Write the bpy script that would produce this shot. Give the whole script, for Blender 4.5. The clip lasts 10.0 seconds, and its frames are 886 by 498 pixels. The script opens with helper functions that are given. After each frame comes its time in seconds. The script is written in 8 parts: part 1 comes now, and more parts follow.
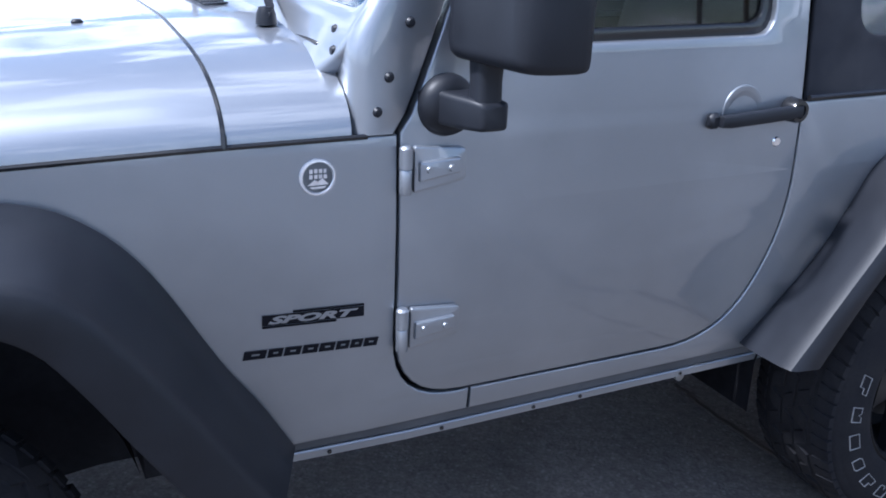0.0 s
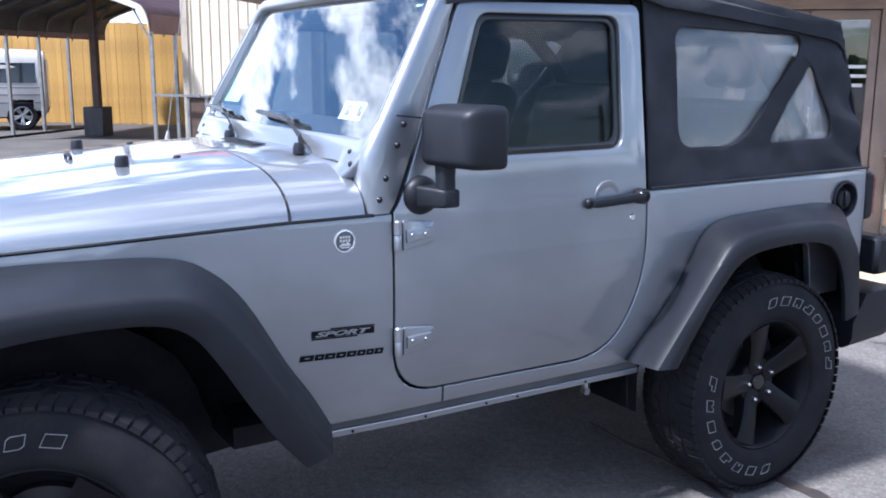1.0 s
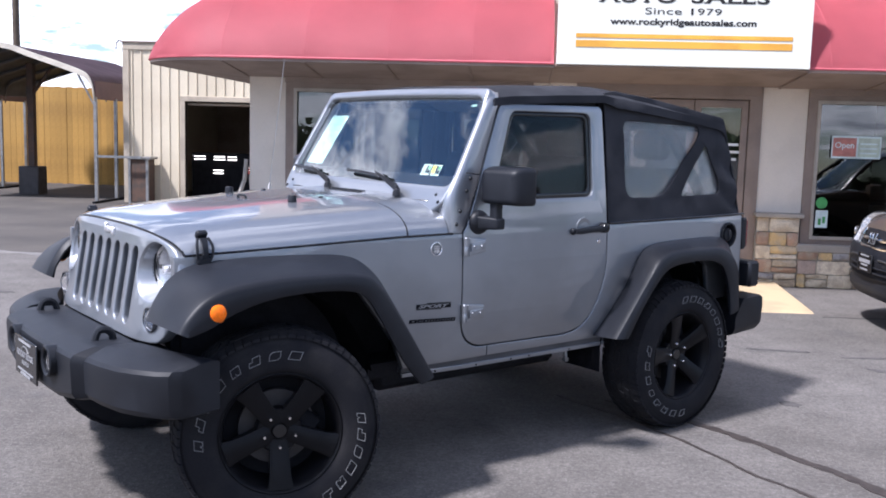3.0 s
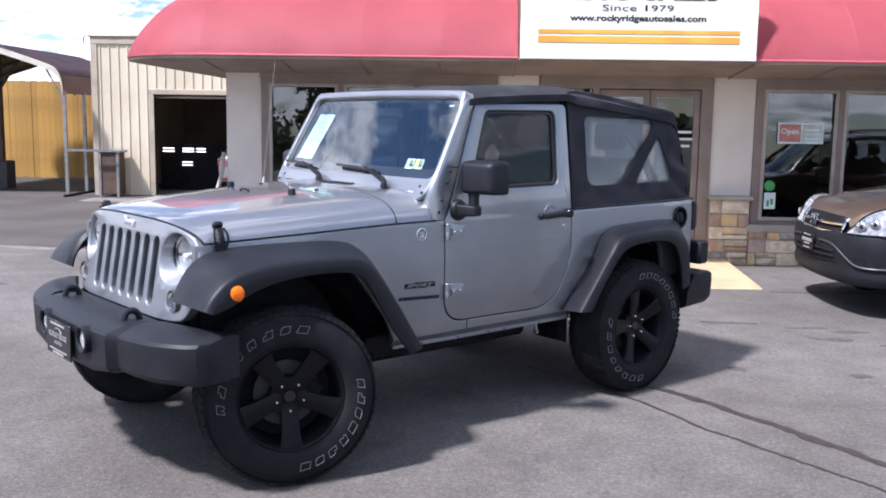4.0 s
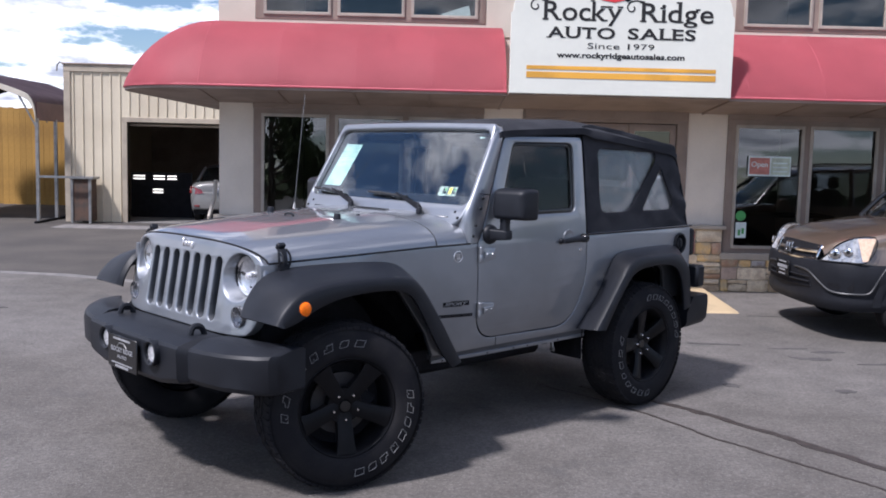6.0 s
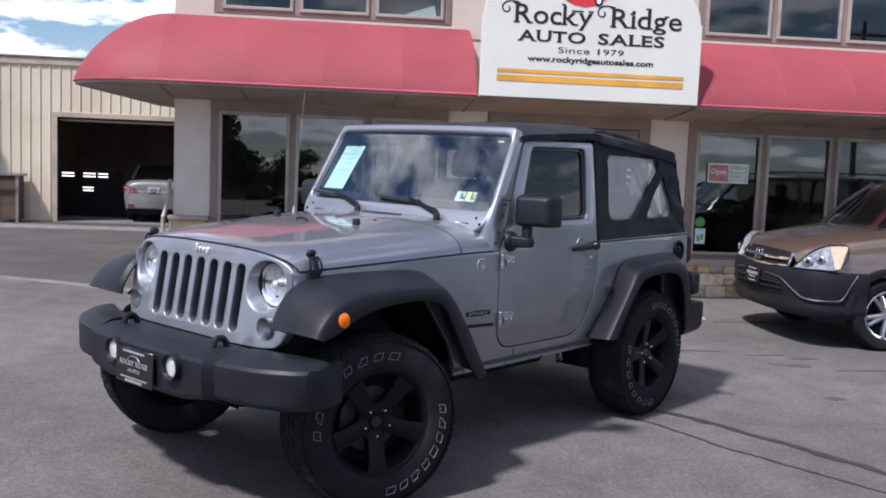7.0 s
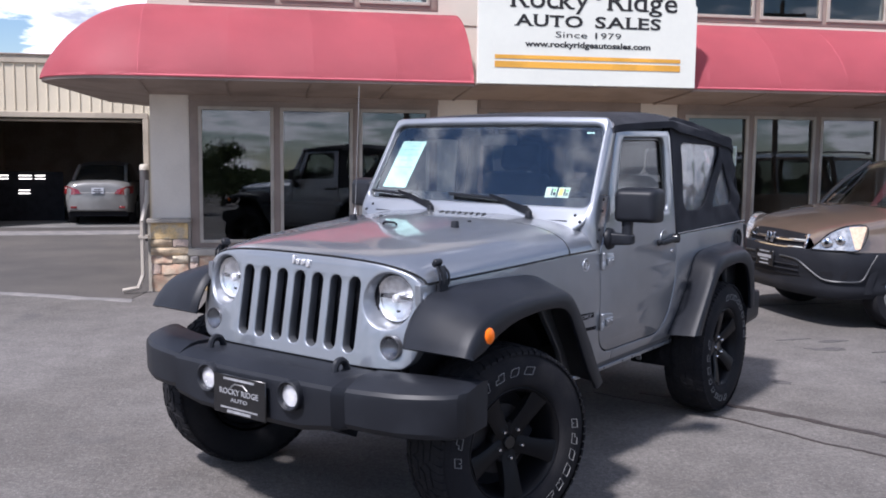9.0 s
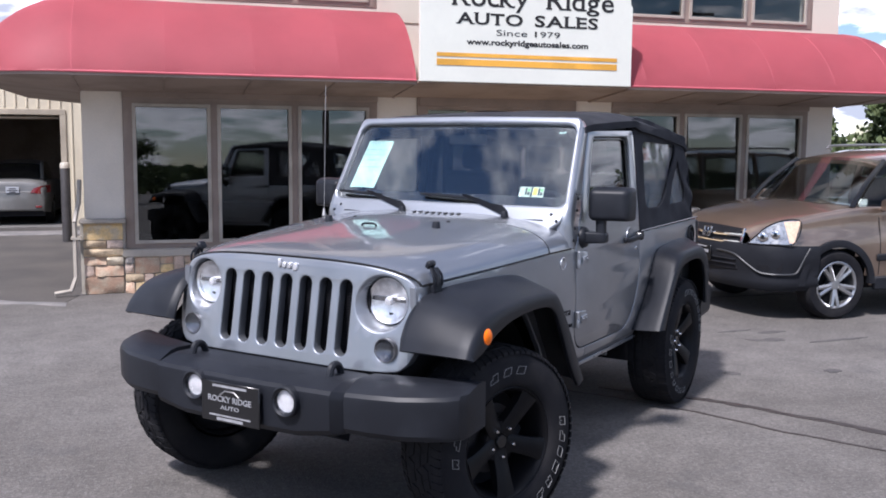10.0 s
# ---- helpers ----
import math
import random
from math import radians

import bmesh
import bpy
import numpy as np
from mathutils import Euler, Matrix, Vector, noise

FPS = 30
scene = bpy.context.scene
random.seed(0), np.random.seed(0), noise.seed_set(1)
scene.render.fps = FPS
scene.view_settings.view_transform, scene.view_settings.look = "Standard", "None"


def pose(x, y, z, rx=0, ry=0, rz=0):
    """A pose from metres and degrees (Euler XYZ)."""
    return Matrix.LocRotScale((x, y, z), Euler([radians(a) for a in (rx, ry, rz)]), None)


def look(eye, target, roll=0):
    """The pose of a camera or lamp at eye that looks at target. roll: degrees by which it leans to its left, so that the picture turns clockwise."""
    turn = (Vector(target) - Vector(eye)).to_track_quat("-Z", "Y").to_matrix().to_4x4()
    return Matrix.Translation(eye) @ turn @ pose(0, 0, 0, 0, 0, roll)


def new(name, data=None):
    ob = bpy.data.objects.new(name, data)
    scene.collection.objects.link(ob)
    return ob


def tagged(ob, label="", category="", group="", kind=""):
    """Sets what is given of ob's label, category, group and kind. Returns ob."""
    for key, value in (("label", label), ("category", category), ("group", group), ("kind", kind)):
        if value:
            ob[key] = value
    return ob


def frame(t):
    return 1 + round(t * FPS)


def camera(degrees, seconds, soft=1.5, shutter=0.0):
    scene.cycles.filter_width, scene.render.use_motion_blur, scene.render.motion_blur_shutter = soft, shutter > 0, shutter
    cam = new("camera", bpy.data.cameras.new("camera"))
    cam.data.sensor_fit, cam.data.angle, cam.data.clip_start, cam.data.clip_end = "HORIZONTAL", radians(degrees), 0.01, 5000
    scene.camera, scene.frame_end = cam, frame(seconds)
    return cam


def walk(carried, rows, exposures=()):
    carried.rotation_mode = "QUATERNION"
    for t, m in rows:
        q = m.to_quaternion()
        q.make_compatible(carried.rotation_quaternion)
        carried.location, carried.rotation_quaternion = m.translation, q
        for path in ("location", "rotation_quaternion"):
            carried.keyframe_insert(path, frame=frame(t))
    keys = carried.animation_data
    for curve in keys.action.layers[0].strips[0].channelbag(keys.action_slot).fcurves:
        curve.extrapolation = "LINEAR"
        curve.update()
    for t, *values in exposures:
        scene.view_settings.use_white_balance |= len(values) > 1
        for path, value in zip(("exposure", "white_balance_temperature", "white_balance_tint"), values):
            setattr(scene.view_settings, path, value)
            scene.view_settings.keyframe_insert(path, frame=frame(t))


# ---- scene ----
cam = camera(50.3, 10.0, soft=1.8)
PATH = [
    (0, (1.722, -1.437, 1.521), (1.232, 0.369, 0.815), 2.4),
    (0.5, (1.858, -1.987, 1.506), (1.376, -0.097, 1.063), 1.4),
    (1, (1.846, -2.445, 1.536), (1.479, -0.518, 1.152), 0.3),
    (1.5, (1.755, -2.910, 1.570), (1.554, -0.944, 1.263), 0.2),
    (2, (1.673, -3.347, 1.587), (1.494, -1.371, 1.341), 0.3),
    (2.5, (1.578, -3.759, 1.601), (1.391, -1.791, 1.301), 0.4),
    (2.7, (1.516, -3.930, 1.561), (1.342, -1.951, 1.327), 1.3),
    (3.8, (1.340, -4.590, 1.619), (1.268, -2.612, 1.339), 0.5),
    (4, (1.363, -4.685, 1.625), (1.301, -2.705, 1.356), 0.8),
    (4.5, (1.350, -4.863, 1.654), (1.300, -2.869, 1.499), 1.1),
    (5, (1.212, -5.012, 1.646), (1.178, -3.016, 1.536), 0.8),
    (5.5, (1.038, -5.126, 1.617), (1.020, -3.138, 1.403), 0.1),
    (5.7, (0.991, -5.113, 1.617), (0.997, -3.124, 1.409), 0.5),
    (6.8, (0.523, -4.839, 1.621), (0.691, -2.856, 1.423), 2.4),
    (7, (0.368, -4.829, 1.614), (0.589, -2.851, 1.418), 2.3),
    (7.5, (0.036, -4.819, 1.641), (0.341, -2.855, 1.415), 0.9),
    (8, (-0.155, -4.625, 1.639), (0.214, -2.670, 1.436), -0.3),
    (8.5, (-0.314, -4.441, 1.639), (0.082, -2.489, 1.460), -0.5),
    (9, (-0.482, -4.334, 1.631), (-0.085, -2.386, 1.413), 0.6),
    (9.5, (-0.702, -4.286, 1.652), (-0.215, -2.360, 1.417), -0.7),
    (10, (-0.794, -4.254, 1.653), (-0.219, -2.352, 1.427), 0.5),
]
walk(cam, [(t, look(eye, target, roll)) for t, eye, target, roll in PATH],
     exposures=[(0, 1.18, 5350, 14), (0.6, 1.16, 5400, 15), (1.0, 1.25, 5450, 15), (2.5, 0.76, 5700, 18), (4.0, 0.84, 5850, 18), (5.0, 0.12, 5700, 18), (5.7, 0.30, 5850, 18), (7.0, 0.25, 5900, 19), (7.5, 0.64, 5900, 18), (8.0, 0.47, 5850, 18), (10, 0.49, 5900, 18)])

# ---- light ----
SUN = Vector((-0.514, -0.430, 1.0)).normalized()
world = bpy.data.worlds.new("sky")
scene.world = world
world.use_nodes = True


def build_sky():
    nt = world.node_tree
    nt.nodes.clear()
    N, L = nt.nodes.new, nt.links.new
    out, bg = N("ShaderNodeOutputWorld"), N("ShaderNodeBackground")
    sky = N("ShaderNodeTexSky")
    sky.sky_type, sky.sun_disc = "NISHITA", False
    sky.sun_elevation = math.asin(SUN.z)
    sky.sun_rotation = math.atan2(SUN.x, SUN.y)
    sky.air_density, sky.dust_density, sky.ozone_density = 1.0, 0.15, 2.0
    co, sep = N("ShaderNodeTexCoord"), N("ShaderNodeSeparateXYZ")
    L(co.outputs["Generated"], sep.inputs[0])
    lift = N("ShaderNodeMath")
    lift.operation, lift.inputs[1].default_value = "MAXIMUM", 0.02
    add = N("ShaderNodeMath")
    add.operation, add.inputs[1].default_value = "ADD", 0.22
    L(sep.outputs[2], lift.inputs[0])
    L(lift.outputs[0], add.inputs[0])
    comb = N("ShaderNodeCombineXYZ")
    for i in range(2):
        d = N("ShaderNodeMath")
        d.operation = "DIVIDE"
        L(sep.outputs[i], d.inputs[0])
        L(add.outputs[0], d.inputs[1])
        L(d.outputs[0], comb.inputs[i])
    comb.inputs[2].default_value = 3.1
    big = N("ShaderNodeTexNoise")
    big.inputs["Scale"].default_value, big.inputs["Detail"].default_value = 1.9, 9
    big.inputs["Roughness"].default_value, big.inputs["Distortion"].default_value = 0.52, 0.2
    L(comb.outputs[0], big.inputs["Vector"])
    cover = N("ShaderNodeValToRGB")
    cover.color_ramp.elements[0].position, cover.color_ramp.elements[1].position = CLOUD_FROM, CLOUD_TO
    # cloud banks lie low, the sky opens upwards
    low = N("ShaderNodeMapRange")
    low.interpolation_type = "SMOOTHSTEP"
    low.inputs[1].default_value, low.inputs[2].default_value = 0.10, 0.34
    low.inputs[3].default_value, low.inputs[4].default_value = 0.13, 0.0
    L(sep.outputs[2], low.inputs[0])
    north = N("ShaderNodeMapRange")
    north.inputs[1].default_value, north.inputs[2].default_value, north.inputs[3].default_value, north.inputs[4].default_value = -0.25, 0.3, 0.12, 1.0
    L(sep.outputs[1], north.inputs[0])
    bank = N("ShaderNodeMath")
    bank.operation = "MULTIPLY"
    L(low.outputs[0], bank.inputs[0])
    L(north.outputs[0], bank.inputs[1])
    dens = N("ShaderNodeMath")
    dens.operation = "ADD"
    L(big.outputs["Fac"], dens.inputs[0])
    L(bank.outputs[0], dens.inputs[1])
    # broken edges: a smaller noise eats into the banks
    small, eat, torn = N("ShaderNodeTexNoise"), N("ShaderNodeMath"), N("ShaderNodeMath")
    small.inputs["Scale"].default_value, small.inputs["Detail"].default_value, small.inputs["Roughness"].default_value = 5.2, 8, 0.6
    L(comb.outputs[0], small.inputs["Vector"])
    eat.operation, eat.inputs[1].default_value, eat.inputs[2].default_value = "MULTIPLY_ADD", 0.55, -0.275
    L(small.outputs["Fac"], eat.inputs[0])
    torn.operation = "ADD"
    L(dens.outputs[0], torn.inputs[0])
    L(eat.outputs[0], torn.inputs[1])
    dens = torn
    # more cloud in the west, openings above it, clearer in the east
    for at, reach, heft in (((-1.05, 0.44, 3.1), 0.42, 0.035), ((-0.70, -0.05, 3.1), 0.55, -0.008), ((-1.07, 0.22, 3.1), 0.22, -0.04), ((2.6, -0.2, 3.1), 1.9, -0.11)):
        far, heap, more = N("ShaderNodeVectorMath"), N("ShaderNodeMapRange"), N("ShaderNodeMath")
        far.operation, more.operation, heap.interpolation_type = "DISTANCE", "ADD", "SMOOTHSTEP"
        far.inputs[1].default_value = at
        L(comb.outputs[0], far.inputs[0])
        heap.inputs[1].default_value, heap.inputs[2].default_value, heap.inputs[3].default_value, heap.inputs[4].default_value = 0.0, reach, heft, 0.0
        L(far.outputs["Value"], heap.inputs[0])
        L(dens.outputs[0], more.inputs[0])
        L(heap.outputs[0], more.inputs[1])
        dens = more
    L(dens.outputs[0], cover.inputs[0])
    # the clouds' own shading: bright tops, grey bellies
    tone = N("ShaderNodeValToRGB")
    tone.color_ramp.elements[0].position, tone.color_ramp.elements[1].position = 0.60, 0.76
    tone.color_ramp.elements[1].color = (6.0, 6.4, 7.2, 1)
    tone.color_ramp.elements[0].color = (17, 17, 17.2, 1)
    L(dens.outputs[0], tone.inputs[0])
    mix = N("ShaderNodeMixRGB")
    L(cover.outputs[0], mix.inputs[0])
    deep = N("ShaderNodeHueSaturation")
    deep.inputs["Saturation"].default_value, deep.inputs["Value"].default_value = 1.08, 1.1
    L(sky.outputs[0], deep.inputs["Color"])
    L(deep.outputs[0], mix.inputs[1])
    L(tone.outputs[0], mix.inputs[2])
    L(mix.outputs[0], bg.inputs[0])
    bg.inputs[1].default_value = SKY
    L(bg.outputs[0], out.inputs[0])


SKY, CLOUD_FROM, CLOUD_TO = 0.08, 0.505, 0.60
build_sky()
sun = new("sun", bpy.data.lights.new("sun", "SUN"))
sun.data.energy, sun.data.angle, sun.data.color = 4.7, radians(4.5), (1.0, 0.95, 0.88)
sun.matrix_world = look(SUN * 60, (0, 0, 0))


# ---- materials ----
def mat(name, col, rough=0.5, metal=0.0, var=0.12, scale=3.0, fine=60.0, bump=0.0, coat=0.0, spec=0.5,
        alt=None, alt_at=(0.45, 0.6), rvar=0.08, random_tint=0.0, emit=0.0, coat_ior=1.5, coat_rough=0.04):
    """A surface with variation at two scales: broad stains and a fine grain, in metres of the object's own space."""
    m = bpy.data.materials.new(name)
    m.use_nodes = True
    nt = m.node_tree
    N, L = nt.nodes.new, nt.links.new
    p = nt.nodes["Principled BSDF"]
    co = N("ShaderNodeTexCoord")
    broad, grain = N("ShaderNodeTexNoise"), N("ShaderNodeTexNoise")
    broad.inputs["Scale"].default_value, broad.inputs["Detail"].default_value = scale, 5
    grain.inputs["Scale"].default_value, grain.inputs["Detail"].default_value = fine, 4
    for n in (broad, grain):
        L(co.outputs["Object"], n.inputs["Vector"])
    tint = N("ShaderNodeMixRGB")
    tint.inputs[1].default_value = (*col, 1)
    tint.inputs[2].default_value = (*(alt or [c * 0.8 for c in col]), 1)
    r = N("ShaderNodeMapRange")
    r.inputs[1].default_value, r.inputs[2].default_value = alt_at
    L(broad.outputs["Fac"], r.inputs[0])
    L(r.outputs[0], tint.inputs[0])
    add = N("ShaderNodeMath")
    add.operation = "MULTIPLY_ADD"
    add.inputs[1].default_value, add.inputs[2].default_value = var * 2, 1 - var
    L(grain.outputs["Fac"], add.inputs[0])
    last = add
    if random_tint:
        info = N("ShaderNodeObjectInfo")
        rr = N("ShaderNodeMapRange")
        rr.inputs[3].default_value, rr.inputs[4].default_value = 1 - random_tint, 1 + random_tint
        L(info.outputs["Random"], rr.inputs[0])
        mul = N("ShaderNodeMath")
        mul.operation = "MULTIPLY"
        L(add.outputs[0], mul.inputs[0])
        L(rr.outputs[0], mul.inputs[1])
        last = mul
    sc = N("ShaderNodeVectorMath")
    sc.operation = "SCALE"
    L(tint.outputs[0], sc.inputs[0])
    L(last.outputs[0], sc.inputs["Scale"])
    L(sc.outputs[0], p.inputs["Base Color"])
    rg = N("ShaderNodeMapRange")
    rg.inputs[3].default_value, rg.inputs[4].default_value = max(0.02, rough - rvar), min(1, rough + rvar)
    L(broad.outputs["Fac"], rg.inputs[0])
    L(rg.outputs[0], p.inputs["Roughness"])
    p.inputs["Metallic"].default_value = metal
    p.inputs["Specular IOR Level"].default_value = spec
    p.inputs["Coat Weight"].default_value, p.inputs["Coat Roughness"].default_value = coat, coat_rough
    p.inputs["Coat IOR"].default_value = coat_ior
    if bump:
        b = N("ShaderNodeBump")
        b.inputs["Strength"].default_value, b.inputs["Distance"].default_value = 0.6, bump
        L(grain.outputs["Fac"], b.inputs["Height"])
        L(b.outputs[0], p.inputs["Normal"])
    if emit:
        p.inputs["Emission Color"].default_value = (*col, 1)
        p.inputs["Emission Strength"].default_value = emit
    return m


def glass(name, col=(0.9, 0.95, 0.95), rough=0.0, ior=1.45, bump=0.0, bscale=6.0, clear=1.0):
    m = bpy.data.materials.new(name)
    m.use_nodes = True
    nt = m.node_tree
    p = nt.nodes["Principled BSDF"]
    p.inputs["Base Color"].default_value = (*col, 1)
    p.inputs["Roughness"].default_value = rough
    p.inputs["IOR"].default_value = ior
    p.inputs["Transmission Weight"].default_value = clear
    if bump:
        co, n, b = nt.nodes.new("ShaderNodeTexCoord"), nt.nodes.new("ShaderNodeTexNoise"), nt.nodes.new("ShaderNodeBump")
        n.inputs["Scale"].default_value, n.inputs["Detail"].default_value = bscale, 3
        b.inputs["Strength"].default_value, b.inputs["Distance"].default_value = 0.5, bump
        nt.links.new(co.outputs["Object"], n.inputs["Vector"])
        nt.links.new(n.outputs["Fac"], b.inputs["Height"])
        nt.links.new(b.outputs[0], p.inputs["Normal"])
    return m


SILVER = mat("silver_paint", (0.257, 0.271, 0.296), 0.44, 0.75, 0.05, 1.2, 900, coat=1.0, rvar=0.03, coat_ior=1.55, coat_rough=0.06)
# body silver darkened for the shade under the body's edge
SILL_SHADED = mat("shaded_sill_silver", (0.085, 0.088, 0.096), 0.55, 0.3, 0.15, 4, 300, rvar=0.05, spec=0.3)
PLASTIC = mat("black_plastic", (0.0095, 0.0105, 0.014), 0.46, 0, 0.25, 5, 500, bump=0.0003, alt=(0.013, 0.0145, 0.019), spec=0.26)
GLOSS_BLACK = mat("gloss_black", (0.012, 0.012, 0.013), 0.2, 0, 0.1, 6, 80)
DARK = mat("underbody_black", (0.017, 0.017, 0.020), 0.85, 0, 0.3, 8, 60, spec=0.12)
RUBBER = mat("tyre_rubber", (0.0155, 0.0155, 0.018), 0.8, 0, 0.25, 7, 140, bump=0.0005, alt=(0.021, 0.0205, 0.022), spec=0.07)
RIM = mat("black_rim", (0.008, 0.008, 0.0095), 0.36, 0, 0.1, 9, 90, spec=0.13)
CHROME = mat("chrome", (0.75, 0.75, 0.76), 0.1, 1.0, 0.03, 8, 60, rvar=0.04)
ALLOY = mat("alloy", (0.46, 0.465, 0.475), 0.34, 0.9, 0.06, 9, 100, coat=0.4)
CANVAS = mat("canvas_top", (0.027, 0.028, 0.033), 0.88, 0, 0.2, 4, 700, bump=0.0012, alt=(0.039, 0.040, 0.046), spec=0.12)
TYRE_WHITE = mat("tyre_letter_white", (0.26, 0.26, 0.26), 0.7, 0, 0.2, 30, 90)
AMBER = mat("amber_lens", (1.0, 0.19, 0.002), 0.3, 0, 0.1, 40, 120, coat=0.25, spec=0.2)
RED_LENS = mat("red_lens", (0.17, 0.012, 0.014), 0.15, 0, 0.1, 40, 120, coat=1.0)
LAMP_GLASS = glass("lamp_glass", (0.97, 0.98, 1.0), 0.02, 1.15)
CAR_GLASS = glass("car_glass", (0.74, 0.80, 0.79), 0.0, 1.85)
TINT_GLASS = glass("tinted_glass", (0.44, 0.48, 0.50), 0.0, 1.27)
VINYL = glass("clear_vinyl", (0.88, 0.90, 0.93), 0.0, 1.32, 0.0025, 7.0, 0.92)
SHOP_GLASS = glass("shop_glass", (0.40, 0.45, 0.46), 0.0, 1.75, 0.0004, 1.2)
UPPER_GLASS = glass("wavy_window_glass", (0.40, 0.45, 0.46), 0.0, 1.6, 0.0003, 1.5)
SEAT = mat("seat_cloth", (0.03, 0.03, 0.033), 0.9, 0, 0.25, 9, 400, bump=0.001)
PAPER = mat("paper", (0.72, 0.82, 0.80), 0.7, 0, 0.03, 6, 60)
WHITE = mat("white_print", (0.8, 0.8, 0.8), 0.6, 0, 0.04, 6, 60)
BLACK_PRINT = mat("black_print", (0.008, 0.008, 0.011), 0.8, 0, 0.1, 6, 60, spec=0.1)
SIGN_WHITE = mat("sign_white", (0.735, 0.73, 0.645), 0.45, 0, 0.03, 1.2, 20, alt=(0.705, 0.70, 0.62))
SIGN_INK = mat("sign_ink", (0.030, 0.029, 0.030), 0.7, 0, 0.1, 6, 60, spec=0.2)
ORANGE = mat("orange_print", (0.80, 0.40, 0.05), 0.5, 0, 0.04, 3, 40)
RED_PRINT = mat("red_print", (0.62, 0.04, 0.05), 0.5, 0, 0.06, 6, 40)
GREEN_PRINT = mat("green_print", (0.08, 0.35, 0.10), 0.6, 0, 0.1, 12, 60)
YELLOW_PRINT = mat("yellow_print", (0.75, 0.65, 0.08), 0.6, 0, 0.05, 12, 60)
AWNING = mat("red_awning", (0.55, 0.115, 0.140), 0.62, 0, 0.06, 1.1, 300, bump=0.0006, alt=(0.47, 0.099, 0.120), alt_at=(0.4, 0.7))
STUCCO = mat("tan_stucco", (0.62, 0.555, 0.465), 0.92, 0, 0.12, 1.3, 130, bump=0.004, alt=(0.56, 0.50, 0.415))
STUCCO_PALE = mat("pale_stucco", (0.74, 0.66, 0.565), 0.92, 0, 0.12, 1.6, 130, bump=0.004, alt=(0.68, 0.605, 0.515))
FRAME = mat("taupe_frame", (0.275, 0.21, 0.172), 0.6, 0, 0.08, 3, 40, alt=(0.235, 0.18, 0.147))
SASH = mat("tan_sash", (0.42, 0.37, 0.31), 0.5, 0, 0.08, 3, 40)
MORTAR = mat("mortar", (0.40, 0.365, 0.31), 0.95, 0, 0.2, 5, 90, bump=0.004)
STONES = {n: mat("stone_" + n, c, 0.88, 0, 0.35, 9, 70, bump=0.010, alt=a, random_tint=0.16) for n, c, a in (
    ("tan", (0.56, 0.43, 0.28), (0.38, 0.285, 0.19)), ("cream", (0.72, 0.61, 0.45), (0.56, 0.45, 0.32)),
    ("rust", (0.44, 0.285, 0.195), (0.46, 0.36, 0.26)), ("grey", (0.42, 0.385, 0.35), (0.27, 0.24, 0.22)),
    ("gold", (0.66, 0.47, 0.23), (0.54, 0.43, 0.29)), ("rose", (0.58, 0.44, 0.35), (0.47, 0.36, 0.29)))}
STONE_MIX = [STONES[n] for n in ("cream", "cream", "cream", "tan", "tan", "gold", "gold", "rose", "grey", "rust", "rust")]
SIDING = mat("cream_siding", (0.62, 0.55, 0.42), 0.55, 0, 0.07, 0.8, 30, alt=(0.56, 0.49, 0.37))
SIDING_TRIM = mat("siding_trim", (0.42, 0.36, 0.28), 0.6, 0, 0.08, 2, 30)
STEEL = mat("galvanised_steel", (0.30, 0.295, 0.29), 0.45, 0.7, 0.15, 6, 40)
RUST = mat("rusty_steel", (0.11, 0.068, 0.05), 0.85, 0.2, 0.35, 7, 50, bump=0.003, alt=(0.08, 0.06, 0.05))
CARPORT = mat("carport_sheet", (0.10, 0.045, 0.05), 0.5, 0.2, 0.12, 2, 30)
CARPORT_IN = mat("carport_underside", (0.13, 0.13, 0.13), 0.6, 0.3, 0.12, 2, 30)
CREAM_TRIM = mat("cream_trim", (0.6, 0.55, 0.46), 0.5, 0, 0.08, 3, 40)
FENCE = mat("yellow_fence_board", (0.43, 0.245, 0.058), 0.8, 0, 0.18, 1.2, 30, bump=0.003, alt=(0.33, 0.185, 0.047), random_tint=0.1)
BRONZE = mat("bronze_paint", (0.27, 0.20, 0.155), 0.3, 0.75, 0.05, 1.5, 900, coat=1.0, rvar=0.03)
CLADDING = mat("grey_cladding", (0.016, 0.017, 0.021), 0.55, 0, 0.15, 4, 300, bump=0.0003, spec=0.15)
# one dark colour for every room surface; the indoor dimness is put in it
ROOM_DIM = mat("dimmed_shop_interior", (0.10, 0.09, 0.08), 0.9, 0, 0.2, 2, 20)
TAN_SLAB = mat("tan_slab", (0.48, 0.365, 0.22), 0.9, 0, 0.15, 2.5, 80, bump=0.003, alt=(0.41, 0.315, 0.195))
TAR = mat("crack_sealer", (0.042, 0.034, 0.031), 0.6, 0, 0.3, 9, 60, bump=0.002)
WOOD_POLE = mat("pole_wood", (0.10, 0.075, 0.055), 0.9, 0, 0.3, 3, 40, bump=0.004)
LEAF = mat("leaf", (0.085, 0.11, 0.035), 0.7, 0, 0.3, 2.5, 20, alt=(0.045, 0.07, 0.02))
BARK = mat("bark", (0.08, 0.06, 0.045), 0.95, 0, 0.3, 6, 40, bump=0.01)
TUBE_LIGHT = mat("tube_light", (1.0, 0.95, 0.85), 0.4, emit=1.6)
WORK_LIGHT = mat("work_light", (1.0, 0.93, 0.82), 0.4, emit=2.6)


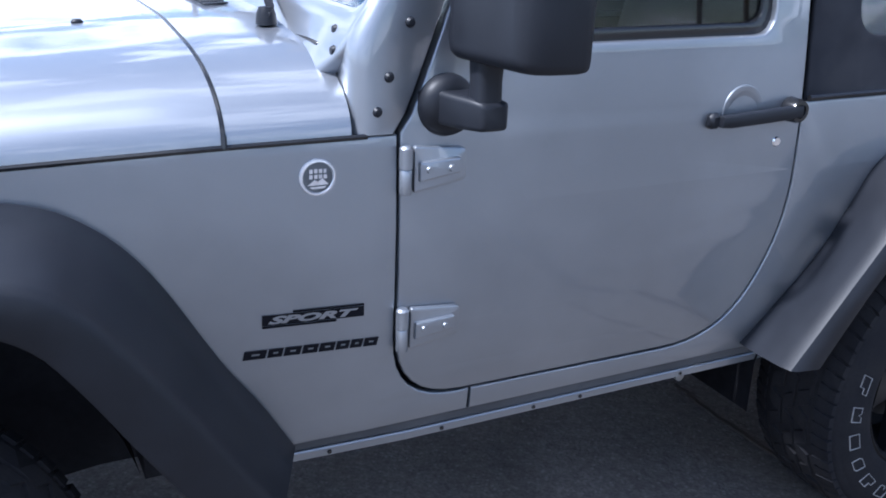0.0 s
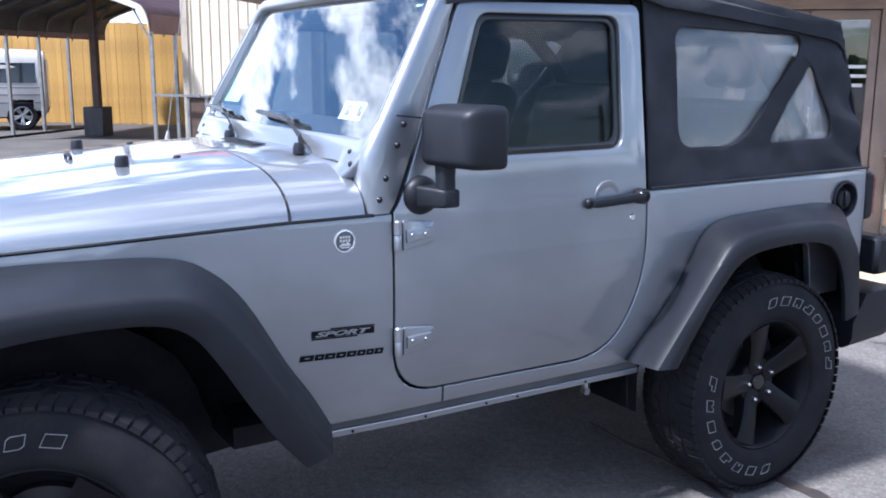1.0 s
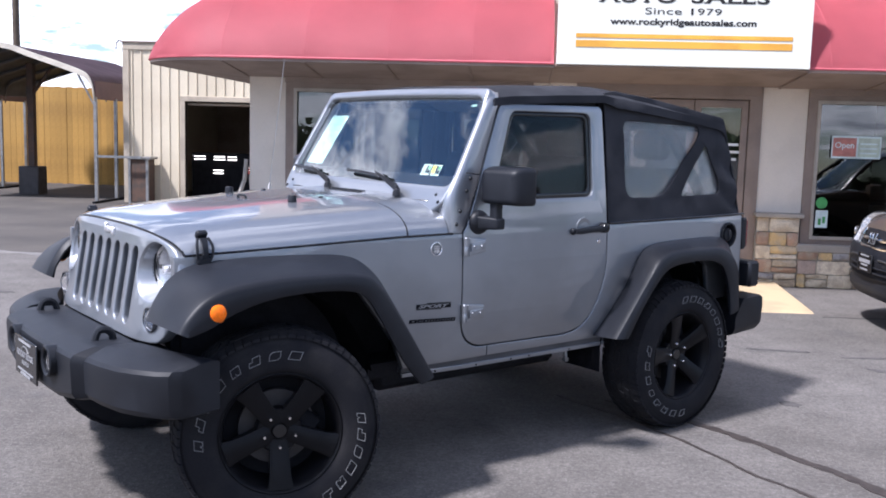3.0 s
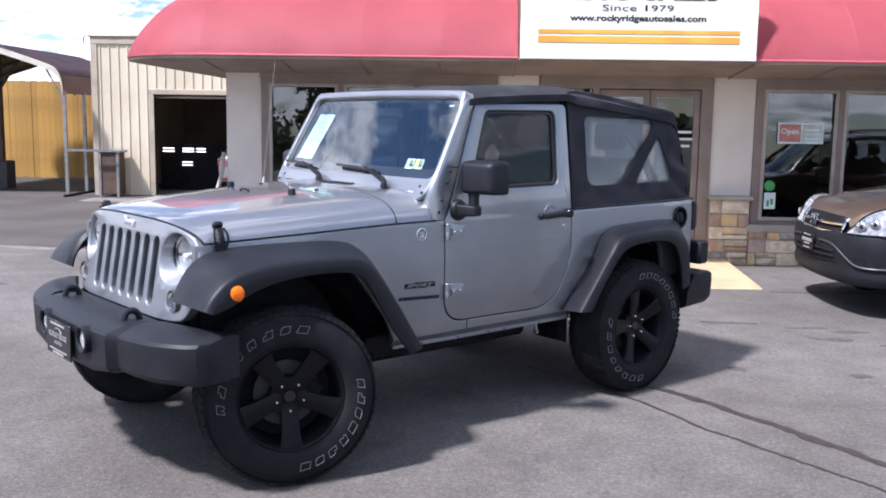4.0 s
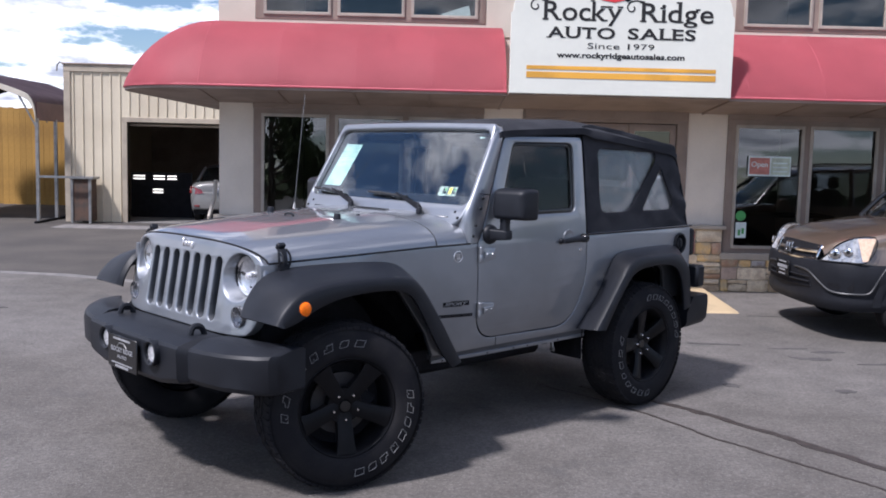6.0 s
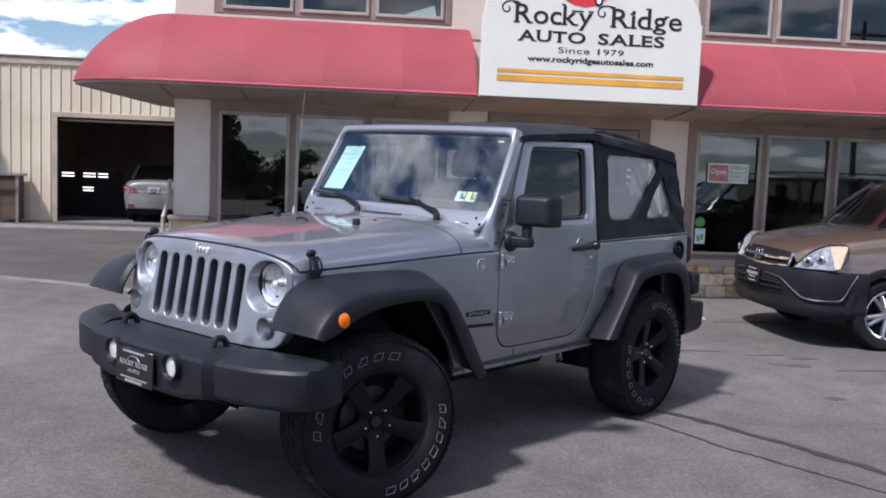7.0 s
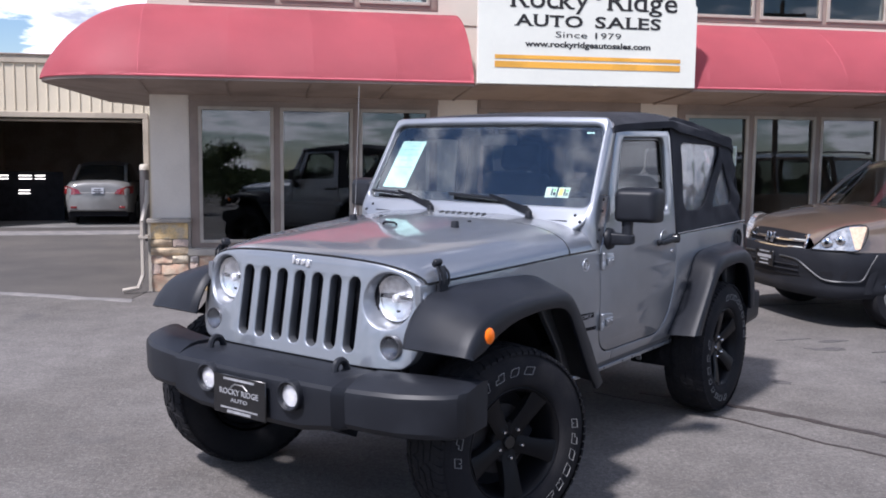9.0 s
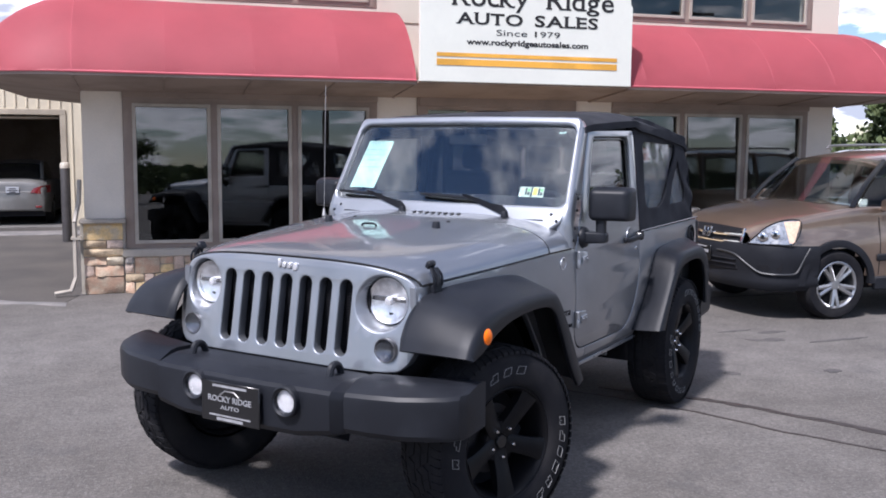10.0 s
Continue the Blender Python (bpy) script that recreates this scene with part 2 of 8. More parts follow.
def asphalt():
    m = mat("asphalt", (0.128, 0.117, 0.109), 0.88, 0, 0.5, 0.45, 90, bump=0.008, alt=(0.098, 0.088, 0.080), alt_at=(0.40, 0.60))
    nt = m.node_tree
    N, L = nt.nodes.new, nt.links.new
    p = nt.nodes["Principled BSDF"]
    base = p.inputs["Base Color"].links[0].from_socket
    co = N("ShaderNodeTexCoord")
    # pale chips of stone in the binder, and dark oil spots
    chip = N("ShaderNodeTexVoronoi")
    chip.inputs["Scale"].default_value = 48
    spot = N("ShaderNodeTexNoise")
    spot.inputs["Scale"].default_value, spot.inputs["Detail"].default_value = 1.7, 3
    for n in (chip, spot):
        L(co.outputs["Object"], n.inputs["Vector"])
    # worn blotches a hand to a pace across
    worn = N("ShaderNodeTexNoise")
    worn.inputs["Scale"].default_value, worn.inputs["Detail"].default_value, worn.inputs["Roughness"].default_value = 3.2, 9, 0.74
    L(co.outputs["Object"], worn.inputs["Vector"])
    wr = N("ShaderNodeMapRange")
    wr.inputs[1].default_value, wr.inputs[2].default_value, wr.inputs[3].default_value, wr.inputs[4].default_value = 0.34, 0.66, 0.80, 1.20
    L(worn.outputs["Fac"], wr.inputs[0])
    # the coarse stone grain
    grit = N("ShaderNodeTexNoise")
    grit.inputs["Scale"].default_value, grit.inputs["Detail"].default_value, grit.inputs["Roughness"].default_value = 34, 6, 0.78
    L(co.outputs["Object"], grit.inputs["Vector"])
    gr, gm = N("ShaderNodeMapRange"), N("ShaderNodeMath")
    gr.inputs[1].default_value, gr.inputs[2].default_value, gr.inputs[3].default_value, gr.inputs[4].default_value = 0.32, 0.68, 0.62, 1.38
    L(grit.outputs["Fac"], gr.inputs[0])
    gm.operation = "MULTIPLY"
    L(wr.outputs[0], gm.inputs[0])
    L(gr.outputs[0], gm.inputs[1])
    ws = N("ShaderNodeVectorMath")
    ws.operation = "SCALE"
    L(base, ws.inputs[0])
    L(gm.outputs[0], ws.inputs["Scale"])
    base = ws.outputs[0]
    r1, r2 = N("ShaderNodeMapRange"), N("ShaderNodeMapRange")
    r1.inputs[1].default_value, r1.inputs[2].default_value = 0.32, 0.10
    r1.inputs[4].default_value = 0.28
    L(chip.outputs["Distance"], r1.inputs[0])
    r2.inputs[1].default_value, r2.inputs[2].default_value = 0.62, 0.72
    r2.inputs[4].default_value = 0.4
    L(spot.outputs["Fac"], r2.inputs[0])
    a, b = N("ShaderNodeMixRGB"), N("ShaderNodeMixRGB")
    a.inputs[2].default_value = (0.32, 0.31, 0.305, 1)
    b.inputs[2].default_value = (0.045, 0.045, 0.047, 1)
    L(r1.outputs[0], a.inputs[0])
    L(base, a.inputs[1])
    L(r2.outputs[0], b.inputs[0])
    L(a.outputs[0], b.inputs[1])
    L(b.outputs[0], p.inputs["Base Color"])
    return m


ASPHALT = asphalt()


# ---- mesh helpers ----
def bmn():
    return bmesh.new()


def part(name, bm, material, parent=None, label="", at=None, sharp=38, smooth=True):
    """Links a bmesh as one mesh object under a thing or a part."""
    bmesh.ops.recalc_face_normals(bm, faces=bm.faces)
    lim = radians(sharp)
    for f in bm.faces:
        f.smooth = smooth
    for e in bm.edges:
        if len(e.link_faces) == 2 and e.calc_face_angle(0) > lim:
            e.smooth = False
    me = bpy.data.meshes.new(name)
    bm.to_mesh(me)
    bm.free()
    me.materials.append(material)
    ob = new(name, me)
    if parent is not None:
        ob.parent = parent
    if at is not None:
        ob.matrix_basis = at
    if label:
        ob["label"] = label
    return ob


def share(name, ob, parent, at):
    """Another object on the same mesh."""
    o = new(name, ob.data)
    o.parent, o.matrix_basis = parent, at
    return o


def thing(name, label, category, at=None, group="", kind=""):
    e = new(name)
    if at is not None:
        e.matrix_basis = at
    return tagged(e, label, category, group, kind)


def box(bm, c, s, bevel=0.0, rot=None, seg=1):
    m = Matrix.Translation(c) @ (rot.to_4x4() if rot is not None else Matrix()) @ Matrix.Diagonal((*s, 1))
    vs = bmesh.ops.create_cube(bm, size=1.0, matrix=m)["verts"]
    if bevel:
        es = list({e for v in vs for e in v.link_edges})
        bmesh.ops.bevel(bm, geom=es, offset=bevel, segments=seg, profile=0.5, affect="EDGES")
    return bm


def span(bm, lo, hi, bevel=0.0, seg=1):
    return box(bm, [(a + b) / 2 for a, b in zip(lo, hi)], [abs(b - a) for a, b in zip(lo, hi)], bevel, None, seg)


def loft(bm, rings, closed=True, caps=True):
    rows = [[bm.verts.new(p) for p in r] for r in rings]
    n = len(rows[0])
    for a, b in zip(rows, rows[1:]):
        for i in range(n if closed else n - 1):
            j = (i + 1) % n
            bm.faces.new((a[i], a[j], b[j], b[i]))
    if caps and closed:
        bm.faces.new(rows[0][::-1])
        bm.faces.new(rows[-1])
    return bm


def tube(bm, pts, r, n=8, closed=False):
    pts = [Vector(p) for p in pts]
    rad = r if isinstance(r, (list, tuple)) else [r] * len(pts)
    rings, up = [], None
    for i, p in enumerate(pts):
        a, b = pts[max(i - 1, 0)], pts[min(i + 1, len(pts) - 1)]
        if closed:
            a, b = pts[i - 1], pts[(i + 1) % len(pts)]
        d = (b - a).normalized()
        if up is None:
            up = d.orthogonal().normalized()
        up = (up - d * up.dot(d)).normalized()
        side = d.cross(up)
        rings.append([p + (up * math.cos(k * math.tau / n) + side * math.sin(k * math.tau / n)) * rad[i] for k in range(n)])
    if closed:
        rings.append(rings[0])
        loft(bm, rings, True, False)
        bmesh.ops.remove_doubles(bm, verts=bm.verts, dist=1e-6)
        return bm
    return loft(bm, rings)


def lathe(bm, prof, n=32, axis="y", c=(0, 0, 0), closed=False):
    """Turns (radius, along) pairs round an axis through c."""
    rings = []
    for k in range(n):
        a = math.tau * k / n
        ring = []
        for r, h in prof:
            u, v = r * math.cos(a), r * math.sin(a)
            p = {"y": (u, h, v), "x": (h, u, v), "z": (u, v, h)}[axis]
            ring.append((p[0] + c[0], p[1] + c[1], p[2] + c[2]))
        rings.append(ring)
    rows = [[bm.verts.new(p) for p in r] for r in rings]
    m = len(prof)
    for k in range(n):
        a, b = rows[k], rows[(k + 1) % n]
        for i in range(m if closed else m - 1):
            j = (i + 1) % m
            bm.faces.new((a[i], a[j], b[j], b[i]))
    bmesh.ops.remove_doubles(bm, verts=bm.verts, dist=1e-5)
    return bm


def plate(loops, depth, bevel=0.0, res=1):
    """A flat plate in local x, y with holes, depth thick about z = 0, its rims rounded."""
    cu = bpy.data.curves.new("outline", "CURVE")
    cu.dimensions, cu.fill_mode = "2D", "BOTH"
    cu.extrude, cu.bevel_depth, cu.bevel_resolution, cu.offset = max(depth / 2 - bevel, 0.0002), bevel, res, -bevel
    for loop in loops:
        sp = cu.splines.new("POLY")
        sp.points.add(len(loop) - 1)
        for q, (x, y) in zip(sp.points, loop):
            q.co = (x, y, 0, 1)
        sp.use_cyclic_u = True
    ob = new("outline", cu)
    dg = bpy.context.evaluated_depsgraph_get()
    me = bpy.data.meshes.new_from_object(ob.evaluated_get(dg))
    bm = bmn()
    bm.from_mesh(me)
    bpy.data.objects.remove(ob)
    bpy.data.curves.remove(cu)
    bpy.data.meshes.remove(me)
    bmesh.ops.remove_doubles(bm, verts=bm.verts, dist=1e-5)
    return bm


def cut(bm, axis, values):
    no = Vector([1.0 if i == axis else 0.0 for i in range(3)])
    for v in values:
        bmesh.ops.bisect_plane(bm, geom=list(bm.verts) + list(bm.edges) + list(bm.faces), plane_co=no * v, plane_no=no, dist=1e-5)
    return bm


def bend(bm, f):
    for v in bm.verts:
        v.co = Vector(f(*v.co))
    return bm


def circle(cx, cy, r, n=32, ry=None):
    return [(cx + r * math.cos(math.tau * k / n), cy + (ry or r) * math.sin(math.tau * k / n)) for k in range(n)]


def rounded(pts, r, n=4):
    """Rounds the corners of a polygon; r is one radius or one per corner."""
    out, m = [], len(pts)
    for i, p in enumerate(pts):
        rr = r[i] if isinstance(r, (list, tuple)) else r
        p, a, b = Vector(p), Vector(pts[i - 1]), Vector(pts[(i + 1) % m])
        if rr <= 0:
            out.append(tuple(p))
            continue
        da, db = (a - p), (b - p)
        la, lb = min(rr, da.length * 0.48), min(rr, db.length * 0.48)
        s, e = p + da.normalized() * la, p + db.normalized() * lb
        for k in range(n + 1):
            t = k / n
            out.append(tuple(s * (1 - t) ** 2 + p * 2 * t * (1 - t) + e * t * t))
    return out


def smooth_path(pts, n=4):
    """A soft curve through points of any dimension."""
    P = [np.array(p, float) for p in pts]
    P = [2 * P[0] - P[1]] + P + [2 * P[-1] - P[-2]]
    out = []
    for i in range(1, len(P) - 2):
        for k in range(n):
            t = k / n
            out.append(0.5 * (2 * P[i] + (P[i + 1] - P[i - 1]) * t + (2 * P[i - 1] - 5 * P[i] + 4 * P[i + 1] - P[i + 2]) * t * t
                              + (3 * P[i] - P[i - 1] - 3 * P[i + 1] + P[i + 2]) * t ** 3))
    out.append(P[-2])
    return [tuple(float(x) for x in o) for o in out]


def lettering(body, width, height, depth=0.002, shear=0.0, bold=0.012):
    """Words as a mesh in local x, y, scaled into width x height from its lower left corner."""
    cu = bpy.data.curves.new("words", "FONT")
    cu.body, cu.extrude, cu.shear, cu.resolution_u, cu.offset = body, 0.5, shear, 3, bold
    ob = new("words", cu)
    me = bpy.data.meshes.new_from_object(ob.evaluated_get(bpy.context.evaluated_depsgraph_get()))
    bm = bmn()
    bm.from_mesh(me)
    bpy.data.objects.remove(ob)
    bpy.data.curves.remove(cu)
    bpy.data.meshes.remove(me)
    lo = [min(v.co[i] for v in bm.verts) for i in range(3)]
    hi = [max(v.co[i] for v in bm.verts) for i in range(3)]
    sz = (width, height, depth)
    for v in bm.verts:
        v.co = Vector([(v.co[i] - lo[i]) / (hi[i] - lo[i]) * sz[i] for i in range(3)])
    return bm


# ---- the ground ----
WORN = mat("worn_asphalt", (0.082, 0.076, 0.074), 0.95, 0, 0.5, 9, 80, bump=0.008, alt=(0.055, 0.051, 0.050))
JOINT = mat("worn_joint", (0.20, 0.185, 0.175), 0.92, 0, 0.45, 5, 60, bump=0.006, alt=(0.15, 0.143, 0.14), alt_at=(0.42, 0.56))

DRIVE = mat("old_brown_asphalt", (0.080, 0.070, 0.062), 0.92, 0, 0.45, 0.8, 70, bump=0.007, alt=(0.056, 0.050, 0.046), alt_at=(0.38, 0.62))
APRON = mat("stained_concrete", (0.17, 0.163, 0.155), 0.9, 0, 0.3, 1.5, 60, bump=0.003, alt=(0.12, 0.115, 0.11))


def build_ground():
    bm = bmn()
    xs = [-900, -200, -60, -20, -8, 0, 8, 20, 60, 200, 900]
    rows = [[bm.verts.new((x, y, 0)) for x in xs] for y in xs]
    for a, b in zip(rows, rows[1:]):
        for i in range(len(xs) - 1):
            bm.faces.new((a[i], a[i + 1], b[i + 1], b[i]))
    tagged(part("ground", bm, ASPHALT), "worn grey asphalt of the sales lot", "ground", kind="structure")
    # sealed cracks that run away from the parked car
    for pts, w in (([(2.05, 1.45), (2.5, 1.06), (2.93, 0.5), (3.37, -0.2), (3.9, -1.1), (4.6, -2.2)], 0.074),
                   ([(1.75, 1.5), (2.23, 0.94), (2.68, 0.2), (3.21, -0.53), (3.7, -1.3)], 0.022)):
        bm, line = bmn(), smooth_path(pts, 26)
        rings = []
        for i, p in enumerate(line):
            a, b = Vector(line[max(i - 1, 0)]), Vector(line[min(i + 1, len(line) - 1)])
            d = (b - a).normalized()
            nrm = Vector((-d.y, d.x))
            j = noise.noise(Vector((p[0] * 5, p[1] * 5, 0))) * 0.018 + noise.noise(Vector((p[0] * 23, p[1] * 23, 2))) * 0.012
            ww = w * (0.6 + 0.8 * abs(noise.noise(Vector((p[0] * 9, p[1] * 9, 4)))))
            q = Vector(p) + nrm * j
            l, r = q + nrm * ww / 2, q - nrm * ww / 2
            rings.append([(l.x, l.y, 0.0), (l.x, l.y, 0.005), (r.x, r.y, 0.005), (r.x, r.y, 0.0)])
        loft(bm, rings)
        tagged(part("crack_sealer", bm, TAR), "dark tar sealer along a crack in the asphalt", "crack", kind="structure")
    # shallow broken patches and a seam in the paving before the shop
    for x, y, a, b, turn in ((4.14, 2.50, 0.17, 0.055, -8), (4.38, 2.78, 0.13, 0.04, 4), (3.93, 1.43, 0.07, 0.05, 0), (4.08, 2.9, 0.16, 0.02, 6), (3.16, 1.55, 0.06, 0.05, 0), (4.75, 2.35, 0.30, 0.025, 5),
                             (3.5, 3.05, 0.22, 0.03, -5), (2.9, 2.6, 0.1, 0.04, 15), (-3.4, 4.2, 0.25, 0.06, -10), (5.3, 2.1, 0.2, 0.04, 8)):
        ring = [(math.cos(k * math.tau / 22), math.sin(k * math.tau / 22)) for k in range(22)]
        pts = []
        for cx, cy in ring:
            k = 1 + 0.55 * noise.noise(Vector((cx * 2.2 + x * 3, cy * 2.2 + y * 3, 1)))
            pts.append((cx * a * k, cy * b * k))
        bm = plate([pts], 0.004)
        bm.transform(pose(x, y, 0.0012, 0, 0, turn))
        tagged(part("worn_patch", bm, WORN, smooth=False), "dark broken patch in the worn asphalt", "patch", kind="structure")
    bm, rings = bmn(), []
    for k in range(60):
        x = 4.30 + 0.035 * k
        y = 4.56 + 0.03 * noise.noise(Vector((x * 4, 0, 0))) + 0.02 * (x - 4.3)
        ww = 0.012 + 0.012 * abs(noise.noise(Vector((x * 7, 3, 0))))
        rings.append([(x, y - ww, 0.0), (x, y - ww, 0.0035), (x, y + ww, 0.0035), (x, y + ww, 0.0)])
    loft(bm, rings)
    tagged(part("paving_seam", bm, WORN), "dark ragged seam in the asphalt", "seam", kind="structure")
    # the older, browner paving of the garage drive
    edge = smooth_path([(-30, 8.0), (-9, 7.05), (-6, 6.95), (-4.5, 6.8), (-3.1, 6.45), (-2.2, 6.0), (-1.75, 5.78)], 8)
    bm = plate([edge + [(-1.62, 6.3), (-1.62, 13.1), (-1.62, 30), (-30, 30)]], 0.004)
    bm.transform(Matrix.Translation((0, 0, 0.0012)))
    tagged(part("drive", bm, DRIVE, smooth=False), "old brownish asphalt of the garage drive", "pavement", kind="structure")
    # worn pale joint where the garage drive meets the lot
    bm, rings = bmn(), []
    for p in smooth_path([(-9, 7.05), (-6, 6.95), (-4.5, 6.8), (-3.1, 6.45), (-2.2, 6.0), (-1.7, 5.75)], 10):
        ww = 0.11 + 0.10 * noise.noise(Vector((p[0] * 2.5, p[1] * 3, 1)))
        o = 0.06 * noise.noise(Vector((p[0] * 2, p[1], 5)))
        rings.append([(p[0], p[1] - ww + o, -0.002), (p[0], p[1] - ww * 0.7 + o, 0.006), (p[0], p[1] + ww * 0.7 + o, 0.006), (p[0], p[1] + ww + o, -0.002)])
    loft(bm, rings)
    tagged(part("drive_joint", bm, JOINT), "worn pale concrete joint across the drive", "kerb", kind="structure")
    bm = bmn()
    span(bm, (-6.2, 13.1, 0), (-2.0, 13.85, 0.012), 0.004)
    tagged(part("garage_apron", bm, JOINT), "worn grey concrete apron before the garage", "pavement", kind="structure")
    bm = bmn()
    loft(bm, [[(1.9, 4.62, 0), (4.27, 4.70, 0), (4.36, 6.40, 0), (1.9, 6.40, 0)],
              [(1.92, 4.64, 0.02), (4.255, 4.72, 0.02), (4.345, 6.39, 0.05), (1.92, 6.39, 0.05)]])
    tagged(part("entrance_slab", bm, TAN_SLAB), "tan concrete slab before the shop entrance", "slab", kind="structure")


build_ground()

# ---- the shop ----
WALL, LEFT, RIGHT, ROOF = 6.42, -1.55, 7.85, 5.6      # facade plane, its two corners, top of the wall
BAYS = ((-1.14, 1.63), (4.59, 7.45))


def facade_map(y):
    return lambda u, v, w: (u, y - w, v)


def build_shop_walls():
    # one facade sheet, 0.25 m thick, with its openings cut through
    holes = [[(a + 0.0, 0.44), (b, 0.44), (b, 2.19), (a, 2.19)] for a, b in BAYS]
    holes.append([(2.10, 0.02), (4.11, 0.02), (4.11, 2.19), (2.10, 2.19)])
    holes += [[(a + 0.02, 3.14), (b - 0.01, 3.14), (b - 0.01, 4.25), (a + 0.02, 4.25)] for a, b in BAYS]
    bm = plate([[(LEFT, 0), (RIGHT, 0), (RIGHT, ROOF), (LEFT, ROOF)]] + holes, 0.25)
    bend(bm, facade_map(WALL + 0.125))
    tagged(part("wall_south", bm, STUCCO_PALE, smooth=False), "pale stucco shop front with window bays", "wall", kind="structure")
    for name, x0, x1 in (("wall_west", LEFT, LEFT + 0.2), ("wall_east", RIGHT - 0.2, RIGHT)):
        bm = bmn()
        span(bm, (x0, WALL + 0.25, 0), (x1, 13.0, ROOF))
        tagged(part(name, bm, STUCCO, smooth=False), "tan stucco side wall of the shop", "wall", kind="structure")
    # back wall, floor and ceilings: a box coloured dark as unlit rooms
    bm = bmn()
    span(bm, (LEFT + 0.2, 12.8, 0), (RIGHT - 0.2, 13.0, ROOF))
    tagged(part("wall_north", bm, ROOM_DIM, smooth=False), "plain back wall of the shop, coloured dim", "wall", kind="structure")
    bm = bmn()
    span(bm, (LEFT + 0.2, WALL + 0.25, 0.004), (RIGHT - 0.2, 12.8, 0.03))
    tagged(part("floor", bm, ROOM_DIM, smooth=False), "shop floor, coloured dark for a dim room", "floor", kind="structure")
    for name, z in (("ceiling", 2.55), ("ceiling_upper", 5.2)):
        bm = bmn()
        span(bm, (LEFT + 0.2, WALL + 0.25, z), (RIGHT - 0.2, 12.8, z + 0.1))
        tagged(part(name, bm, ROOM_DIM, smooth=False), "ceiling inside the shop, coloured dim", "ceiling", kind="structure")
    bm = bmn()
    span(bm, (LEFT - 0.15, WALL - 0.15, ROOF), (RIGHT + 0.15, 13.15, ROOF + 0.16), 0.01)
    tagged(part("roof", bm, FRAME, smooth=False), "flat brown-edged roof of the shop", "roof", kind="structure")
    # the upper storey is a warmer tan than the shaded piers
    bm = plate([[(LEFT - 0.004, 3.0), (RIGHT + 0.004, 3.0), (RIGHT + 0.004, ROOF), (LEFT - 0.004, ROOF)]] + holes[3:], 0.012)
    bend(bm, facade_map(WALL - 0.006))
    tagged(part("trim_upper", bm, STUCCO, smooth=False), "warm tan stucco facing of the upper storey", "wall", kind="structure")


def window_bay(name, a, b, z0, z1, label, sill):
    """A tan-framed window of three panes set into the wall."""
    w = thing(name, label, "window", Matrix.Translation((a, WALL, 0)), kind="structure")
    wide = b - a
    fw, mw = 0.11, 0.095
    pane = (wide - 2 * fw - 2 * mw) / 3
    top = 0.17 if sill else 0.10
    low = z0 + (0.10 if sill else 0.07)
    outer = [(0.003, z0 + 0.003), (wide - 0.003, z0 + 0.003), (wide - 0.003, z1 - 0.003), (0.003, z1 - 0.003)]
    slots = [(fw + i * (pane + mw), fw + i * (pane + mw) + pane) for i in range(3)]
    bm = plate([outer] + [[(l, low), (r, low), (r, z1 - top), (l, z1 - top)] for l, r in slots], 0.10, 0.008)
    bend(bm, lambda u, v, q: (u, 0.03 - q, v))
    part("window_frame", bm, FRAME, w, "taupe painted frame with two mullions")
    for l, r in slots:
        # a narrow sash round each pane
        bm = plate([[(l - 0.012, low - 0.012), (r + 0.012, low - 0.012), (r + 0.012, z1 - top + 0.012), (l - 0.012, z1 - top + 0.012)],
                    [(l + 0.025, low + 0.025), (r - 0.025, low + 0.025), (r - 0.025, z1 - top - 0.025), (l + 0.025, z1 - top - 0.025)]], 0.03, 0.004)
        bend(bm, lambda u, v, q: (u, -0.024 - q, v))
        part("sash", bm, SASH, w)
        bm = bmn()
        span(bm, (l + 0.02, -0.018, low + 0.02), (r - 0.02, -0.010, z1 - top - 0.02))
        for v in bm.verts:
            # the big panes lean back a little in their frames
            v.co.y += 0.021 * (v.co.z - low) if sill else 0
        o = part("pane", bm, SHOP_GLASS if sill else UPPER_GLASS, w, smooth=False)
        o.visible_shadow = False
    if sill:
        bm = bmn()
        span(bm, (-0.04, -0.10, z0 - 0.05), (wide + 0.04, 0.05, z0 + 0.035), 0.012)
        part("window_sill", bm, SASH, w, "projecting tan sill")
        bm = bmn()
        span(bm, (0.0, -0.045, z1 - 0.10), (wide, -0.022, z1 - 0.01), 0.006)
        part("header_board", bm, FRAME, w)
    return w


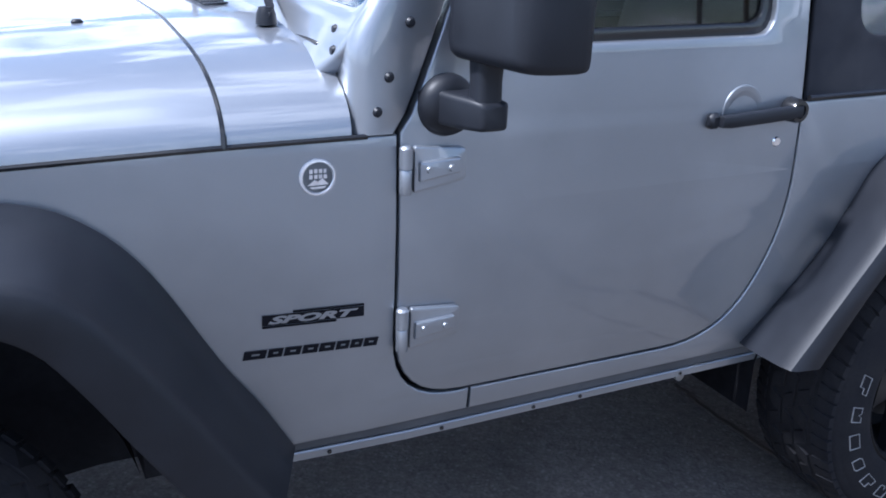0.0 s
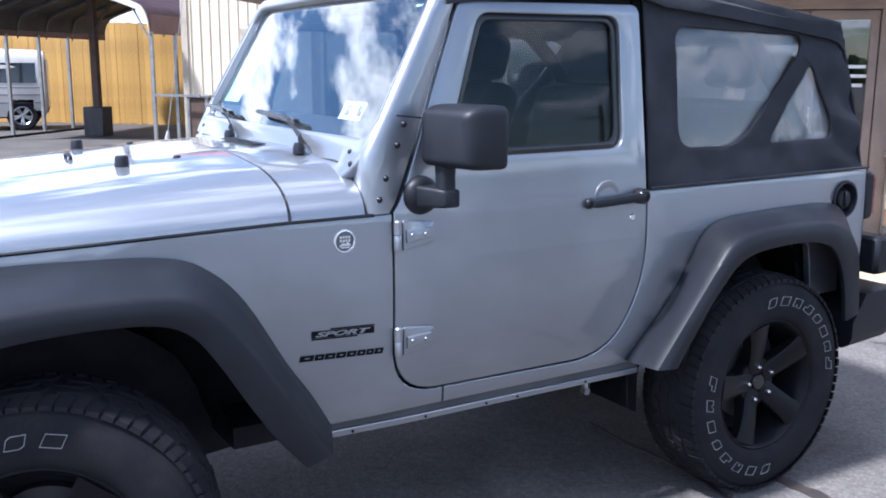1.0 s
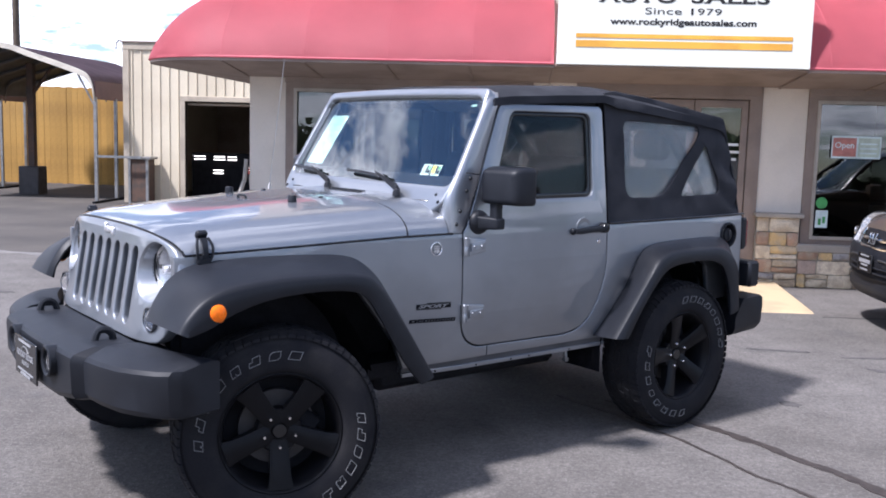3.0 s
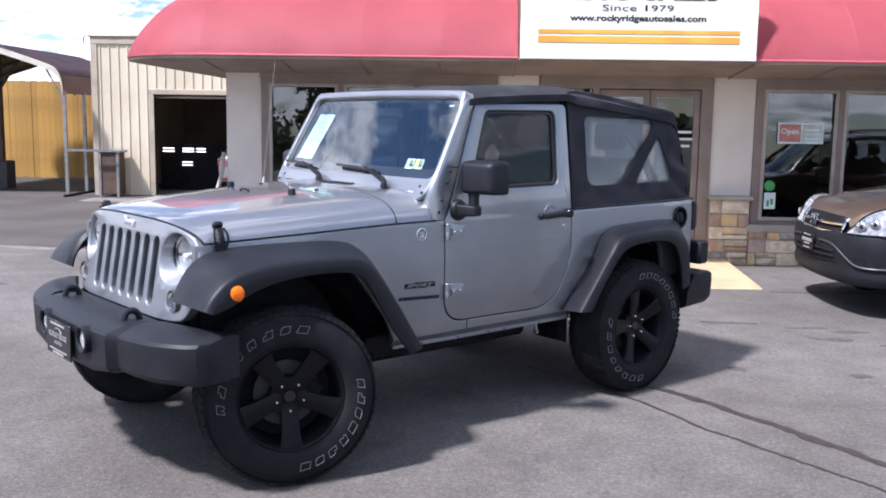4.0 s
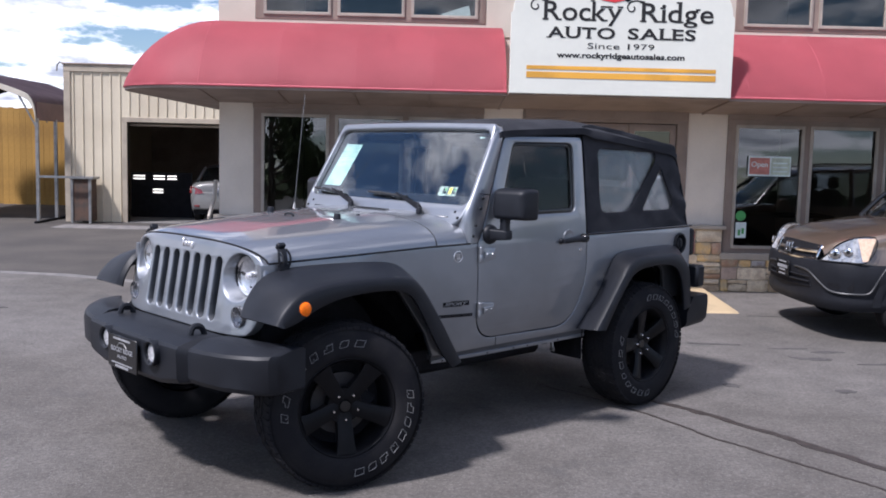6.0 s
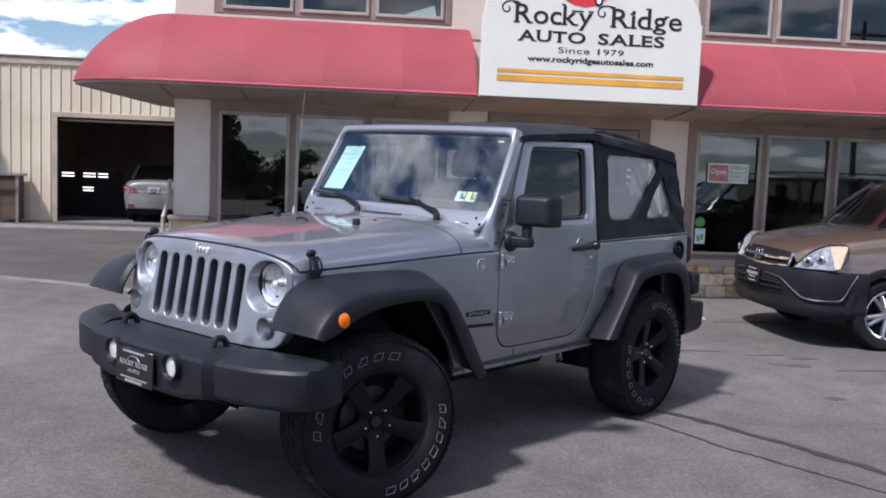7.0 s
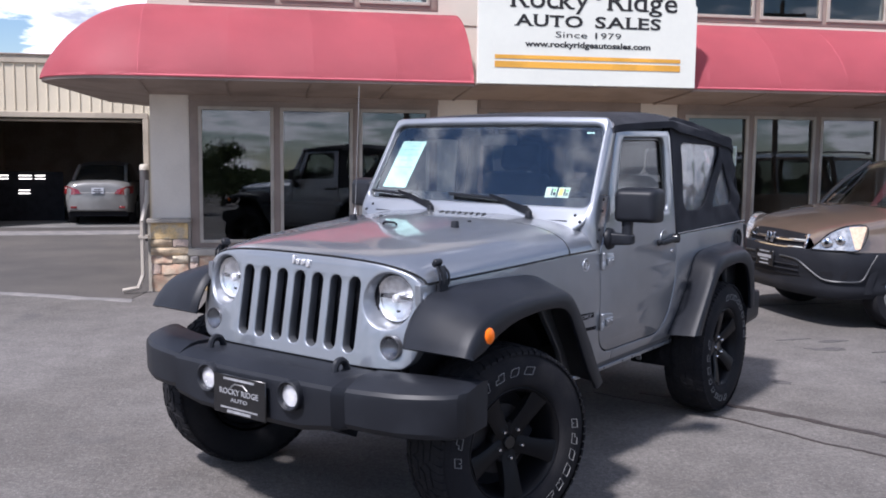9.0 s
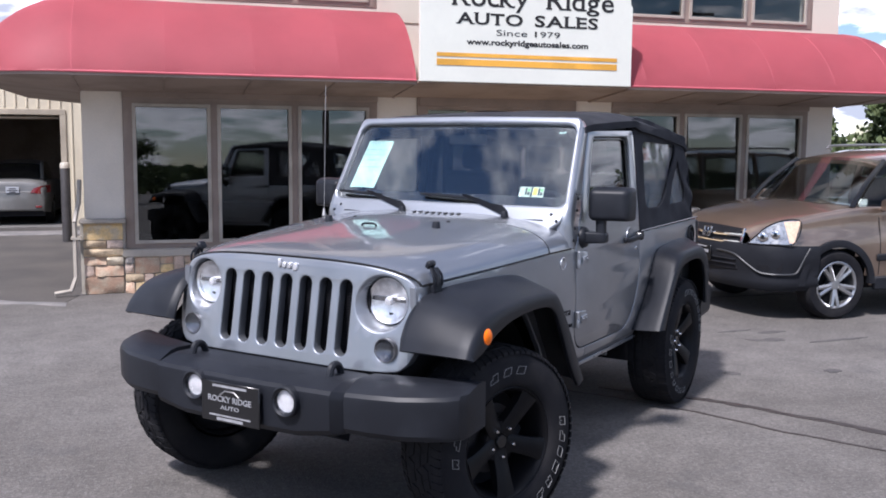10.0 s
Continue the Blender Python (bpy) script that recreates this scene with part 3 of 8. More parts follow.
def build_entrance():
    a, b = 2.10, 4.11
    d = thing("door_1", "glazed shop entrance with a taupe frame", "door", Matrix.Translation((0, WALL, 0)), kind="structure")
    bm = plate([[(a + 0.003, 0.024), (b - 0.003, 0.024), (b - 0.003, 2.187), (a + 0.003, 2.187)],
                [(a + 0.13, 0.03), (a + 0.62, 0.03), (a + 0.62, 2.02), (a + 0.13, 2.02)],
                [(a + 0.70, 0.03), (b - 0.14, 0.03), (b - 0.14, 2.02), (a + 0.70, 2.02)]], 0.11, 0.006)
    bend(bm, lambda u, v, q: (u, 0.03 - q, v))
    part("door_frame", bm, FRAME, d, "taupe frame with a side light")
    l, r = a + 0.71, b - 0.15
    mid = (l + r) / 2
    for p, q in ((l, mid - 0.003), (mid + 0.003, r)):
        bm = plate([[(p, 0.04), (q, 0.04), (q, 2.01), (p, 2.01)], [(p + 0.07, 0.22), (q - 0.07, 0.22), (q - 0.07, 1.93), (p + 0.07, 1.93)]], 0.045, 0.005)
        bend(bm, lambda u, v, w: (u, 0.01 - w, v))
        leaf = part("door_leaf", bm, FRAME, d, "aluminium door leaf")
        bm = bmn()
        span(bm, (p + 0.065, 0.005, 0.215), (q - 0.065, 0.013, 1.935))
        part("pane", bm, SHOP_GLASS, leaf, smooth=False).visible_shadow = False
        x = q - 0.04 if p == l else p + 0.04
        bm = bmn()
        tube(bm, [(x, -0.02, 0.95), (x, -0.06, 0.96), (x, -0.06, 1.19), (x, -0.02, 1.20)], 0.010)
        part("door_handle", bm, CHROME, leaf)
    bm = bmn()
    span(bm, (a + 0.14, 0.005, 0.035), (a + 0.61, 0.013, 2.015))
    part("pane", bm, SHOP_GLASS, d, smooth=False).visible_shadow = False
    bm = bmn()
    span(bm, (a + 0.02, -0.05, 2.06), (b - 0.02, -0.026, 2.17), 0.006)
    part("header_board", bm, FRAME, d)
    # white lettering on the door glass, too fine to read
    for k, (x, z, w) in enumerate(((3.72, 1.52, 0.16), (3.70, 1.44, 0.2), (3.73, 1.36, 0.13))):
        bm = bmn()
        span(bm, (x, -0.002, z), (x + w, 0.0035, z + 0.028))
        part("print_bar", bm, WHITE, d, "white unreadable print")
    bm = bmn()
    span(bm, (3.2, 8.2, 2.47), (4.4, 8.3, 2.52), 0.01)
    lamp = part("ceiling_lamp", bm, TUBE_LIGHT, smooth=False)
    tagged(lamp, "lit white tube lamp on the shop ceiling", "lamp")


AWN = (5.33, 2.28, 3.10)          # front edge, its height, height at the wall


def awning_profile(n=14):
    """Distance out from the wall and height, from the wall's top edge round to the front edge."""
    out = WALL - AWN[0]
    return [(out * math.sin(math.pi / 2 * k / n), AWN[1] + (AWN[2] - AWN[1]) * max(0.0, math.cos(math.pi / 2 * k / n)) ** 1.5) for k in range(n + 1)]


def awning(name, x0, x1, corner, sgn):
    """A cloth awning along the wall that turns round the building's corner in a quarter dome."""
    prof = awning_profile()
    th = thing(name, "red rounded cloth awning over the shop windows", "awning", kind="", group="shop awnings")
    bm, rings, sof = bmn(), [], []
    n = 72
    for k in range(n + 1):
        x = x0 + (x1 - x0) * k / n
        sag = 0.014 * abs(math.sin(math.pi * (abs(x - corner) / 0.847)))
        rings.append([(x, WALL - d + sag * math.sin(math.pi * i / 14), z - sag * 0.5 * math.sin(math.pi * i / 14)) for i, (d, z) in enumerate(prof)])
        sof.append((x, WALL - prof[-1][0] + 0.02))
    dome = []
    for k in range(1, 15):
        a = math.pi / 2 * k / 14
        dome.append([(corner + sgn * d * math.sin(a), WALL - d * math.cos(a), z) for d, z in prof])
        sof.append((corner + sgn * (prof[-1][0] - 0.02) * math.sin(a), WALL - (prof[-1][0] - 0.02) * math.cos(a)))
    for y in (6.8, 7.4, 8.4, 9.6, 11.2):
        dome.append([(corner + sgn * d, y, z) for d, z in prof])
        sof.append((corner + sgn * (prof[-1][0] - 0.02), y))
    loft(bm, rings + dome, False, False)
    bmesh.ops.solidify(bm, geom=list(bm.faces), thickness=0.008)
    part("cloth", bm, AWNING, th, "red awning cloth", sharp=60)
    # the ribs show as raised seams
    for x in [corner - sgn * 0.847 * i for i in range(1, 9)] + [corner]:
        if (x - x0) * (x1 - x) > 0.05 or x == corner:
            bm = bmn()
            tube(bm, [(x, WALL - d + 0.001, z) for d, z in prof], 0.0035 if x == corner else 0.002, 6)
            part("rib", bm, AWNING, th)
    # soffit
    poly = sof + [(corner, 11.2), (corner, WALL + 0.04), (x0, WALL + 0.04)]
    bm = plate([poly], 0.03)
    cut(bm, 1, np.linspace(5.4, 6.4, 6))
    cut(bm, 0, [corner, corner + sgn * 0.5])
    bend(bm, lambda u, v, w: (u, v, 2.165 + 0.10 * min(1.0, math.hypot(max(0, WALL - v), max(0, (u - corner) * sgn)) / 1.09) + w))
    part("soffit", bm, SOFFIT, th, "tan boarded soffit", smooth=False)
    bm = bmn()
    tube(bm, [(x, y, AWN[1] + 0.005) for x, y in [(p[0], p[1] - 0.012) if i <= n else p for i, p in enumerate(sof)]], 0.012, 6)
    part("hem", bm, AWNING, th, "red hem rail")
    for x in [x0 + (x1 - x0) * k / 4 for k in range(5)]:
        bm = bmn()
        loft(bm, [[(x - 0.012, y, z), (x + 0.012, y, z), (x + 0.012, y, z + 0.02), (x - 0.012, y, z + 0.02)] for y, z in ((AWN[0] + 0.03, 2.24), (WALL - 0.06, 2.14))])
        part("soffit_batten", bm, FRAME, th)
    return th


SOFFIT = mat("soffit_board", (0.33, 0.26, 0.22), 0.8, 0, 0.1, 2, 30)


def build_sign():
    """The white board with its arched top that stands over the entrance."""
    l, r, cx = 1.82, 4.24, 3.03
    y = 5.30
    out = [(l, 2.275), (r, 2.275), (r, 3.13)]
    out += [(cx + 1.19 * math.cos(a), 3.15 + 0.64 * math.sin(a)) for a in [math.pi * k / 28 for k in range(29)]]
    out += [(l, 3.13)]
    bm = plate([out], 0.05, 0.004)
    bend(bm, facade_map(y))
    s = part("shop_sign", bm, SIGN_WHITE, smooth=False)
    tagged(s, "white arched sign board with black lettering and orange stripes", "sign")
    face = y - 0.027

    def flat(name, loops, material, d=0.003, label=""):
        b = plate(loops, d)
        bend(b, facade_map(face - d / 2))
        return part(name, b, material, s, label, smooth=False)

    def words(text, x0, x1, z0, z1, name, bold=0.012):
        b = lettering(text, x1 - x0, z1 - z0, 0.0015, 0.0, bold)
        bend(b, lambda u, v, w: (x0 + u, face - w, z0 + v))
        part(name, b, SIGN_INK, s, "black lettering", smooth=False)

    def serif_words(text, x0, x1, z0, cap, name, bold, feet, gap):
        """Roman letters set one by one, each with its slab serifs: feet gives (place across, height, half length)."""
        glyphs, pen = [], 0.0
        for ch in text:
            cu = bpy.data.curves.new("words", "FONT")
            cu.body, cu.extrude, cu.resolution_u, cu.offset = ch, 0.0007, 3, bold
            ob = new("words", cu)
            me = bpy.data.meshes.new_from_object(ob.evaluated_get(bpy.context.evaluated_depsgraph_get()))
            b = bmn()
            b.from_mesh(me)
            bpy.data.objects.remove(ob)
            bpy.data.curves.remove(cu)
            bpy.data.meshes.remove(me)
            lo, hi = min(v.co.x for v in b.verts), max(v.co.x for v in b.verts)
            for v in b.verts:
                v.co.x += pen - lo
            t = 0.055
            for u, z, half in feet.get(ch, ()):
                cx = pen + (hi - lo) * u
                span(b, (cx - half, z, -0.0009), (cx + half, z + t, 0.0009))
            glyphs.append(b)
            pen += hi - lo + gap
        k, kz = (x1 - x0) / (pen - gap), cap / 0.73
        for b in glyphs:
            bend(b, lambda u, v, w: (x0 + u * k, face - 0.001 - w, z0 + v * kz * (1.0 if v > 0 else 0.72)))
            part(name, b, SIGN_INK, s, "black serif letter", smooth=False)

    low = {"R": ((0.10, 0.0, 0.10), (0.90, 0.0, 0.09), (0.02, 0.675, 0.08)), "k": ((0.10, 0.0, 0.10), (0.88, 0.0, 0.10), (0.02, 0.70, 0.07), (0.80, 0.49, 0.10)), "y": ((0.13, 0.49, 0.10), (0.87, 0.49, 0.09)),
           "i": ((0.5, 0.0, 0.11), (0.22, 0.49, 0.08)), "d": ((0.80, 0.70, 0.09), (0.98, 0.0, 0.08)), "g": ((1.0, 0.46, 0.07),)}
    caps = {"A": ((0.06, 0.0, 0.09), (0.92, 0.0, 0.11)), "U": ((0.10, 0.675, 0.11), (0.90, 0.675, 0.09)), "T": ((0.5, 0.0, 0.12), (0.04, 0.62, 0.03), (0.96, 0.62, 0.03)), "L": ((0.10, 0.0, 0.10), (0.14, 0.675, 0.12), (0.97, 0.08, 0.03)),
            "E": ((0.06, 0.0, 0.08), (0.06, 0.675, 0.08), (0.96, 0.09, 0.03), (0.93, 0.60, 0.03)), "S": ((0.93, 0.58, 0.03), (0.07, 0.10, 0.03))}
    serif_words("Rocky", 2.170, 3.012, 3.062, 0.213, "letter", 0.010, low, 0.05)
    serif_words("Ridge", 3.225, 4.007, 3.064, 0.213, "letter", 0.010, low, 0.07)
    serif_words("AUTO", 2.215, 2.948, 2.876, 0.120, "letter", 0.022, caps, 0.05)
    serif_words("SALES", 3.085, 3.822, 2.878, 0.120, "letter", 0.022, caps, 0.06)
    words("Since", 2.652, 3.000, 2.766, 2.828, "lettering_since", -0.004)
    for n, (ch, x) in enumerate((("1", 3.088), ("9", 3.150), ("7", 3.232), ("9", 3.312))):
        words(ch, x, x + (0.022 if n == 0 else 0.066), 2.766, 2.826, "figure", -0.004)
    words("www.rockyridgeautosales.com", 2.322, 3.712, 2.645, 2.726, "lettering_web", 0.030)
    flat("stripe", [[(2.0, 2.535), (4.06, 2.535), (4.06, 2.575), (2.0, 2.575)]], ORANGE, label="orange stripe")
    flat("stripe", [[(2.0, 2.445), (4.06, 2.445), (4.06, 2.510), (2.0, 2.510)]], ORANGE, label="broad orange stripe")
    # the flourishes that hang before both capitals
    for x in (2.015, 3.055):
        b = bmn()
        tube(b, smooth_path([(x + 0.20, face + 0.006, 3.272), (x + 0.12, face + 0.006, 3.285), (x + 0.05, face + 0.006, 3.27), (x + 0.015, face + 0.006, 3.225), (x + 0.03, face + 0.006, 3.18), (x + 0.07, face + 0.006, 3.17), (x + 0.095, face + 0.006, 3.20), (x + 0.08, face + 0.006, 3.225)], 3), 0.010, 6)
        part("flourish", b, BLACK_PRINT, s)
    # picture of a red open car
    car = [(2.66, 3.40), (2.70, 3.33), (2.80, 3.28), (2.93, 3.26), (3.05, 3.29), (3.16, 3.36), (3.30, 3.41), (3.42, 3.47), (3.49, 3.53),
           (3.49, 3.60), (3.44, 3.63), (3.33, 3.62), (3.22, 3.60), (3.10, 3.62), (2.97, 3.58), (2.84, 3.52), (2.72, 3.49), (2.66, 3.46)]
    flat("picture_body", [[(x, z - 0.0) for x, z in car]], RED_PRINT, 0.003, "red printed car")
    flat("picture_grille", [circle(2.76, 3.36, 0.055, 16, 0.028)], BLACK_PRINT, 0.006)
    for cx2, cz2, rx, rz in ((3.07, 3.335, 0.045, 0.06), (3.44, 3.50, 0.03, 0.045)):
        flat("picture_wheel", [circle(cx2, cz2, rx, 20, rz)], BLACK_PRINT, 0.006)
        flat("picture_hub", [circle(cx2, cz2, rx * 0.6, 16, rz * 0.6)], WHITE, 0.009)
    flat("picture_cockpit", [[(3.06, 3.60), (3.16, 3.575), (3.28, 3.60), (3.31, 3.645), (3.2, 3.63)]], BLACK_PRINT, 0.006)
    for k in (0, 0.045):
        flat("picture_stripe", [[(2.80 + k, 3.42), (2.815 + k, 3.42), (2.94 + k, 3.555), (2.925 + k, 3.555)]], WHITE, 0.006)
    b = bmn()
    tube(b, [(2.98, face - 0.003, 3.575), (3.03, face - 0.003, 3.645), (3.14, face - 0.003, 3.66), (3.30, face - 0.003, 3.64)], 0.005, 6)
    part("picture_windscreen", b, BLACK_PRINT, s)
    # posts that carry the board on the wall
    for x in (2.2, 3.86):
        b = bmn()
        span(b, (x - 0.03, y + 0.027, 2.9), (x + 0.03, WALL + 0.0, 2.96), 0.004)
        part("bracket", b, FRAME, s)
    # soffit behind the board
    b = bmn()
    loft(b, [[(x, y + 0.03, 2.26), (x, WALL + 0.03, 2.155), (x, WALL + 0.03, 2.185), (x, y + 0.03, 2.29)] for x in (l - 0.01, r + 0.01)])
    tagged(part("soffit", b, SOFFIT, smooth=False), "tan soffit above the entrance", "soffit", kind="structure")


def split_stone(xa, xb, za, zb, y, rng):
    """One rock-faced block: a rough bulging front of broken facets, sides running back into the mortar."""
    bm = bmn()
    nu, nv = 5, 4
    d, seed = rng.uniform(0.026, 0.050), rng.uniform(0, 90)
    lean = rng.uniform(-0.012, 0.012), rng.uniform(-0.012, 0.012)
    g = rng.uniform(0.003, 0.006)
    grid = []
    for k in range(nv + 1):
        row = []
        for i in range(nu + 1):
            u, v = i / nu, k / nv
            rim = min(u, 1 - u) < 0.01 or min(v, 1 - v) < 0.01
            corner = min(u, 1 - u) < 0.01 and min(v, 1 - v) < 0.01
            px, pz = xa + g + (xb - xa - 2 * g) * u, za + g + (zb - za - 2 * g) * v
            j = noise.noise_vector(Vector((px * 14 + seed, seed, pz * 14)))
            px += j.x * 0.007 + (0.004 * (0.5 - u) * 2 if corner else 0)
            pz += j.z * 0.006 + (0.003 * (0.5 - v) * 2 if corner else 0)
            out = d * (0.72 if rim else 1.0) + 0.022 * j.y + lean[0] * (u - 0.5) * 2 + lean[1] * (v - 0.5) * 2 + 0.008 * noise.noise(Vector((px * 45, seed, pz * 45)))
            row.append(bm.verts.new((px, y - max(out, 0.006), pz)))
        grid.append(row)
    for r0, r1 in zip(grid, grid[1:]):
        for i in range(nu):
            bm.faces.new((r0[i], r0[i + 1], r1[i + 1], r1[i]))
    rim = grid[0] + [r[-1] for r in grid[1:]] + grid[-1][-2::-1] + [r[0] for r in grid[-2:0:-1]]
    back = [bm.verts.new((q.co.x, y + 0.02, q.co.z)) for q in rim]
    for i in range(len(rim)):
        k = (i + 1) % len(rim)
        bm.faces.new((rim[k], rim[i], back[i], back[k]))
    bm.faces.new(back)
    return bm


def stone_field(parent, x0, x1, z0, z1, y, rng):
    """Uneven ashlar between two corners: courses of changing height, each stone its own piece."""
    z = z0
    while z < z1 - 0.03:
        h = min(rng.choice((0.09, 0.12, 0.15, 0.19, 0.22)), z1 - z)
        if z1 - z - h < 0.07:
            h = z1 - z
        x = x0
        while x < x1 - 0.02:
            w = min(rng.choice((0.11, 0.15, 0.19, 0.24, 0.28, 0.34)) * rng.uniform(0.85, 1.15), x1 - x)
            if x1 - x - w < 0.1:
                w = x1 - x
            two = h > 0.14 and w < 0.30 and rng.random() < 0.55
            cut_at = rng.uniform(0.36, 0.64)
            for a, b in (((0, h * cut_at), (h * cut_at, h)) if two else ((0, h),)):
                part("stone", split_stone(x, x + w, z + a, z + b, y, rng), rng.choice(STONE_MIX), parent, sharp=28)
            x += w
        z += h


def build_stonework():
    rng = random.Random(11)
    spans = [(LEFT - 0.02, -1.16, 0.76), (-1.16, 1.65, 0.40), (1.65, 2.10, 0.76), (4.11, 4.57, 0.76), (4.57, 7.47, 0.40), (7.47, RIGHT + 0.02, 0.76)]
    for i, (a, b, top) in enumerate(spans):
        bm = bmn()
        span(bm, (a + 0.003, WALL - 0.05, 0), (b - 0.003, WALL - 0.003, top))
        w = part("wainscot_%d" % (i + 1), bm, MORTAR, smooth=False)
        tagged(w, "rough multicoloured stone facing with pale mortar", "stone wall", kind="structure")
        stone_field(w, a + 0.004, b - 0.004, 0.0, top, WALL - 0.05, rng)
        if top > 0.7:
            bm = bmn()
            span(bm, (a - 0.03, WALL - 0.13, top), (b + 0.03, WALL - 0.003, top + 0.05), 0.01)
            tagged(part("trim_cap", bm, SASH), "tan cap stone over the stone facing", "trim", kind="structure")
    # the stone turns the left corner
    bm = bmn()
    span(bm, (LEFT - 0.05, WALL, 0), (LEFT - 0.003, WALL + 1.2, 0.76))
    w = part("wainscot_7", bm, MORTAR, smooth=False)
    tagged(w, "rough stone facing on the side wall", "stone wall", kind="structure")


def build_shop_details():
    # paper notices inside the right-hand window
    s = thing("window_notice", "faded red and green open-hours notice taped inside the window", "notice", Matrix.Translation((4.86, WALL - 0.026, 1.42)))
    for name, lo, hi, m, lab in (("sheet", (0, 0, 0), (0.52, 0.003, 0.24), PAPER, ""),
                                 ("red_panel", (0.015, -0.003, 0.02), (0.26, -0.0005, 0.22), RED_PALE, "faded red panel"),
                                 ("green_panel", (0.28, -0.003, 0.02), (0.505, -0.0005, 0.22), GREEN_PALE, "faded green panel")):
        bm = bmn()
        span(bm, lo, hi)
        part(name, bm, m, s, lab, smooth=False)
    bm = lettering("Open", 0.2, 0.085, 0.002)
    bend(bm, lambda u, v, w: (0.035 + u, -0.0035 - w, 0.09 + v))
    part("lettering", bm, PAPER, s, "white lettering", smooth=False)
    for z in (0.05, 0.10, 0.15):
        bm = bmn()
        span(bm, (0.30, -0.005, z), (0.48, -0.0035, z + 0.018))
        part("print_bar", bm, PAPER, s, smooth=False)
    bm = plate([circle(0, 0, 0.062, 24)], 0.003)
    bend(bm, lambda u, v, w: (4.80 + u, WALL - 0.026 - w, 0.93 + v))
    tagged(part("round_sticker", bm, GREEN_PRINT, smooth=False), "round green sticker on the shop window", "sticker")
    p = thing("small_poster", "small pale green poster below the round sticker", "poster", Matrix.Translation((4.745, WALL - 0.026, 0.66)))
    bm = bmn()
    span(bm, (0, 0, 0), (0.13, 0.003, 0.19))
    part("sheet", bm, PAPER, p, smooth=False)
    for x, z in ((0.03, 0.03), (0.075, 0.05)):
        bm = bmn()
        span(bm, (x, -0.002, z), (x + 0.03, -0.0005, z + 0.07))
        part("print_bar", bm, GREEN_PRINT, p, smooth=False)
    # pale green paper that leans in the upper window
    bm = plate([[(0, 0), (0.36, 0), (0.33, 0.13), (0.0, 0.02)]], 0.004)
    bend(bm, lambda u, v, w: (1.08 + u, WALL + 0.02 - w, 3.235 + v))
    tagged(part("leaning_sheet", bm, PAPER, smooth=False), "pale green sheet leaning inside the upper window", "paper")
    # downpipe at the corner
    d = thing("downpipe", "beige metal downpipe at the building's corner", "pipe", Matrix.Translation((LEFT - 0.06, WALL - 0.06, 0)))
    bm = bmn()
    for a, b in (((0.02, 0.06, 1.22), (0.01, 0.02, 0.98)), ((0.01, 0.02, 0.98), (0, 0, 0.95)), ((0, 0, 0.95), (-0.03, -0.09, 0.78)), ((-0.03, -0.09, 0.78), (-0.03, -0.09, 0.20)), ((-0.03, -0.09, 0.20), (-0.08, -0.12, 0.06)), ((-0.08, -0.12, 0.06), (-0.24, -0.16, 0.04))):
        tube(bm, [a, b], 0.026, 6)
    part("pipe", bm, SASH, d, sharp=20)
    for z in (0.6,):
        bm = bmn()
        span(bm, (-0.07, -0.12, z), (0.03, 0.04, z + 0.025))
        part("strap", bm, SASH, d)
    b = thing("bollard", "dark steel bollard with a pale cap beside the drive", "bollard", Matrix.Translation((-2.21, 11.96, 0)))
    bm = bmn()
    lathe(bm, [(0, 0), (0.075, 0), (0.075, 1.17), (0.07, 1.18), (0, 1.2)], 20, "z")
    part("post", bm, RUST_DARK, b)
    bm = bmn()
    lathe(bm, [(0, 1.18), (0.078, 1.18), (0.078, 1.24), (0.06, 1.27), (0, 1.275)], 20, "z")
    part("cap", bm, CREAM_TRIM, b, "pale cap")
    # added desks behind the glass, coloured dim, to give the rooms depth
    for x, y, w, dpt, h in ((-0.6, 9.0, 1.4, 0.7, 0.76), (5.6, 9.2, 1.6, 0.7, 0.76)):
        t = thing("desk", "added office desk, coloured dark for the dim room", "desk", Matrix.Translation((x, y, 0.03)), "office desks")
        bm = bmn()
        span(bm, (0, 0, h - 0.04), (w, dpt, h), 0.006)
        part("desktop", bm, ROOM_DIM, t)
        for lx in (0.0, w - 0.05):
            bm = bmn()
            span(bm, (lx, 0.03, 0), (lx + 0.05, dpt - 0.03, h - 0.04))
            part("side_panel", bm, ROOM_DIM, t)


RED_PALE = mat("faded_red", (0.55, 0.22, 0.18), 0.7, 0, 0.06, 12, 60)
GREEN_PALE = mat("faded_green", (0.55, 0.62, 0.5), 0.7, 0, 0.06, 12, 60)
RUST_DARK = mat("dark_painted_steel", (0.05, 0.045, 0.045), 0.6, 0.1, 0.2, 8, 60)

build_shop_walls()
window_bay("window_1", -1.14, 1.63, 0.44, 2.19, "three-pane shop window with dark glass", True)
window_bay("window_2", 4.59, 7.45, 0.44, 2.19, "three-pane shop window with dark glass", True)
window_bay("window_3", -1.12, 1.62, 3.14, 4.25, "three-pane upper window in a tan frame", False)
window_bay("window_4", 4.61, 7.44, 3.14, 4.25, "three-pane upper window in a tan frame", False)
build_entrance()
awning("awning", 1.80, LEFT, LEFT, -1)
awning("awning", 4.26, RIGHT, RIGHT, 1)
build_sign()
build_shop_details()


# ---- the garage shed ----
SHED_Y, SHED_L, SHED_R, SHED_H = 14.65, -6.45, -1.3, 3.2


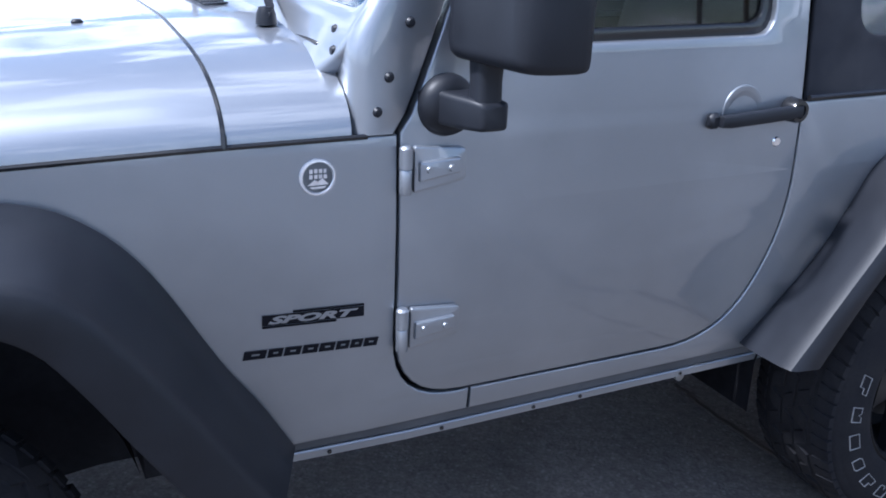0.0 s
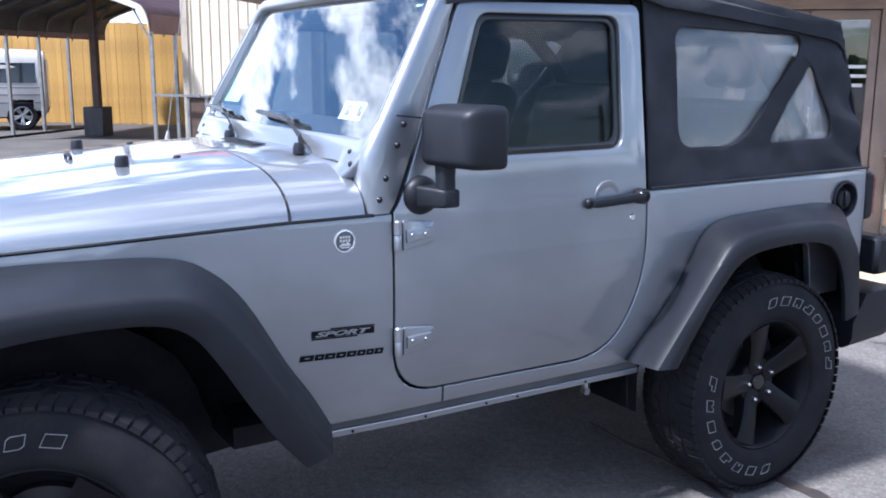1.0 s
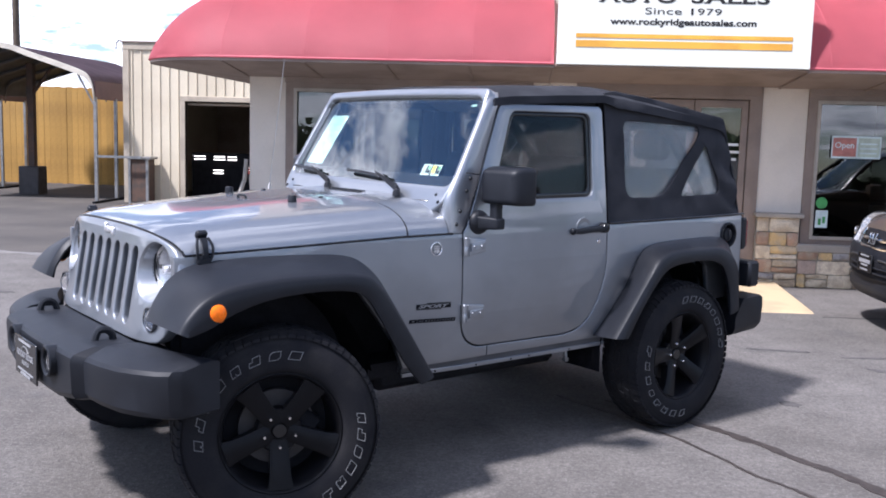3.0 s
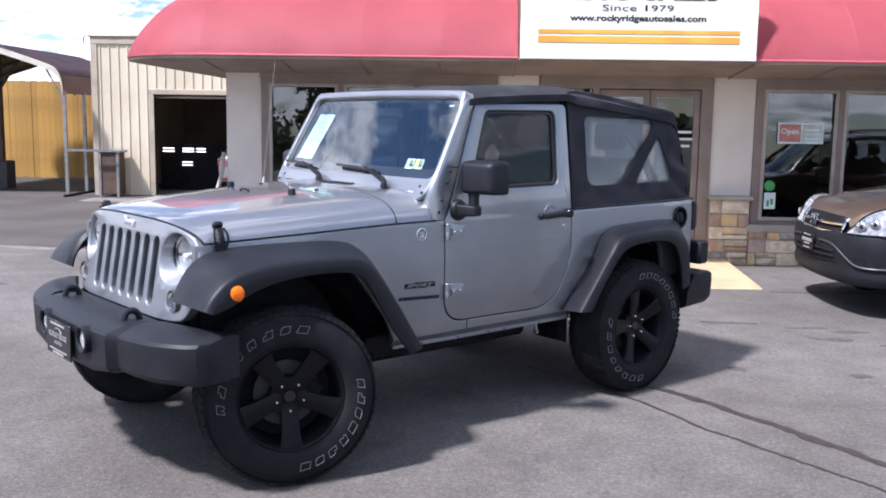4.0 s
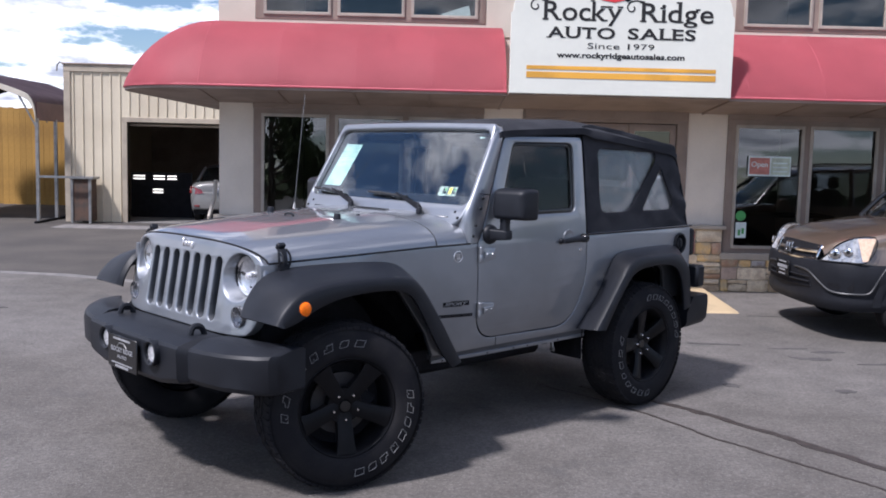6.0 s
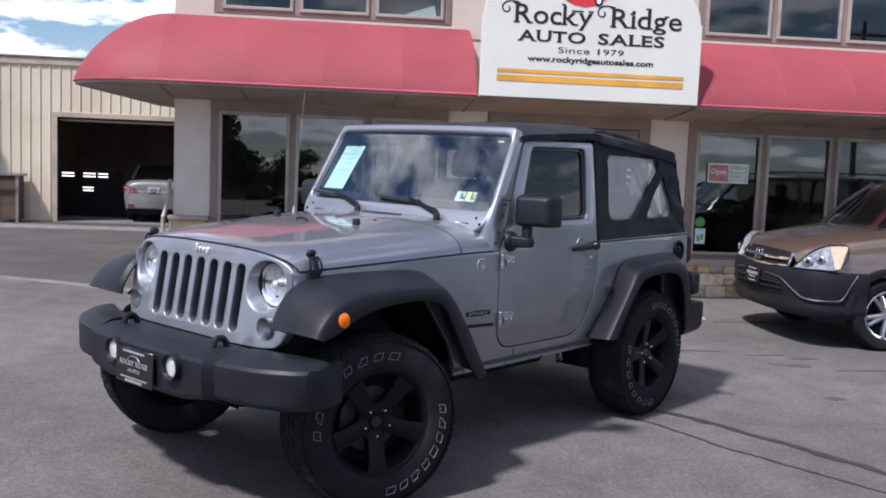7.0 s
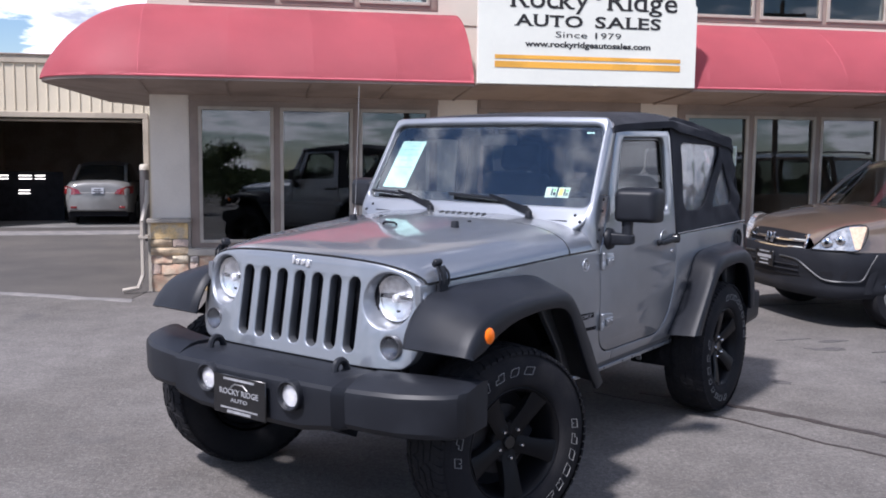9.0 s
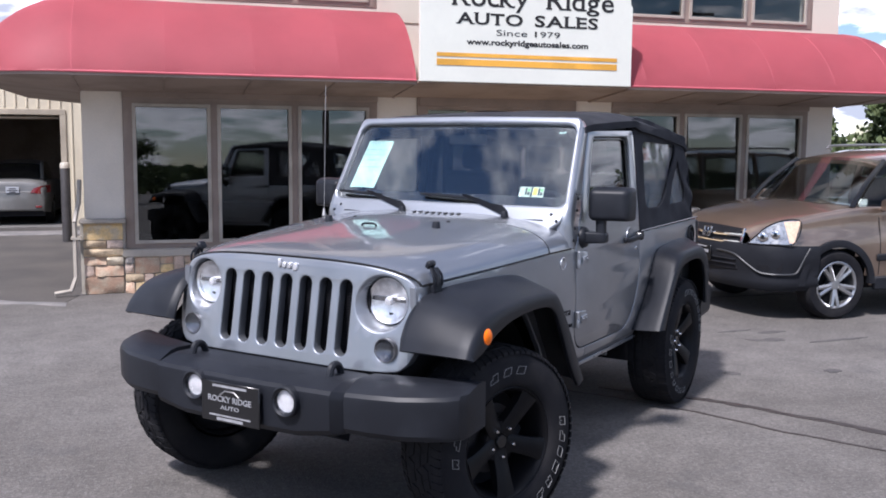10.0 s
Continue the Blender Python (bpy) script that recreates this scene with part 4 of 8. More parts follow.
def build_shed():
    a, b, top = -5.20, -2.50, 2.08
    bm = plate([[(SHED_L, 0), (SHED_R, 0), (SHED_R, SHED_H), (SHED_L, SHED_H)], [(a, -0.001), (b, -0.001), (b, top), (a, top)]], 0.12)
    bend(bm, facade_map(SHED_Y + 0.06))
    w = part("wall_shed", bm, SIDING, smooth=False)
    tagged(w, "cream metal shed front with a wide garage opening", "wall", kind="structure")
    # standing ribs of the sheet metal
    x = SHED_L + 0.16
    while x < SHED_R - 0.05:
        z0 = 2.22 if a - 0.12 < x < b + 0.12 else 0.0
        bm = bmn()
        loft(bm, [[(x - 0.018, SHED_Y + 0.002, z), (x - 0.008, SHED_Y - 0.02, z), (x + 0.008, SHED_Y - 0.02, z), (x + 0.018, SHED_Y + 0.002, z)] for z in (z0, SHED_H - 0.13)])
        part("rib", bm, SIDING, w)
        x += 0.19
    for name, lo, hi in (("trim_corner", (SHED_L - 0.03, SHED_Y - 0.03, 0), (SHED_L + 0.10, SHED_Y - 0.003, SHED_H - 0.12)),
                         ("trim_eave", (SHED_L - 0.03, SHED_Y - 0.035, SHED_H - 0.12), (SHED_R, SHED_Y - 0.003, SHED_H + 0.02)),
                         ("trim_gutter", (SHED_L - 0.06, SHED_Y - 0.06, SHED_H + 0.02), (SHED_R, SHED_Y + 0.2, SHED_H + 0.05)),
                         ("trim_jamb", (a - 0.10, SHED_Y - 0.03, 0), (a, SHED_Y + 0.12, top)),
                         ("trim_jamb", (b, SHED_Y - 0.03, 0), (b + 0.10, SHED_Y + 0.12, top)),
                         ("trim_head", (a - 0.10, SHED_Y - 0.03, top), (b + 0.10, SHED_Y + 0.12, top + 0.10))):
        bm = bmn()
        span(bm, lo, hi, 0.005)
        tagged(part(name, bm, SIDING_TRIM if "gutter" not in name else FRAME), "taupe metal trim of the shed", "trim", kind="structure")
    bm = bmn()
    tube(bm, [(SHED_L - 0.03, SHED_Y - 0.02, SHED_H + 0.04), (SHED_L - 0.10, SHED_Y - 0.03, SHED_H + 0.06), (SHED_L - 0.15, SHED_Y - 0.03, SHED_H + 0.0), (SHED_L - 0.16, SHED_Y - 0.03, SHED_H - 0.12)], 0.016, 6)
    tagged(part("cable_hook", bm, STEEL), "bent grey conduit at the shed's eave", "conduit")
    for name, lo, hi in (("wall_shed_west", (SHED_L, SHED_Y + 0.12, 0), (SHED_L + 0.1, 20.5, SHED_H)), ("wall_shed_east", (SHED_R - 0.1, SHED_Y + 0.12, 0), (SHED_R, 20.5, SHED_H)),
                         ("wall_shed_north", (SHED_L + 0.1, 20.4, 0), (SHED_R - 0.1, 20.5, SHED_H))):
        bm = bmn()
        span(bm, lo, hi)
        tagged(part(name, bm, SHED_IN if "north" in name else SIDING, smooth=False), "plain metal wall of the shed", "wall", kind="structure")
    bm = bmn()
    span(bm, (SHED_L, SHED_Y, SHED_H), (SHED_R, 20.6, SHED_H + 0.019))
    tagged(part("roof_shed", bm, SHED_IN, smooth=False), "flat metal roof of the shed", "roof", kind="structure")
    bm = bmn()
    span(bm, (SHED_L + 0.1, SHED_Y - 0.05, 0.004), (SHED_R - 0.1, 20.4, 0.016))
    tagged(part("floor_shed", bm, APRON, smooth=False), "concrete floor of the garage", "floor", kind="structure")
    # the rolled-up door under the lintel
    bm = bmn()
    for k in range(3):
        span(bm, (a, SHED_Y + 0.14 + k * 0.5, top - 0.07 + k * 0.04), (b, SHED_Y + 0.60 + k * 0.5, top - 0.03 + k * 0.04), 0.01)
    tagged(part("door_2", bm, SIDING_TRIM), "sectional garage door rolled up under the lintel", "door", kind="structure")
    # a dark rack with lit work lamps
    r = thing("lamp_rack", "dark steel rack with lit tube lamps in the garage", "rack", Matrix.Translation((-5.6, 16.15, 0.016)))
    bm = bmn()
    span(bm, (0.0, 0.03, 0), (1.35, 0.05, 1.0))
    part("back_panel", bm, DARK, r)
    for x, z, w in ((0.06, 0.85, 0.25), (0.50, 0.85, 0.25), (0.49, 0.55, 0.22), (0.81, 0.85, 0.20)):
        for k in (0.0, 0.062):
            bm = bmn()
            span(bm, (x, 0.005, z + k), (x + w, 0.02, z + k + 0.018), 0.003)
            part("tube_lamp", bm, WORK_LIGHT, r, "lit white tube")


SHED_IN = mat("shed_inside", (0.36, 0.30, 0.25), 0.9, 0, 0.2, 2, 20)
build_shed()


# ---- carport, fence and what stands there ----
def build_carport():
    c = thing("carport", "metal carport with a rounded dark red roof on steel posts", "carport")
    xr, xl, y0, y1 = -6.82, -10.6, 14.05, 19.0
    half = [(0.0, 2.10), (0.03, 2.32), (0.12, 2.50), (0.28, 2.60), (0.75, 2.76), (1.3, 2.93), (1.89, 3.10)]
    line = [(xr - d, z) for d, z in half] + [(xl + d, z) for d, z in half[-2::-1]]
    line = smooth_path(line, 3)
    for name, off, m, ya in (("roof_sheet", 0.012, CARPORT, y0), ("roof_lining", -0.012, CARPORT_IN, y0 + 0.02)):
        bm = bmn()
        n = len(line)
        ring = []
        for y in np.linspace(ya, y1, 12):
            ring.append([(x, float(y), z + off) for x, z in line])
        loft(bm, ring, False, False)
        bmesh.ops.solidify(bm, geom=list(bm.faces), thickness=0.008)
        part(name, bm, m, c, "dark red sheet" if off > 0 else "grey underside")
    bm = bmn()
    loft(bm, [[(x, y0 - 0.03, z + 0.03), (x, y0 - 0.03, z - 0.08), (x, y0 + 0.02, z - 0.08), (x, y0 + 0.02, z + 0.03)] for x, z in line])
    part("gable_trim", bm, CREAM_TRIM, c, "cream edge trim")
    # eave skirts
    for x in (xr, xl):
        bm = bmn()
        span(bm, (x - 0.01, y0 + 0.03, 2.06), (x + 0.01, y1, 2.42))
        part("eave_skirt", bm, CARPORT, c)
    for x, ys in ((xr, (14.1, 15.05, 16.6, 18.9)), (xl, (14.1, 15.2, 16.3, 17.4, 18.5))):
        for y in ys:
            bm = bmn()
            span(bm, (x - 0.03, y - 0.03, 0.0), (x + 0.03, y + 0.03, 2.1))
            part("post", bm, STEEL, c)
        bm = bmn()
        span(bm, (x - 0.03, y0 - 0.1, 0), (x + 0.03, y1, 0.05))
        part("base_rail", bm, DARK, c)
    bm = bmn()
    tube(bm, [(xr + 0.0, 14.1, 1.9), (xr - 0.35, 14.1, 2.55)], 0.02, 6)
    part("knee_brace", bm, STEEL, c)
    bm = bmn()
    span(bm, (xr, 14.02, 0.92), (xr + 0.95, 14.06, 0.965))
    part("cross_rail", bm, STEEL, c)
    for y in np.linspace(14.6, 18.6, 5):
        bm = bmn()
        loft(bm, [[(x, float(y) - 0.03, z - 0.02), (x, float(y) + 0.03, z - 0.02), (x, float(y) + 0.03, z - 0.08), (x, float(y) - 0.03, z - 0.08)] for x, z in line])
        part("roof_bow", bm, CARPORT_IN, c)
    # the brown post on its block
    p = thing("steel_post", "rusty brown steel post with a brace on a concrete block", "post", Matrix.Translation((-9.12, 16.0, 0)))
    bm = bmn()
    span(bm, (-0.07, -0.07, 0.62), (0.07, 0.07, 2.85))
    part("shaft", bm, RUST, p)
    bm = bmn()
    span(bm, (-0.24, -0.2, 0), (0.22, 0.2, 0.62), 0.02)
    part("block", bm, RUST_DARK, p, "dark stained block")
    bm = bmn()
    tube(bm, [(0.05, 0, 2.2), (0.45, 0, 2.75)], 0.035, 6)
    part("brace", bm, RUST, p)
    # rusty bin beside the shed
    b = thing("rusty_cabinet", "rusty dark steel cabinet against the shed", "cabinet", Matrix.Translation((-6.25, 14.2, 0)))
    bm = bmn()
    span(bm, (0.06, 0, 0.05), (0.44, 0.36, 0.90), 0.012)
    part("body", bm, RUST, b)
    bm = bmn()
    span(bm, (0.02, -0.04, 0.90), (0.50, 0.38, 0.95), 0.008)
    part("top", bm, STEEL, b, "grey top plate")
    for x in (0.04, 0.40):
        bm = bmn()
        span(bm, (x, -0.02, 0), (x + 0.05, 0.03, 0.90))
        part("leg", bm, STEEL, b)


def build_fence():
    f = thing("fence", "tall yellow board fence behind the carport", "fence", Matrix.Translation((0, 19.8, 0)))
    rng = random.Random(5)
    first = None
    x = -24.0
    while x < -6.75:
        h = 2.50 + rng.uniform(-0.02, 0.02)
        if first is None:
            bm2 = plate([[(0, 0), (0.148, 0), (0.148, 2.495), (0.143, 2.5), (0.005, 2.5), (0, 2.495)]], 0.022)
            bend(bm2, lambda u, v, w: (u, w, v))
            first = part("board", bm2, FENCE, f, smooth=False)
            first.matrix_basis = Matrix.Translation((x, 0, 0))
        else:
            share("board", first, f, Matrix.Translation((x, rng.uniform(-0.006, 0.006), h - 2.5)))
        x += 0.152
    for z in (0.4, 1.3, 2.2):
        bm = bmn()
        span(bm, (-24, 0.03, z), (-6.6, 0.07, z + 0.09))
        part("rail", bm, FENCE, f)


def utility_pole(x, y, h, arm=True, turn=0.0):
    p = thing("utility_pole", "brown wooden utility pole with a crossarm", "pole", pose(x, y, 0, 0, 0, turn), "utility poles")
    bm = bmn()
    tube(bm, [(0, 0, 0), (0, 0, h)], [0.16, 0.10], 10)
    part("shaft", bm, WOOD_POLE, p)
    if arm:
        bm = bmn()
        span(bm, (-1.1, 0.08, h - 0.7), (1.1, 0.18, h - 0.58))
        part("crossarm", bm, WOOD_POLE, p)
        for k in (-1.0, -0.4, 0.4, 1.0):
            bm = bmn()
            lathe(bm, [(0, 0), (0.03, 0), (0.045, 0.06), (0.03, 0.12), (0, 0.13)], 8, "z", (k, 0.13, h - 0.58))
            part("insulator", bm, STEEL, p)
    return p


def tree(x, y, h, spread, seed, n=900, leafy=1.0, label="broad green tree behind the lot"):
    rng = random.Random(seed)
    t = thing("tree", label, "tree", Matrix.Translation((x, y, 0)), "trees")
    bm = bmn()
    tube(bm, [(0, 0, 0), (0.05, 0.02, h * 0.25), (0.0, 0.06, h * 0.55), (0.05, 0, h * 0.85)], [h * 0.035, h * 0.028, h * 0.018, h * 0.006], 8)
    limbs = []
    for k in range(14):
        a, z = rng.uniform(0, math.tau), h * rng.uniform(0.12, 0.75)
        l = spread * rng.uniform(0.5, 0.95) * (1.1 - z / h)
        e = Vector((math.cos(a) * l, math.sin(a) * l, z + h * rng.uniform(0.08, 0.2)))
        tube(bm, [(0, 0, z), tuple(e * 0.55 + Vector((0, 0, z * 0.40))), tuple(e)], [h * 0.013, h * 0.008, h * 0.003], 5)
        limbs.append(e)
    part("trunk", bm, BARK, t)
    # leaf clumps gathered round the limbs' ends
    v, f = [], []
    centres = [(e, spread * rng.uniform(0.22, 0.42)) for e in limbs] + [(Vector((0, 0, h * 0.86)), spread * 0.4)]
    for _ in range(n):
        c, r = rng.choice(centres)
        d = Vector((rng.gauss(0, 1), rng.gauss(0, 1), rng.gauss(0, 0.8))).normalized() * r * rng.uniform(0.1, 1.0)
        p = c + d
        s = h * rng.uniform(0.014, 0.032) * leafy
        q = Euler((rng.uniform(0, 6), rng.uniform(0, 6), rng.uniform(0, 6))).to_matrix()
        k = len(v)
        for c0 in ((-1, -0.5, 0), (0.2, -0.7, 0.2), (1, 0.1, 0), (0.1, 0.8, -0.25), (-0.8, 0.5, 0.1)):
            v.append(tuple(p + q @ Vector(c0) * s))
        f += [(k, k + 1, k + 2), (k, k + 2, k + 3), (k, k + 3, k + 4)]
    me = bpy.data.meshes.new("crown")
    me.from_pydata(v, [], f)
    me.materials.append(LEAF)
    o = new("crown", me)
    o.parent = t
    o["kind"] = "stuff"
    return t


def build_surroundings():
    # right of the shop
    for i, (x, y, h, s) in enumerate(((20.5, 24.5, 3.6, 2.0), (23.5, 27, 3.3, 1.9), (26.5, 26, 3.5, 2.0), (31, 30, 3.4, 2.2), (36, 30, 3.6, 2.2))):
        tree(x, y, h, s, 40 + i, 5200, 1.35, "rounded green bush-like tree beside the lot")
    # wooded ridge all round, far away
    rng = random.Random(9)
    v, f = [], []
    for k in range(3600):
        a = rng.uniform(0, math.tau)
        r = rng.uniform(75, 150)
        ridge = 1.6 + 0.7 * math.sin(a * 3 + 1.0) + 0.4 * math.sin(a * 7)
        z = max(0.2, rng.uniform(0.0, 1.0) ** 0.7 * ridge * r / 100)
        c = Vector((math.cos(a) * r, math.sin(a) * r, z))
        for _ in range(5):
            p = c + Vector((rng.gauss(0, 1.4), rng.gauss(0, 1.4), rng.gauss(0, 0.3)))
            q = Euler((rng.uniform(0, 6), rng.uniform(0, 6), rng.uniform(0, 6))).to_matrix()
            s = rng.uniform(0.5, 1.1)
            i = len(v)
            for c0 in ((-1, -0.6, 0), (0.9, -0.8, 0.1), (1, 0.7, 0), (-0.7, 0.9, -0.1)):
                v.append(tuple(p + q @ Vector(c0) * s))
            f.append((i, i + 1, i + 2, i + 3))
    me = bpy.data.meshes.new("woods")
    me.from_pydata(v, [], f)
    me.materials.append(LEAF)
    tagged(new("woods", me), "distant wooded ridge round the lot", "woods", kind="stuff")
    # a pole behind the carport, and the line across the road that the windows mirror
    utility_pole(-17.5, 31, 11, False)
    for x, y in ((-13, -21), (6, -22.5), (24, -24)):
        utility_pole(x, y, 8.5, True, 5)
    for x, y, h in ((48, -4.65, 6.1), (49, -2.55, 5.2)):
        utility_pole(x, y, h, True, 80)
    for i, (x, y, h, s) in enumerate(((-5.5, -22, 5.6, 2.8), (-2.0, -36, 3.4, 2.4), (36, -27, 4.2, 3.0), (37, 18.0, 6.4, 3.9), (60, 6.0, 4.0, 3.0))):
        tree(x, y, h, s, 70 + i, 6500, 0.78, "dark leafy tree across the road")


build_carport()
build_fence()
build_surroundings()
# ---- the silver off-road car; its own frame: x to the rear, y to its far side, z up, origin below the front axle ----
JEEP = thing("off_road_car", "silver two-door off-road car with a black soft top", "car", pose(0, 0, 0, 0, 0, 42.5))
lerp = lambda x, xs, ys: float(np.interp(x, xs, ys))


def body_y(x, z):
    """Half width of the body's skin."""
    y = lerp(x, (-0.36, 0.2, 0.62, 0.95, 3.1), (0.632, 0.708, 0.748, 0.765, 0.77))
    if z < 1.30:
        return y - (0.16 if z < 0.88 else 0.1119) * (z - 0.88) ** 2 + 0.002
    return y - 0.0177 - (z - 1.30) * 0.094


def skin(bm, sgn, lift=0.0):
    """Lays a plate drawn in x, z on the body's side; sgn -1 is the side that the driver sits on."""
    return bend(bm, lambda u, v, w: (u, sgn * (body_y(u, v) + lift + w), v))


def side_panel(name, loops, sgn, material=SILVER, depth=0.03, bevel=0.006, lift=-0.015, label="", zs=None, xs=(), parent=None):
    bm = plate(loops, depth, bevel, 2)
    cut(bm, 1, zs if zs is not None else [0.6, 0.7, 0.8, 0.88, 0.95, 1.01, 1.06, 1.10])
    cut(bm, 0, xs)
    return part(name, skin(bm, sgn, lift), material, parent or JEEP, label)


def sheet(corners, nu, nv, shift, f=lambda p: p):
    """A pane with thickness from four corners (u along the foot, v upwards); f lays it on its surface, shift is its depth."""
    a, b, c, d = [Vector(p) for p in corners]
    bm, layers = bmn(), []
    for k in (0, 1):
        rows = []
        for j in range(nv + 1):
            v = j / nv
            rows.append([bm.verts.new(Vector(f((a.lerp(b, i / nu)).lerp(d.lerp(c, i / nu), v))) + Vector(shift) * k) for i in range(nu + 1)])
        layers.append(rows)
    for rows in layers:
        for r0, r1 in zip(rows, rows[1:]):
            for i in range(nu):
                bm.faces.new((r0[i], r0[i + 1], r1[i + 1], r1[i]))
    p, q = layers
    edge = lambda r: r[0] + [x[-1] for x in r[1:]] + r[-1][-2::-1] + [x[0] for x in r[-2:0:-1]]
    e0, e1 = edge(p), edge(q)
    for i in range(len(e0)):
        j = (i + 1) % len(e0)
        bm.faces.new((e0[i], e0[j], e1[j], e1[i]))
    return bm




def build_wheel(phase):
    """Tyre with raised outline bars, black five-spoke rim; axis along y, its face towards -y."""
    bm = bmn()
    lathe(bm, [(0.210, 0.10), (0.222, 0.11), (0.229, 0.10), (0.229, -0.085), (0.240, -0.098), (0.245, -0.108), (0.238, -0.112), (0.226, -0.101), (0.217, -0.06), (0.207, 0.02)], 56, closed=True)
    w = part("wheel", bm, RIM, JEEP, "black alloy wheel with an all-terrain tyre")
    bm = bmn()
    prof = [(0.238, 0.10), (0.250, 0.116), (0.275, 0.1265), (0.32, 0.1285), (0.362, 0.120), (0.389, 0.107), (0.398, 0.092), (0.3995, 0.0),
            (0.398, -0.092), (0.389, -0.107), (0.362, -0.120), (0.352, -0.1235), (0.346, -0.1285), (0.300, -0.1305), (0.274, -0.1285), (0.258, -0.124), (0.248, -0.117), (0.238, -0.10)]
    lathe(bm, prof, 72)
    part("tyre", bm, RUBBER, w, "black all-terrain tyre", sharp=50)
    # tread blocks: staggered shoulder lugs and three inner rows
    bm = bmn()
    for row, (y, wd, n, off) in enumerate(((-0.098, 0.046, 72, 0.0), (0.098, 0.046, 72, 0.5), (-0.042, 0.04, 44, 0.3), (0.0, 0.034, 44, 0.8), (0.042, 0.04, 44, 0.1))):
        for k in range(n):
            a = math.tau * (k + off) / n
            c, s = math.cos(a), math.sin(a)
            t = math.tau * 0.397 / n * 0.82
            lo, hi = 0.380 if row < 2 else 0.394, 0.4045 - (0.002 if row < 2 and k % 2 else 0)
            vs = []
            skew = 0.012 * (1 if k % 2 else -1) if row >= 2 else 0.006
            for rr, f in ((lo, 1.0), (hi, 0.9)):
                for dy, dt in ((-wd / 2, -t / 2 + skew), (wd / 2, -t / 2 - skew), (wd / 2, t / 2 - skew), (-wd / 2, t / 2 + skew)):
                    q = rr - (0.012 if row < 2 and dy * y > 0 and rr == hi else 0)
                    vs.append(bm.verts.new((c * q - s * dt * f, y + dy * f, s * q + c * dt * f)))
            for i in range(4):
                j = (i + 1) % 4
                bm.faces.new((vs[i], vs[j], vs[4 + j], vs[4 + i]))
            bm.faces.new(vs[4:])
    part("tread", bm, RUBBER, w, smooth=False)
    # raised white outlines where the maker's words stand
    for start, step in ((117 + phase, 14.5), (-44 + phase, 12.6)):
        for k in range(8):
            a = radians(start + k * step)
            bm = bmn()
            h, w2, t = 0.0165, (0.0235, 0.021, 0.0225, 0.0195)[k % 4], 0.0016
            # plain outlines of a few widths, some stepped, leaning like the print
            forms = ([(-w2, -h), (w2, -h), (w2, h), (-w2, h)], [(-w2, -h), (-w2 * 0.2, -h), (0.0, -h * 0.4), (w2 * 0.3, -h), (w2, -h), (w2, h), (-w2, h)],
                     [(-w2, -h), (w2, -h), (w2, h * 0.1), (w2 * 0.4, h * 0.1), (w2 * 0.4, h), (-w2, h)], [(-w2, -h * 0.6), (-w2 * 0.6, -h), (w2, -h), (w2, h * 0.6), (w2 * 0.6, h), (-w2, h)])
            loop = forms[(k * 3 + int(phase)) % 4]
            n = len(loop)
            mid = Vector((sum(p[0] for p in loop) / n, sum(p[1] for p in loop) / n))
            inner = [Vector(p) + Vector((t if p[0] < mid.x else -t, t if p[1] < mid.y else -t)) for p in loop]
            on_wall = lambda q, b, y: ((0.315 + b) * math.cos(a) - (q - b * 0.3) * math.sin(a), y, (0.315 + b) * math.sin(a) + (q - b * 0.3) * math.cos(a))
            rows = [[bm.verts.new(on_wall(p[0], p[1], y)) for p in pts] for pts, y in ((loop, -0.1288), (loop, -0.1318), (inner, -0.1318), (inner, -0.1288))]
            for r0, r1 in zip(rows, rows[1:]):
                for q in range(n):
                    bm.faces.new((r0[q], r0[(q + 1) % n], r1[(q + 1) % n], r1[q]))
            part("raised_mark", bm, TYRE_WHITE, w, "white outlined marking", smooth=False)
    # rim face: five broad spokes
    for k in range(5):
        a = math.tau * k / 5 + math.pi / 2
        bm = bmn()
        rings = []
        for rr, hw, y, d in ((0.035, 0.034, -0.060, 0.05), (0.075, 0.037, -0.066, 0.05), (0.12, 0.038, -0.080, 0.045), (0.18, 0.043, -0.094, 0.04), (0.226, 0.052, -0.101, 0.03)):
            rings.append([(rr, y, -hw), (rr, y - 0.006, -hw * 0.75), (rr, y - 0.006, hw * 0.75), (rr, y, hw), (rr, y + d, hw * 0.9), (rr, y + d, -hw * 0.9)])
        loft(bm, rings)
        bm.transform(Matrix.Rotation(-a, 4, "Y"))
        part("spoke", bm, RIM, w)
        b = a
        bm = bmn()
        lathe(bm, [(0, -0.086), (0.005, -0.086), (0.0085, -0.081), (0.0085, -0.066), (0.010, -0.062), (0, -0.06)], 10, "y", (math.cos(b) * 0.0635, 0, math.sin(b) * 0.0635))
        part("lug_nut", bm, CHROME, w, "chrome lug nut")
    bm = bmn()
    lathe(bm, [(0, -0.062), (0.085, -0.062), (0.09, -0.055), (0.09, -0.02), (0, -0.02)], 30)
    part("hub", bm, RIM, w)
    bm = bmn()
    lathe(bm, [(0, -0.074), (0.026, -0.073), (0.031, -0.066), (0.031, -0.05), (0, -0.05)], 24)
    part("centre_cap", bm, GLOSS_BLACK, w)
    bm = bmn()
    lathe(bm, [(0.03, 0.0), (0.15, 0.0), (0.15, 0.025), (0.03, 0.025)], 32, closed=True)
    part("brake_disc", bm, RUST_DARK, w, "dark brake disc")
    # added black disc: keeps the spoke gaps dark where daylight showed through
    bm = bmn()
    lathe(bm, [(0, 0.04), (0.226, 0.04), (0.226, 0.055), (0, 0.055)], 32)
    part("dust_shield", bm, DARK, w, "added black backing that darkens the gaps between spokes")
    bm = bmn()
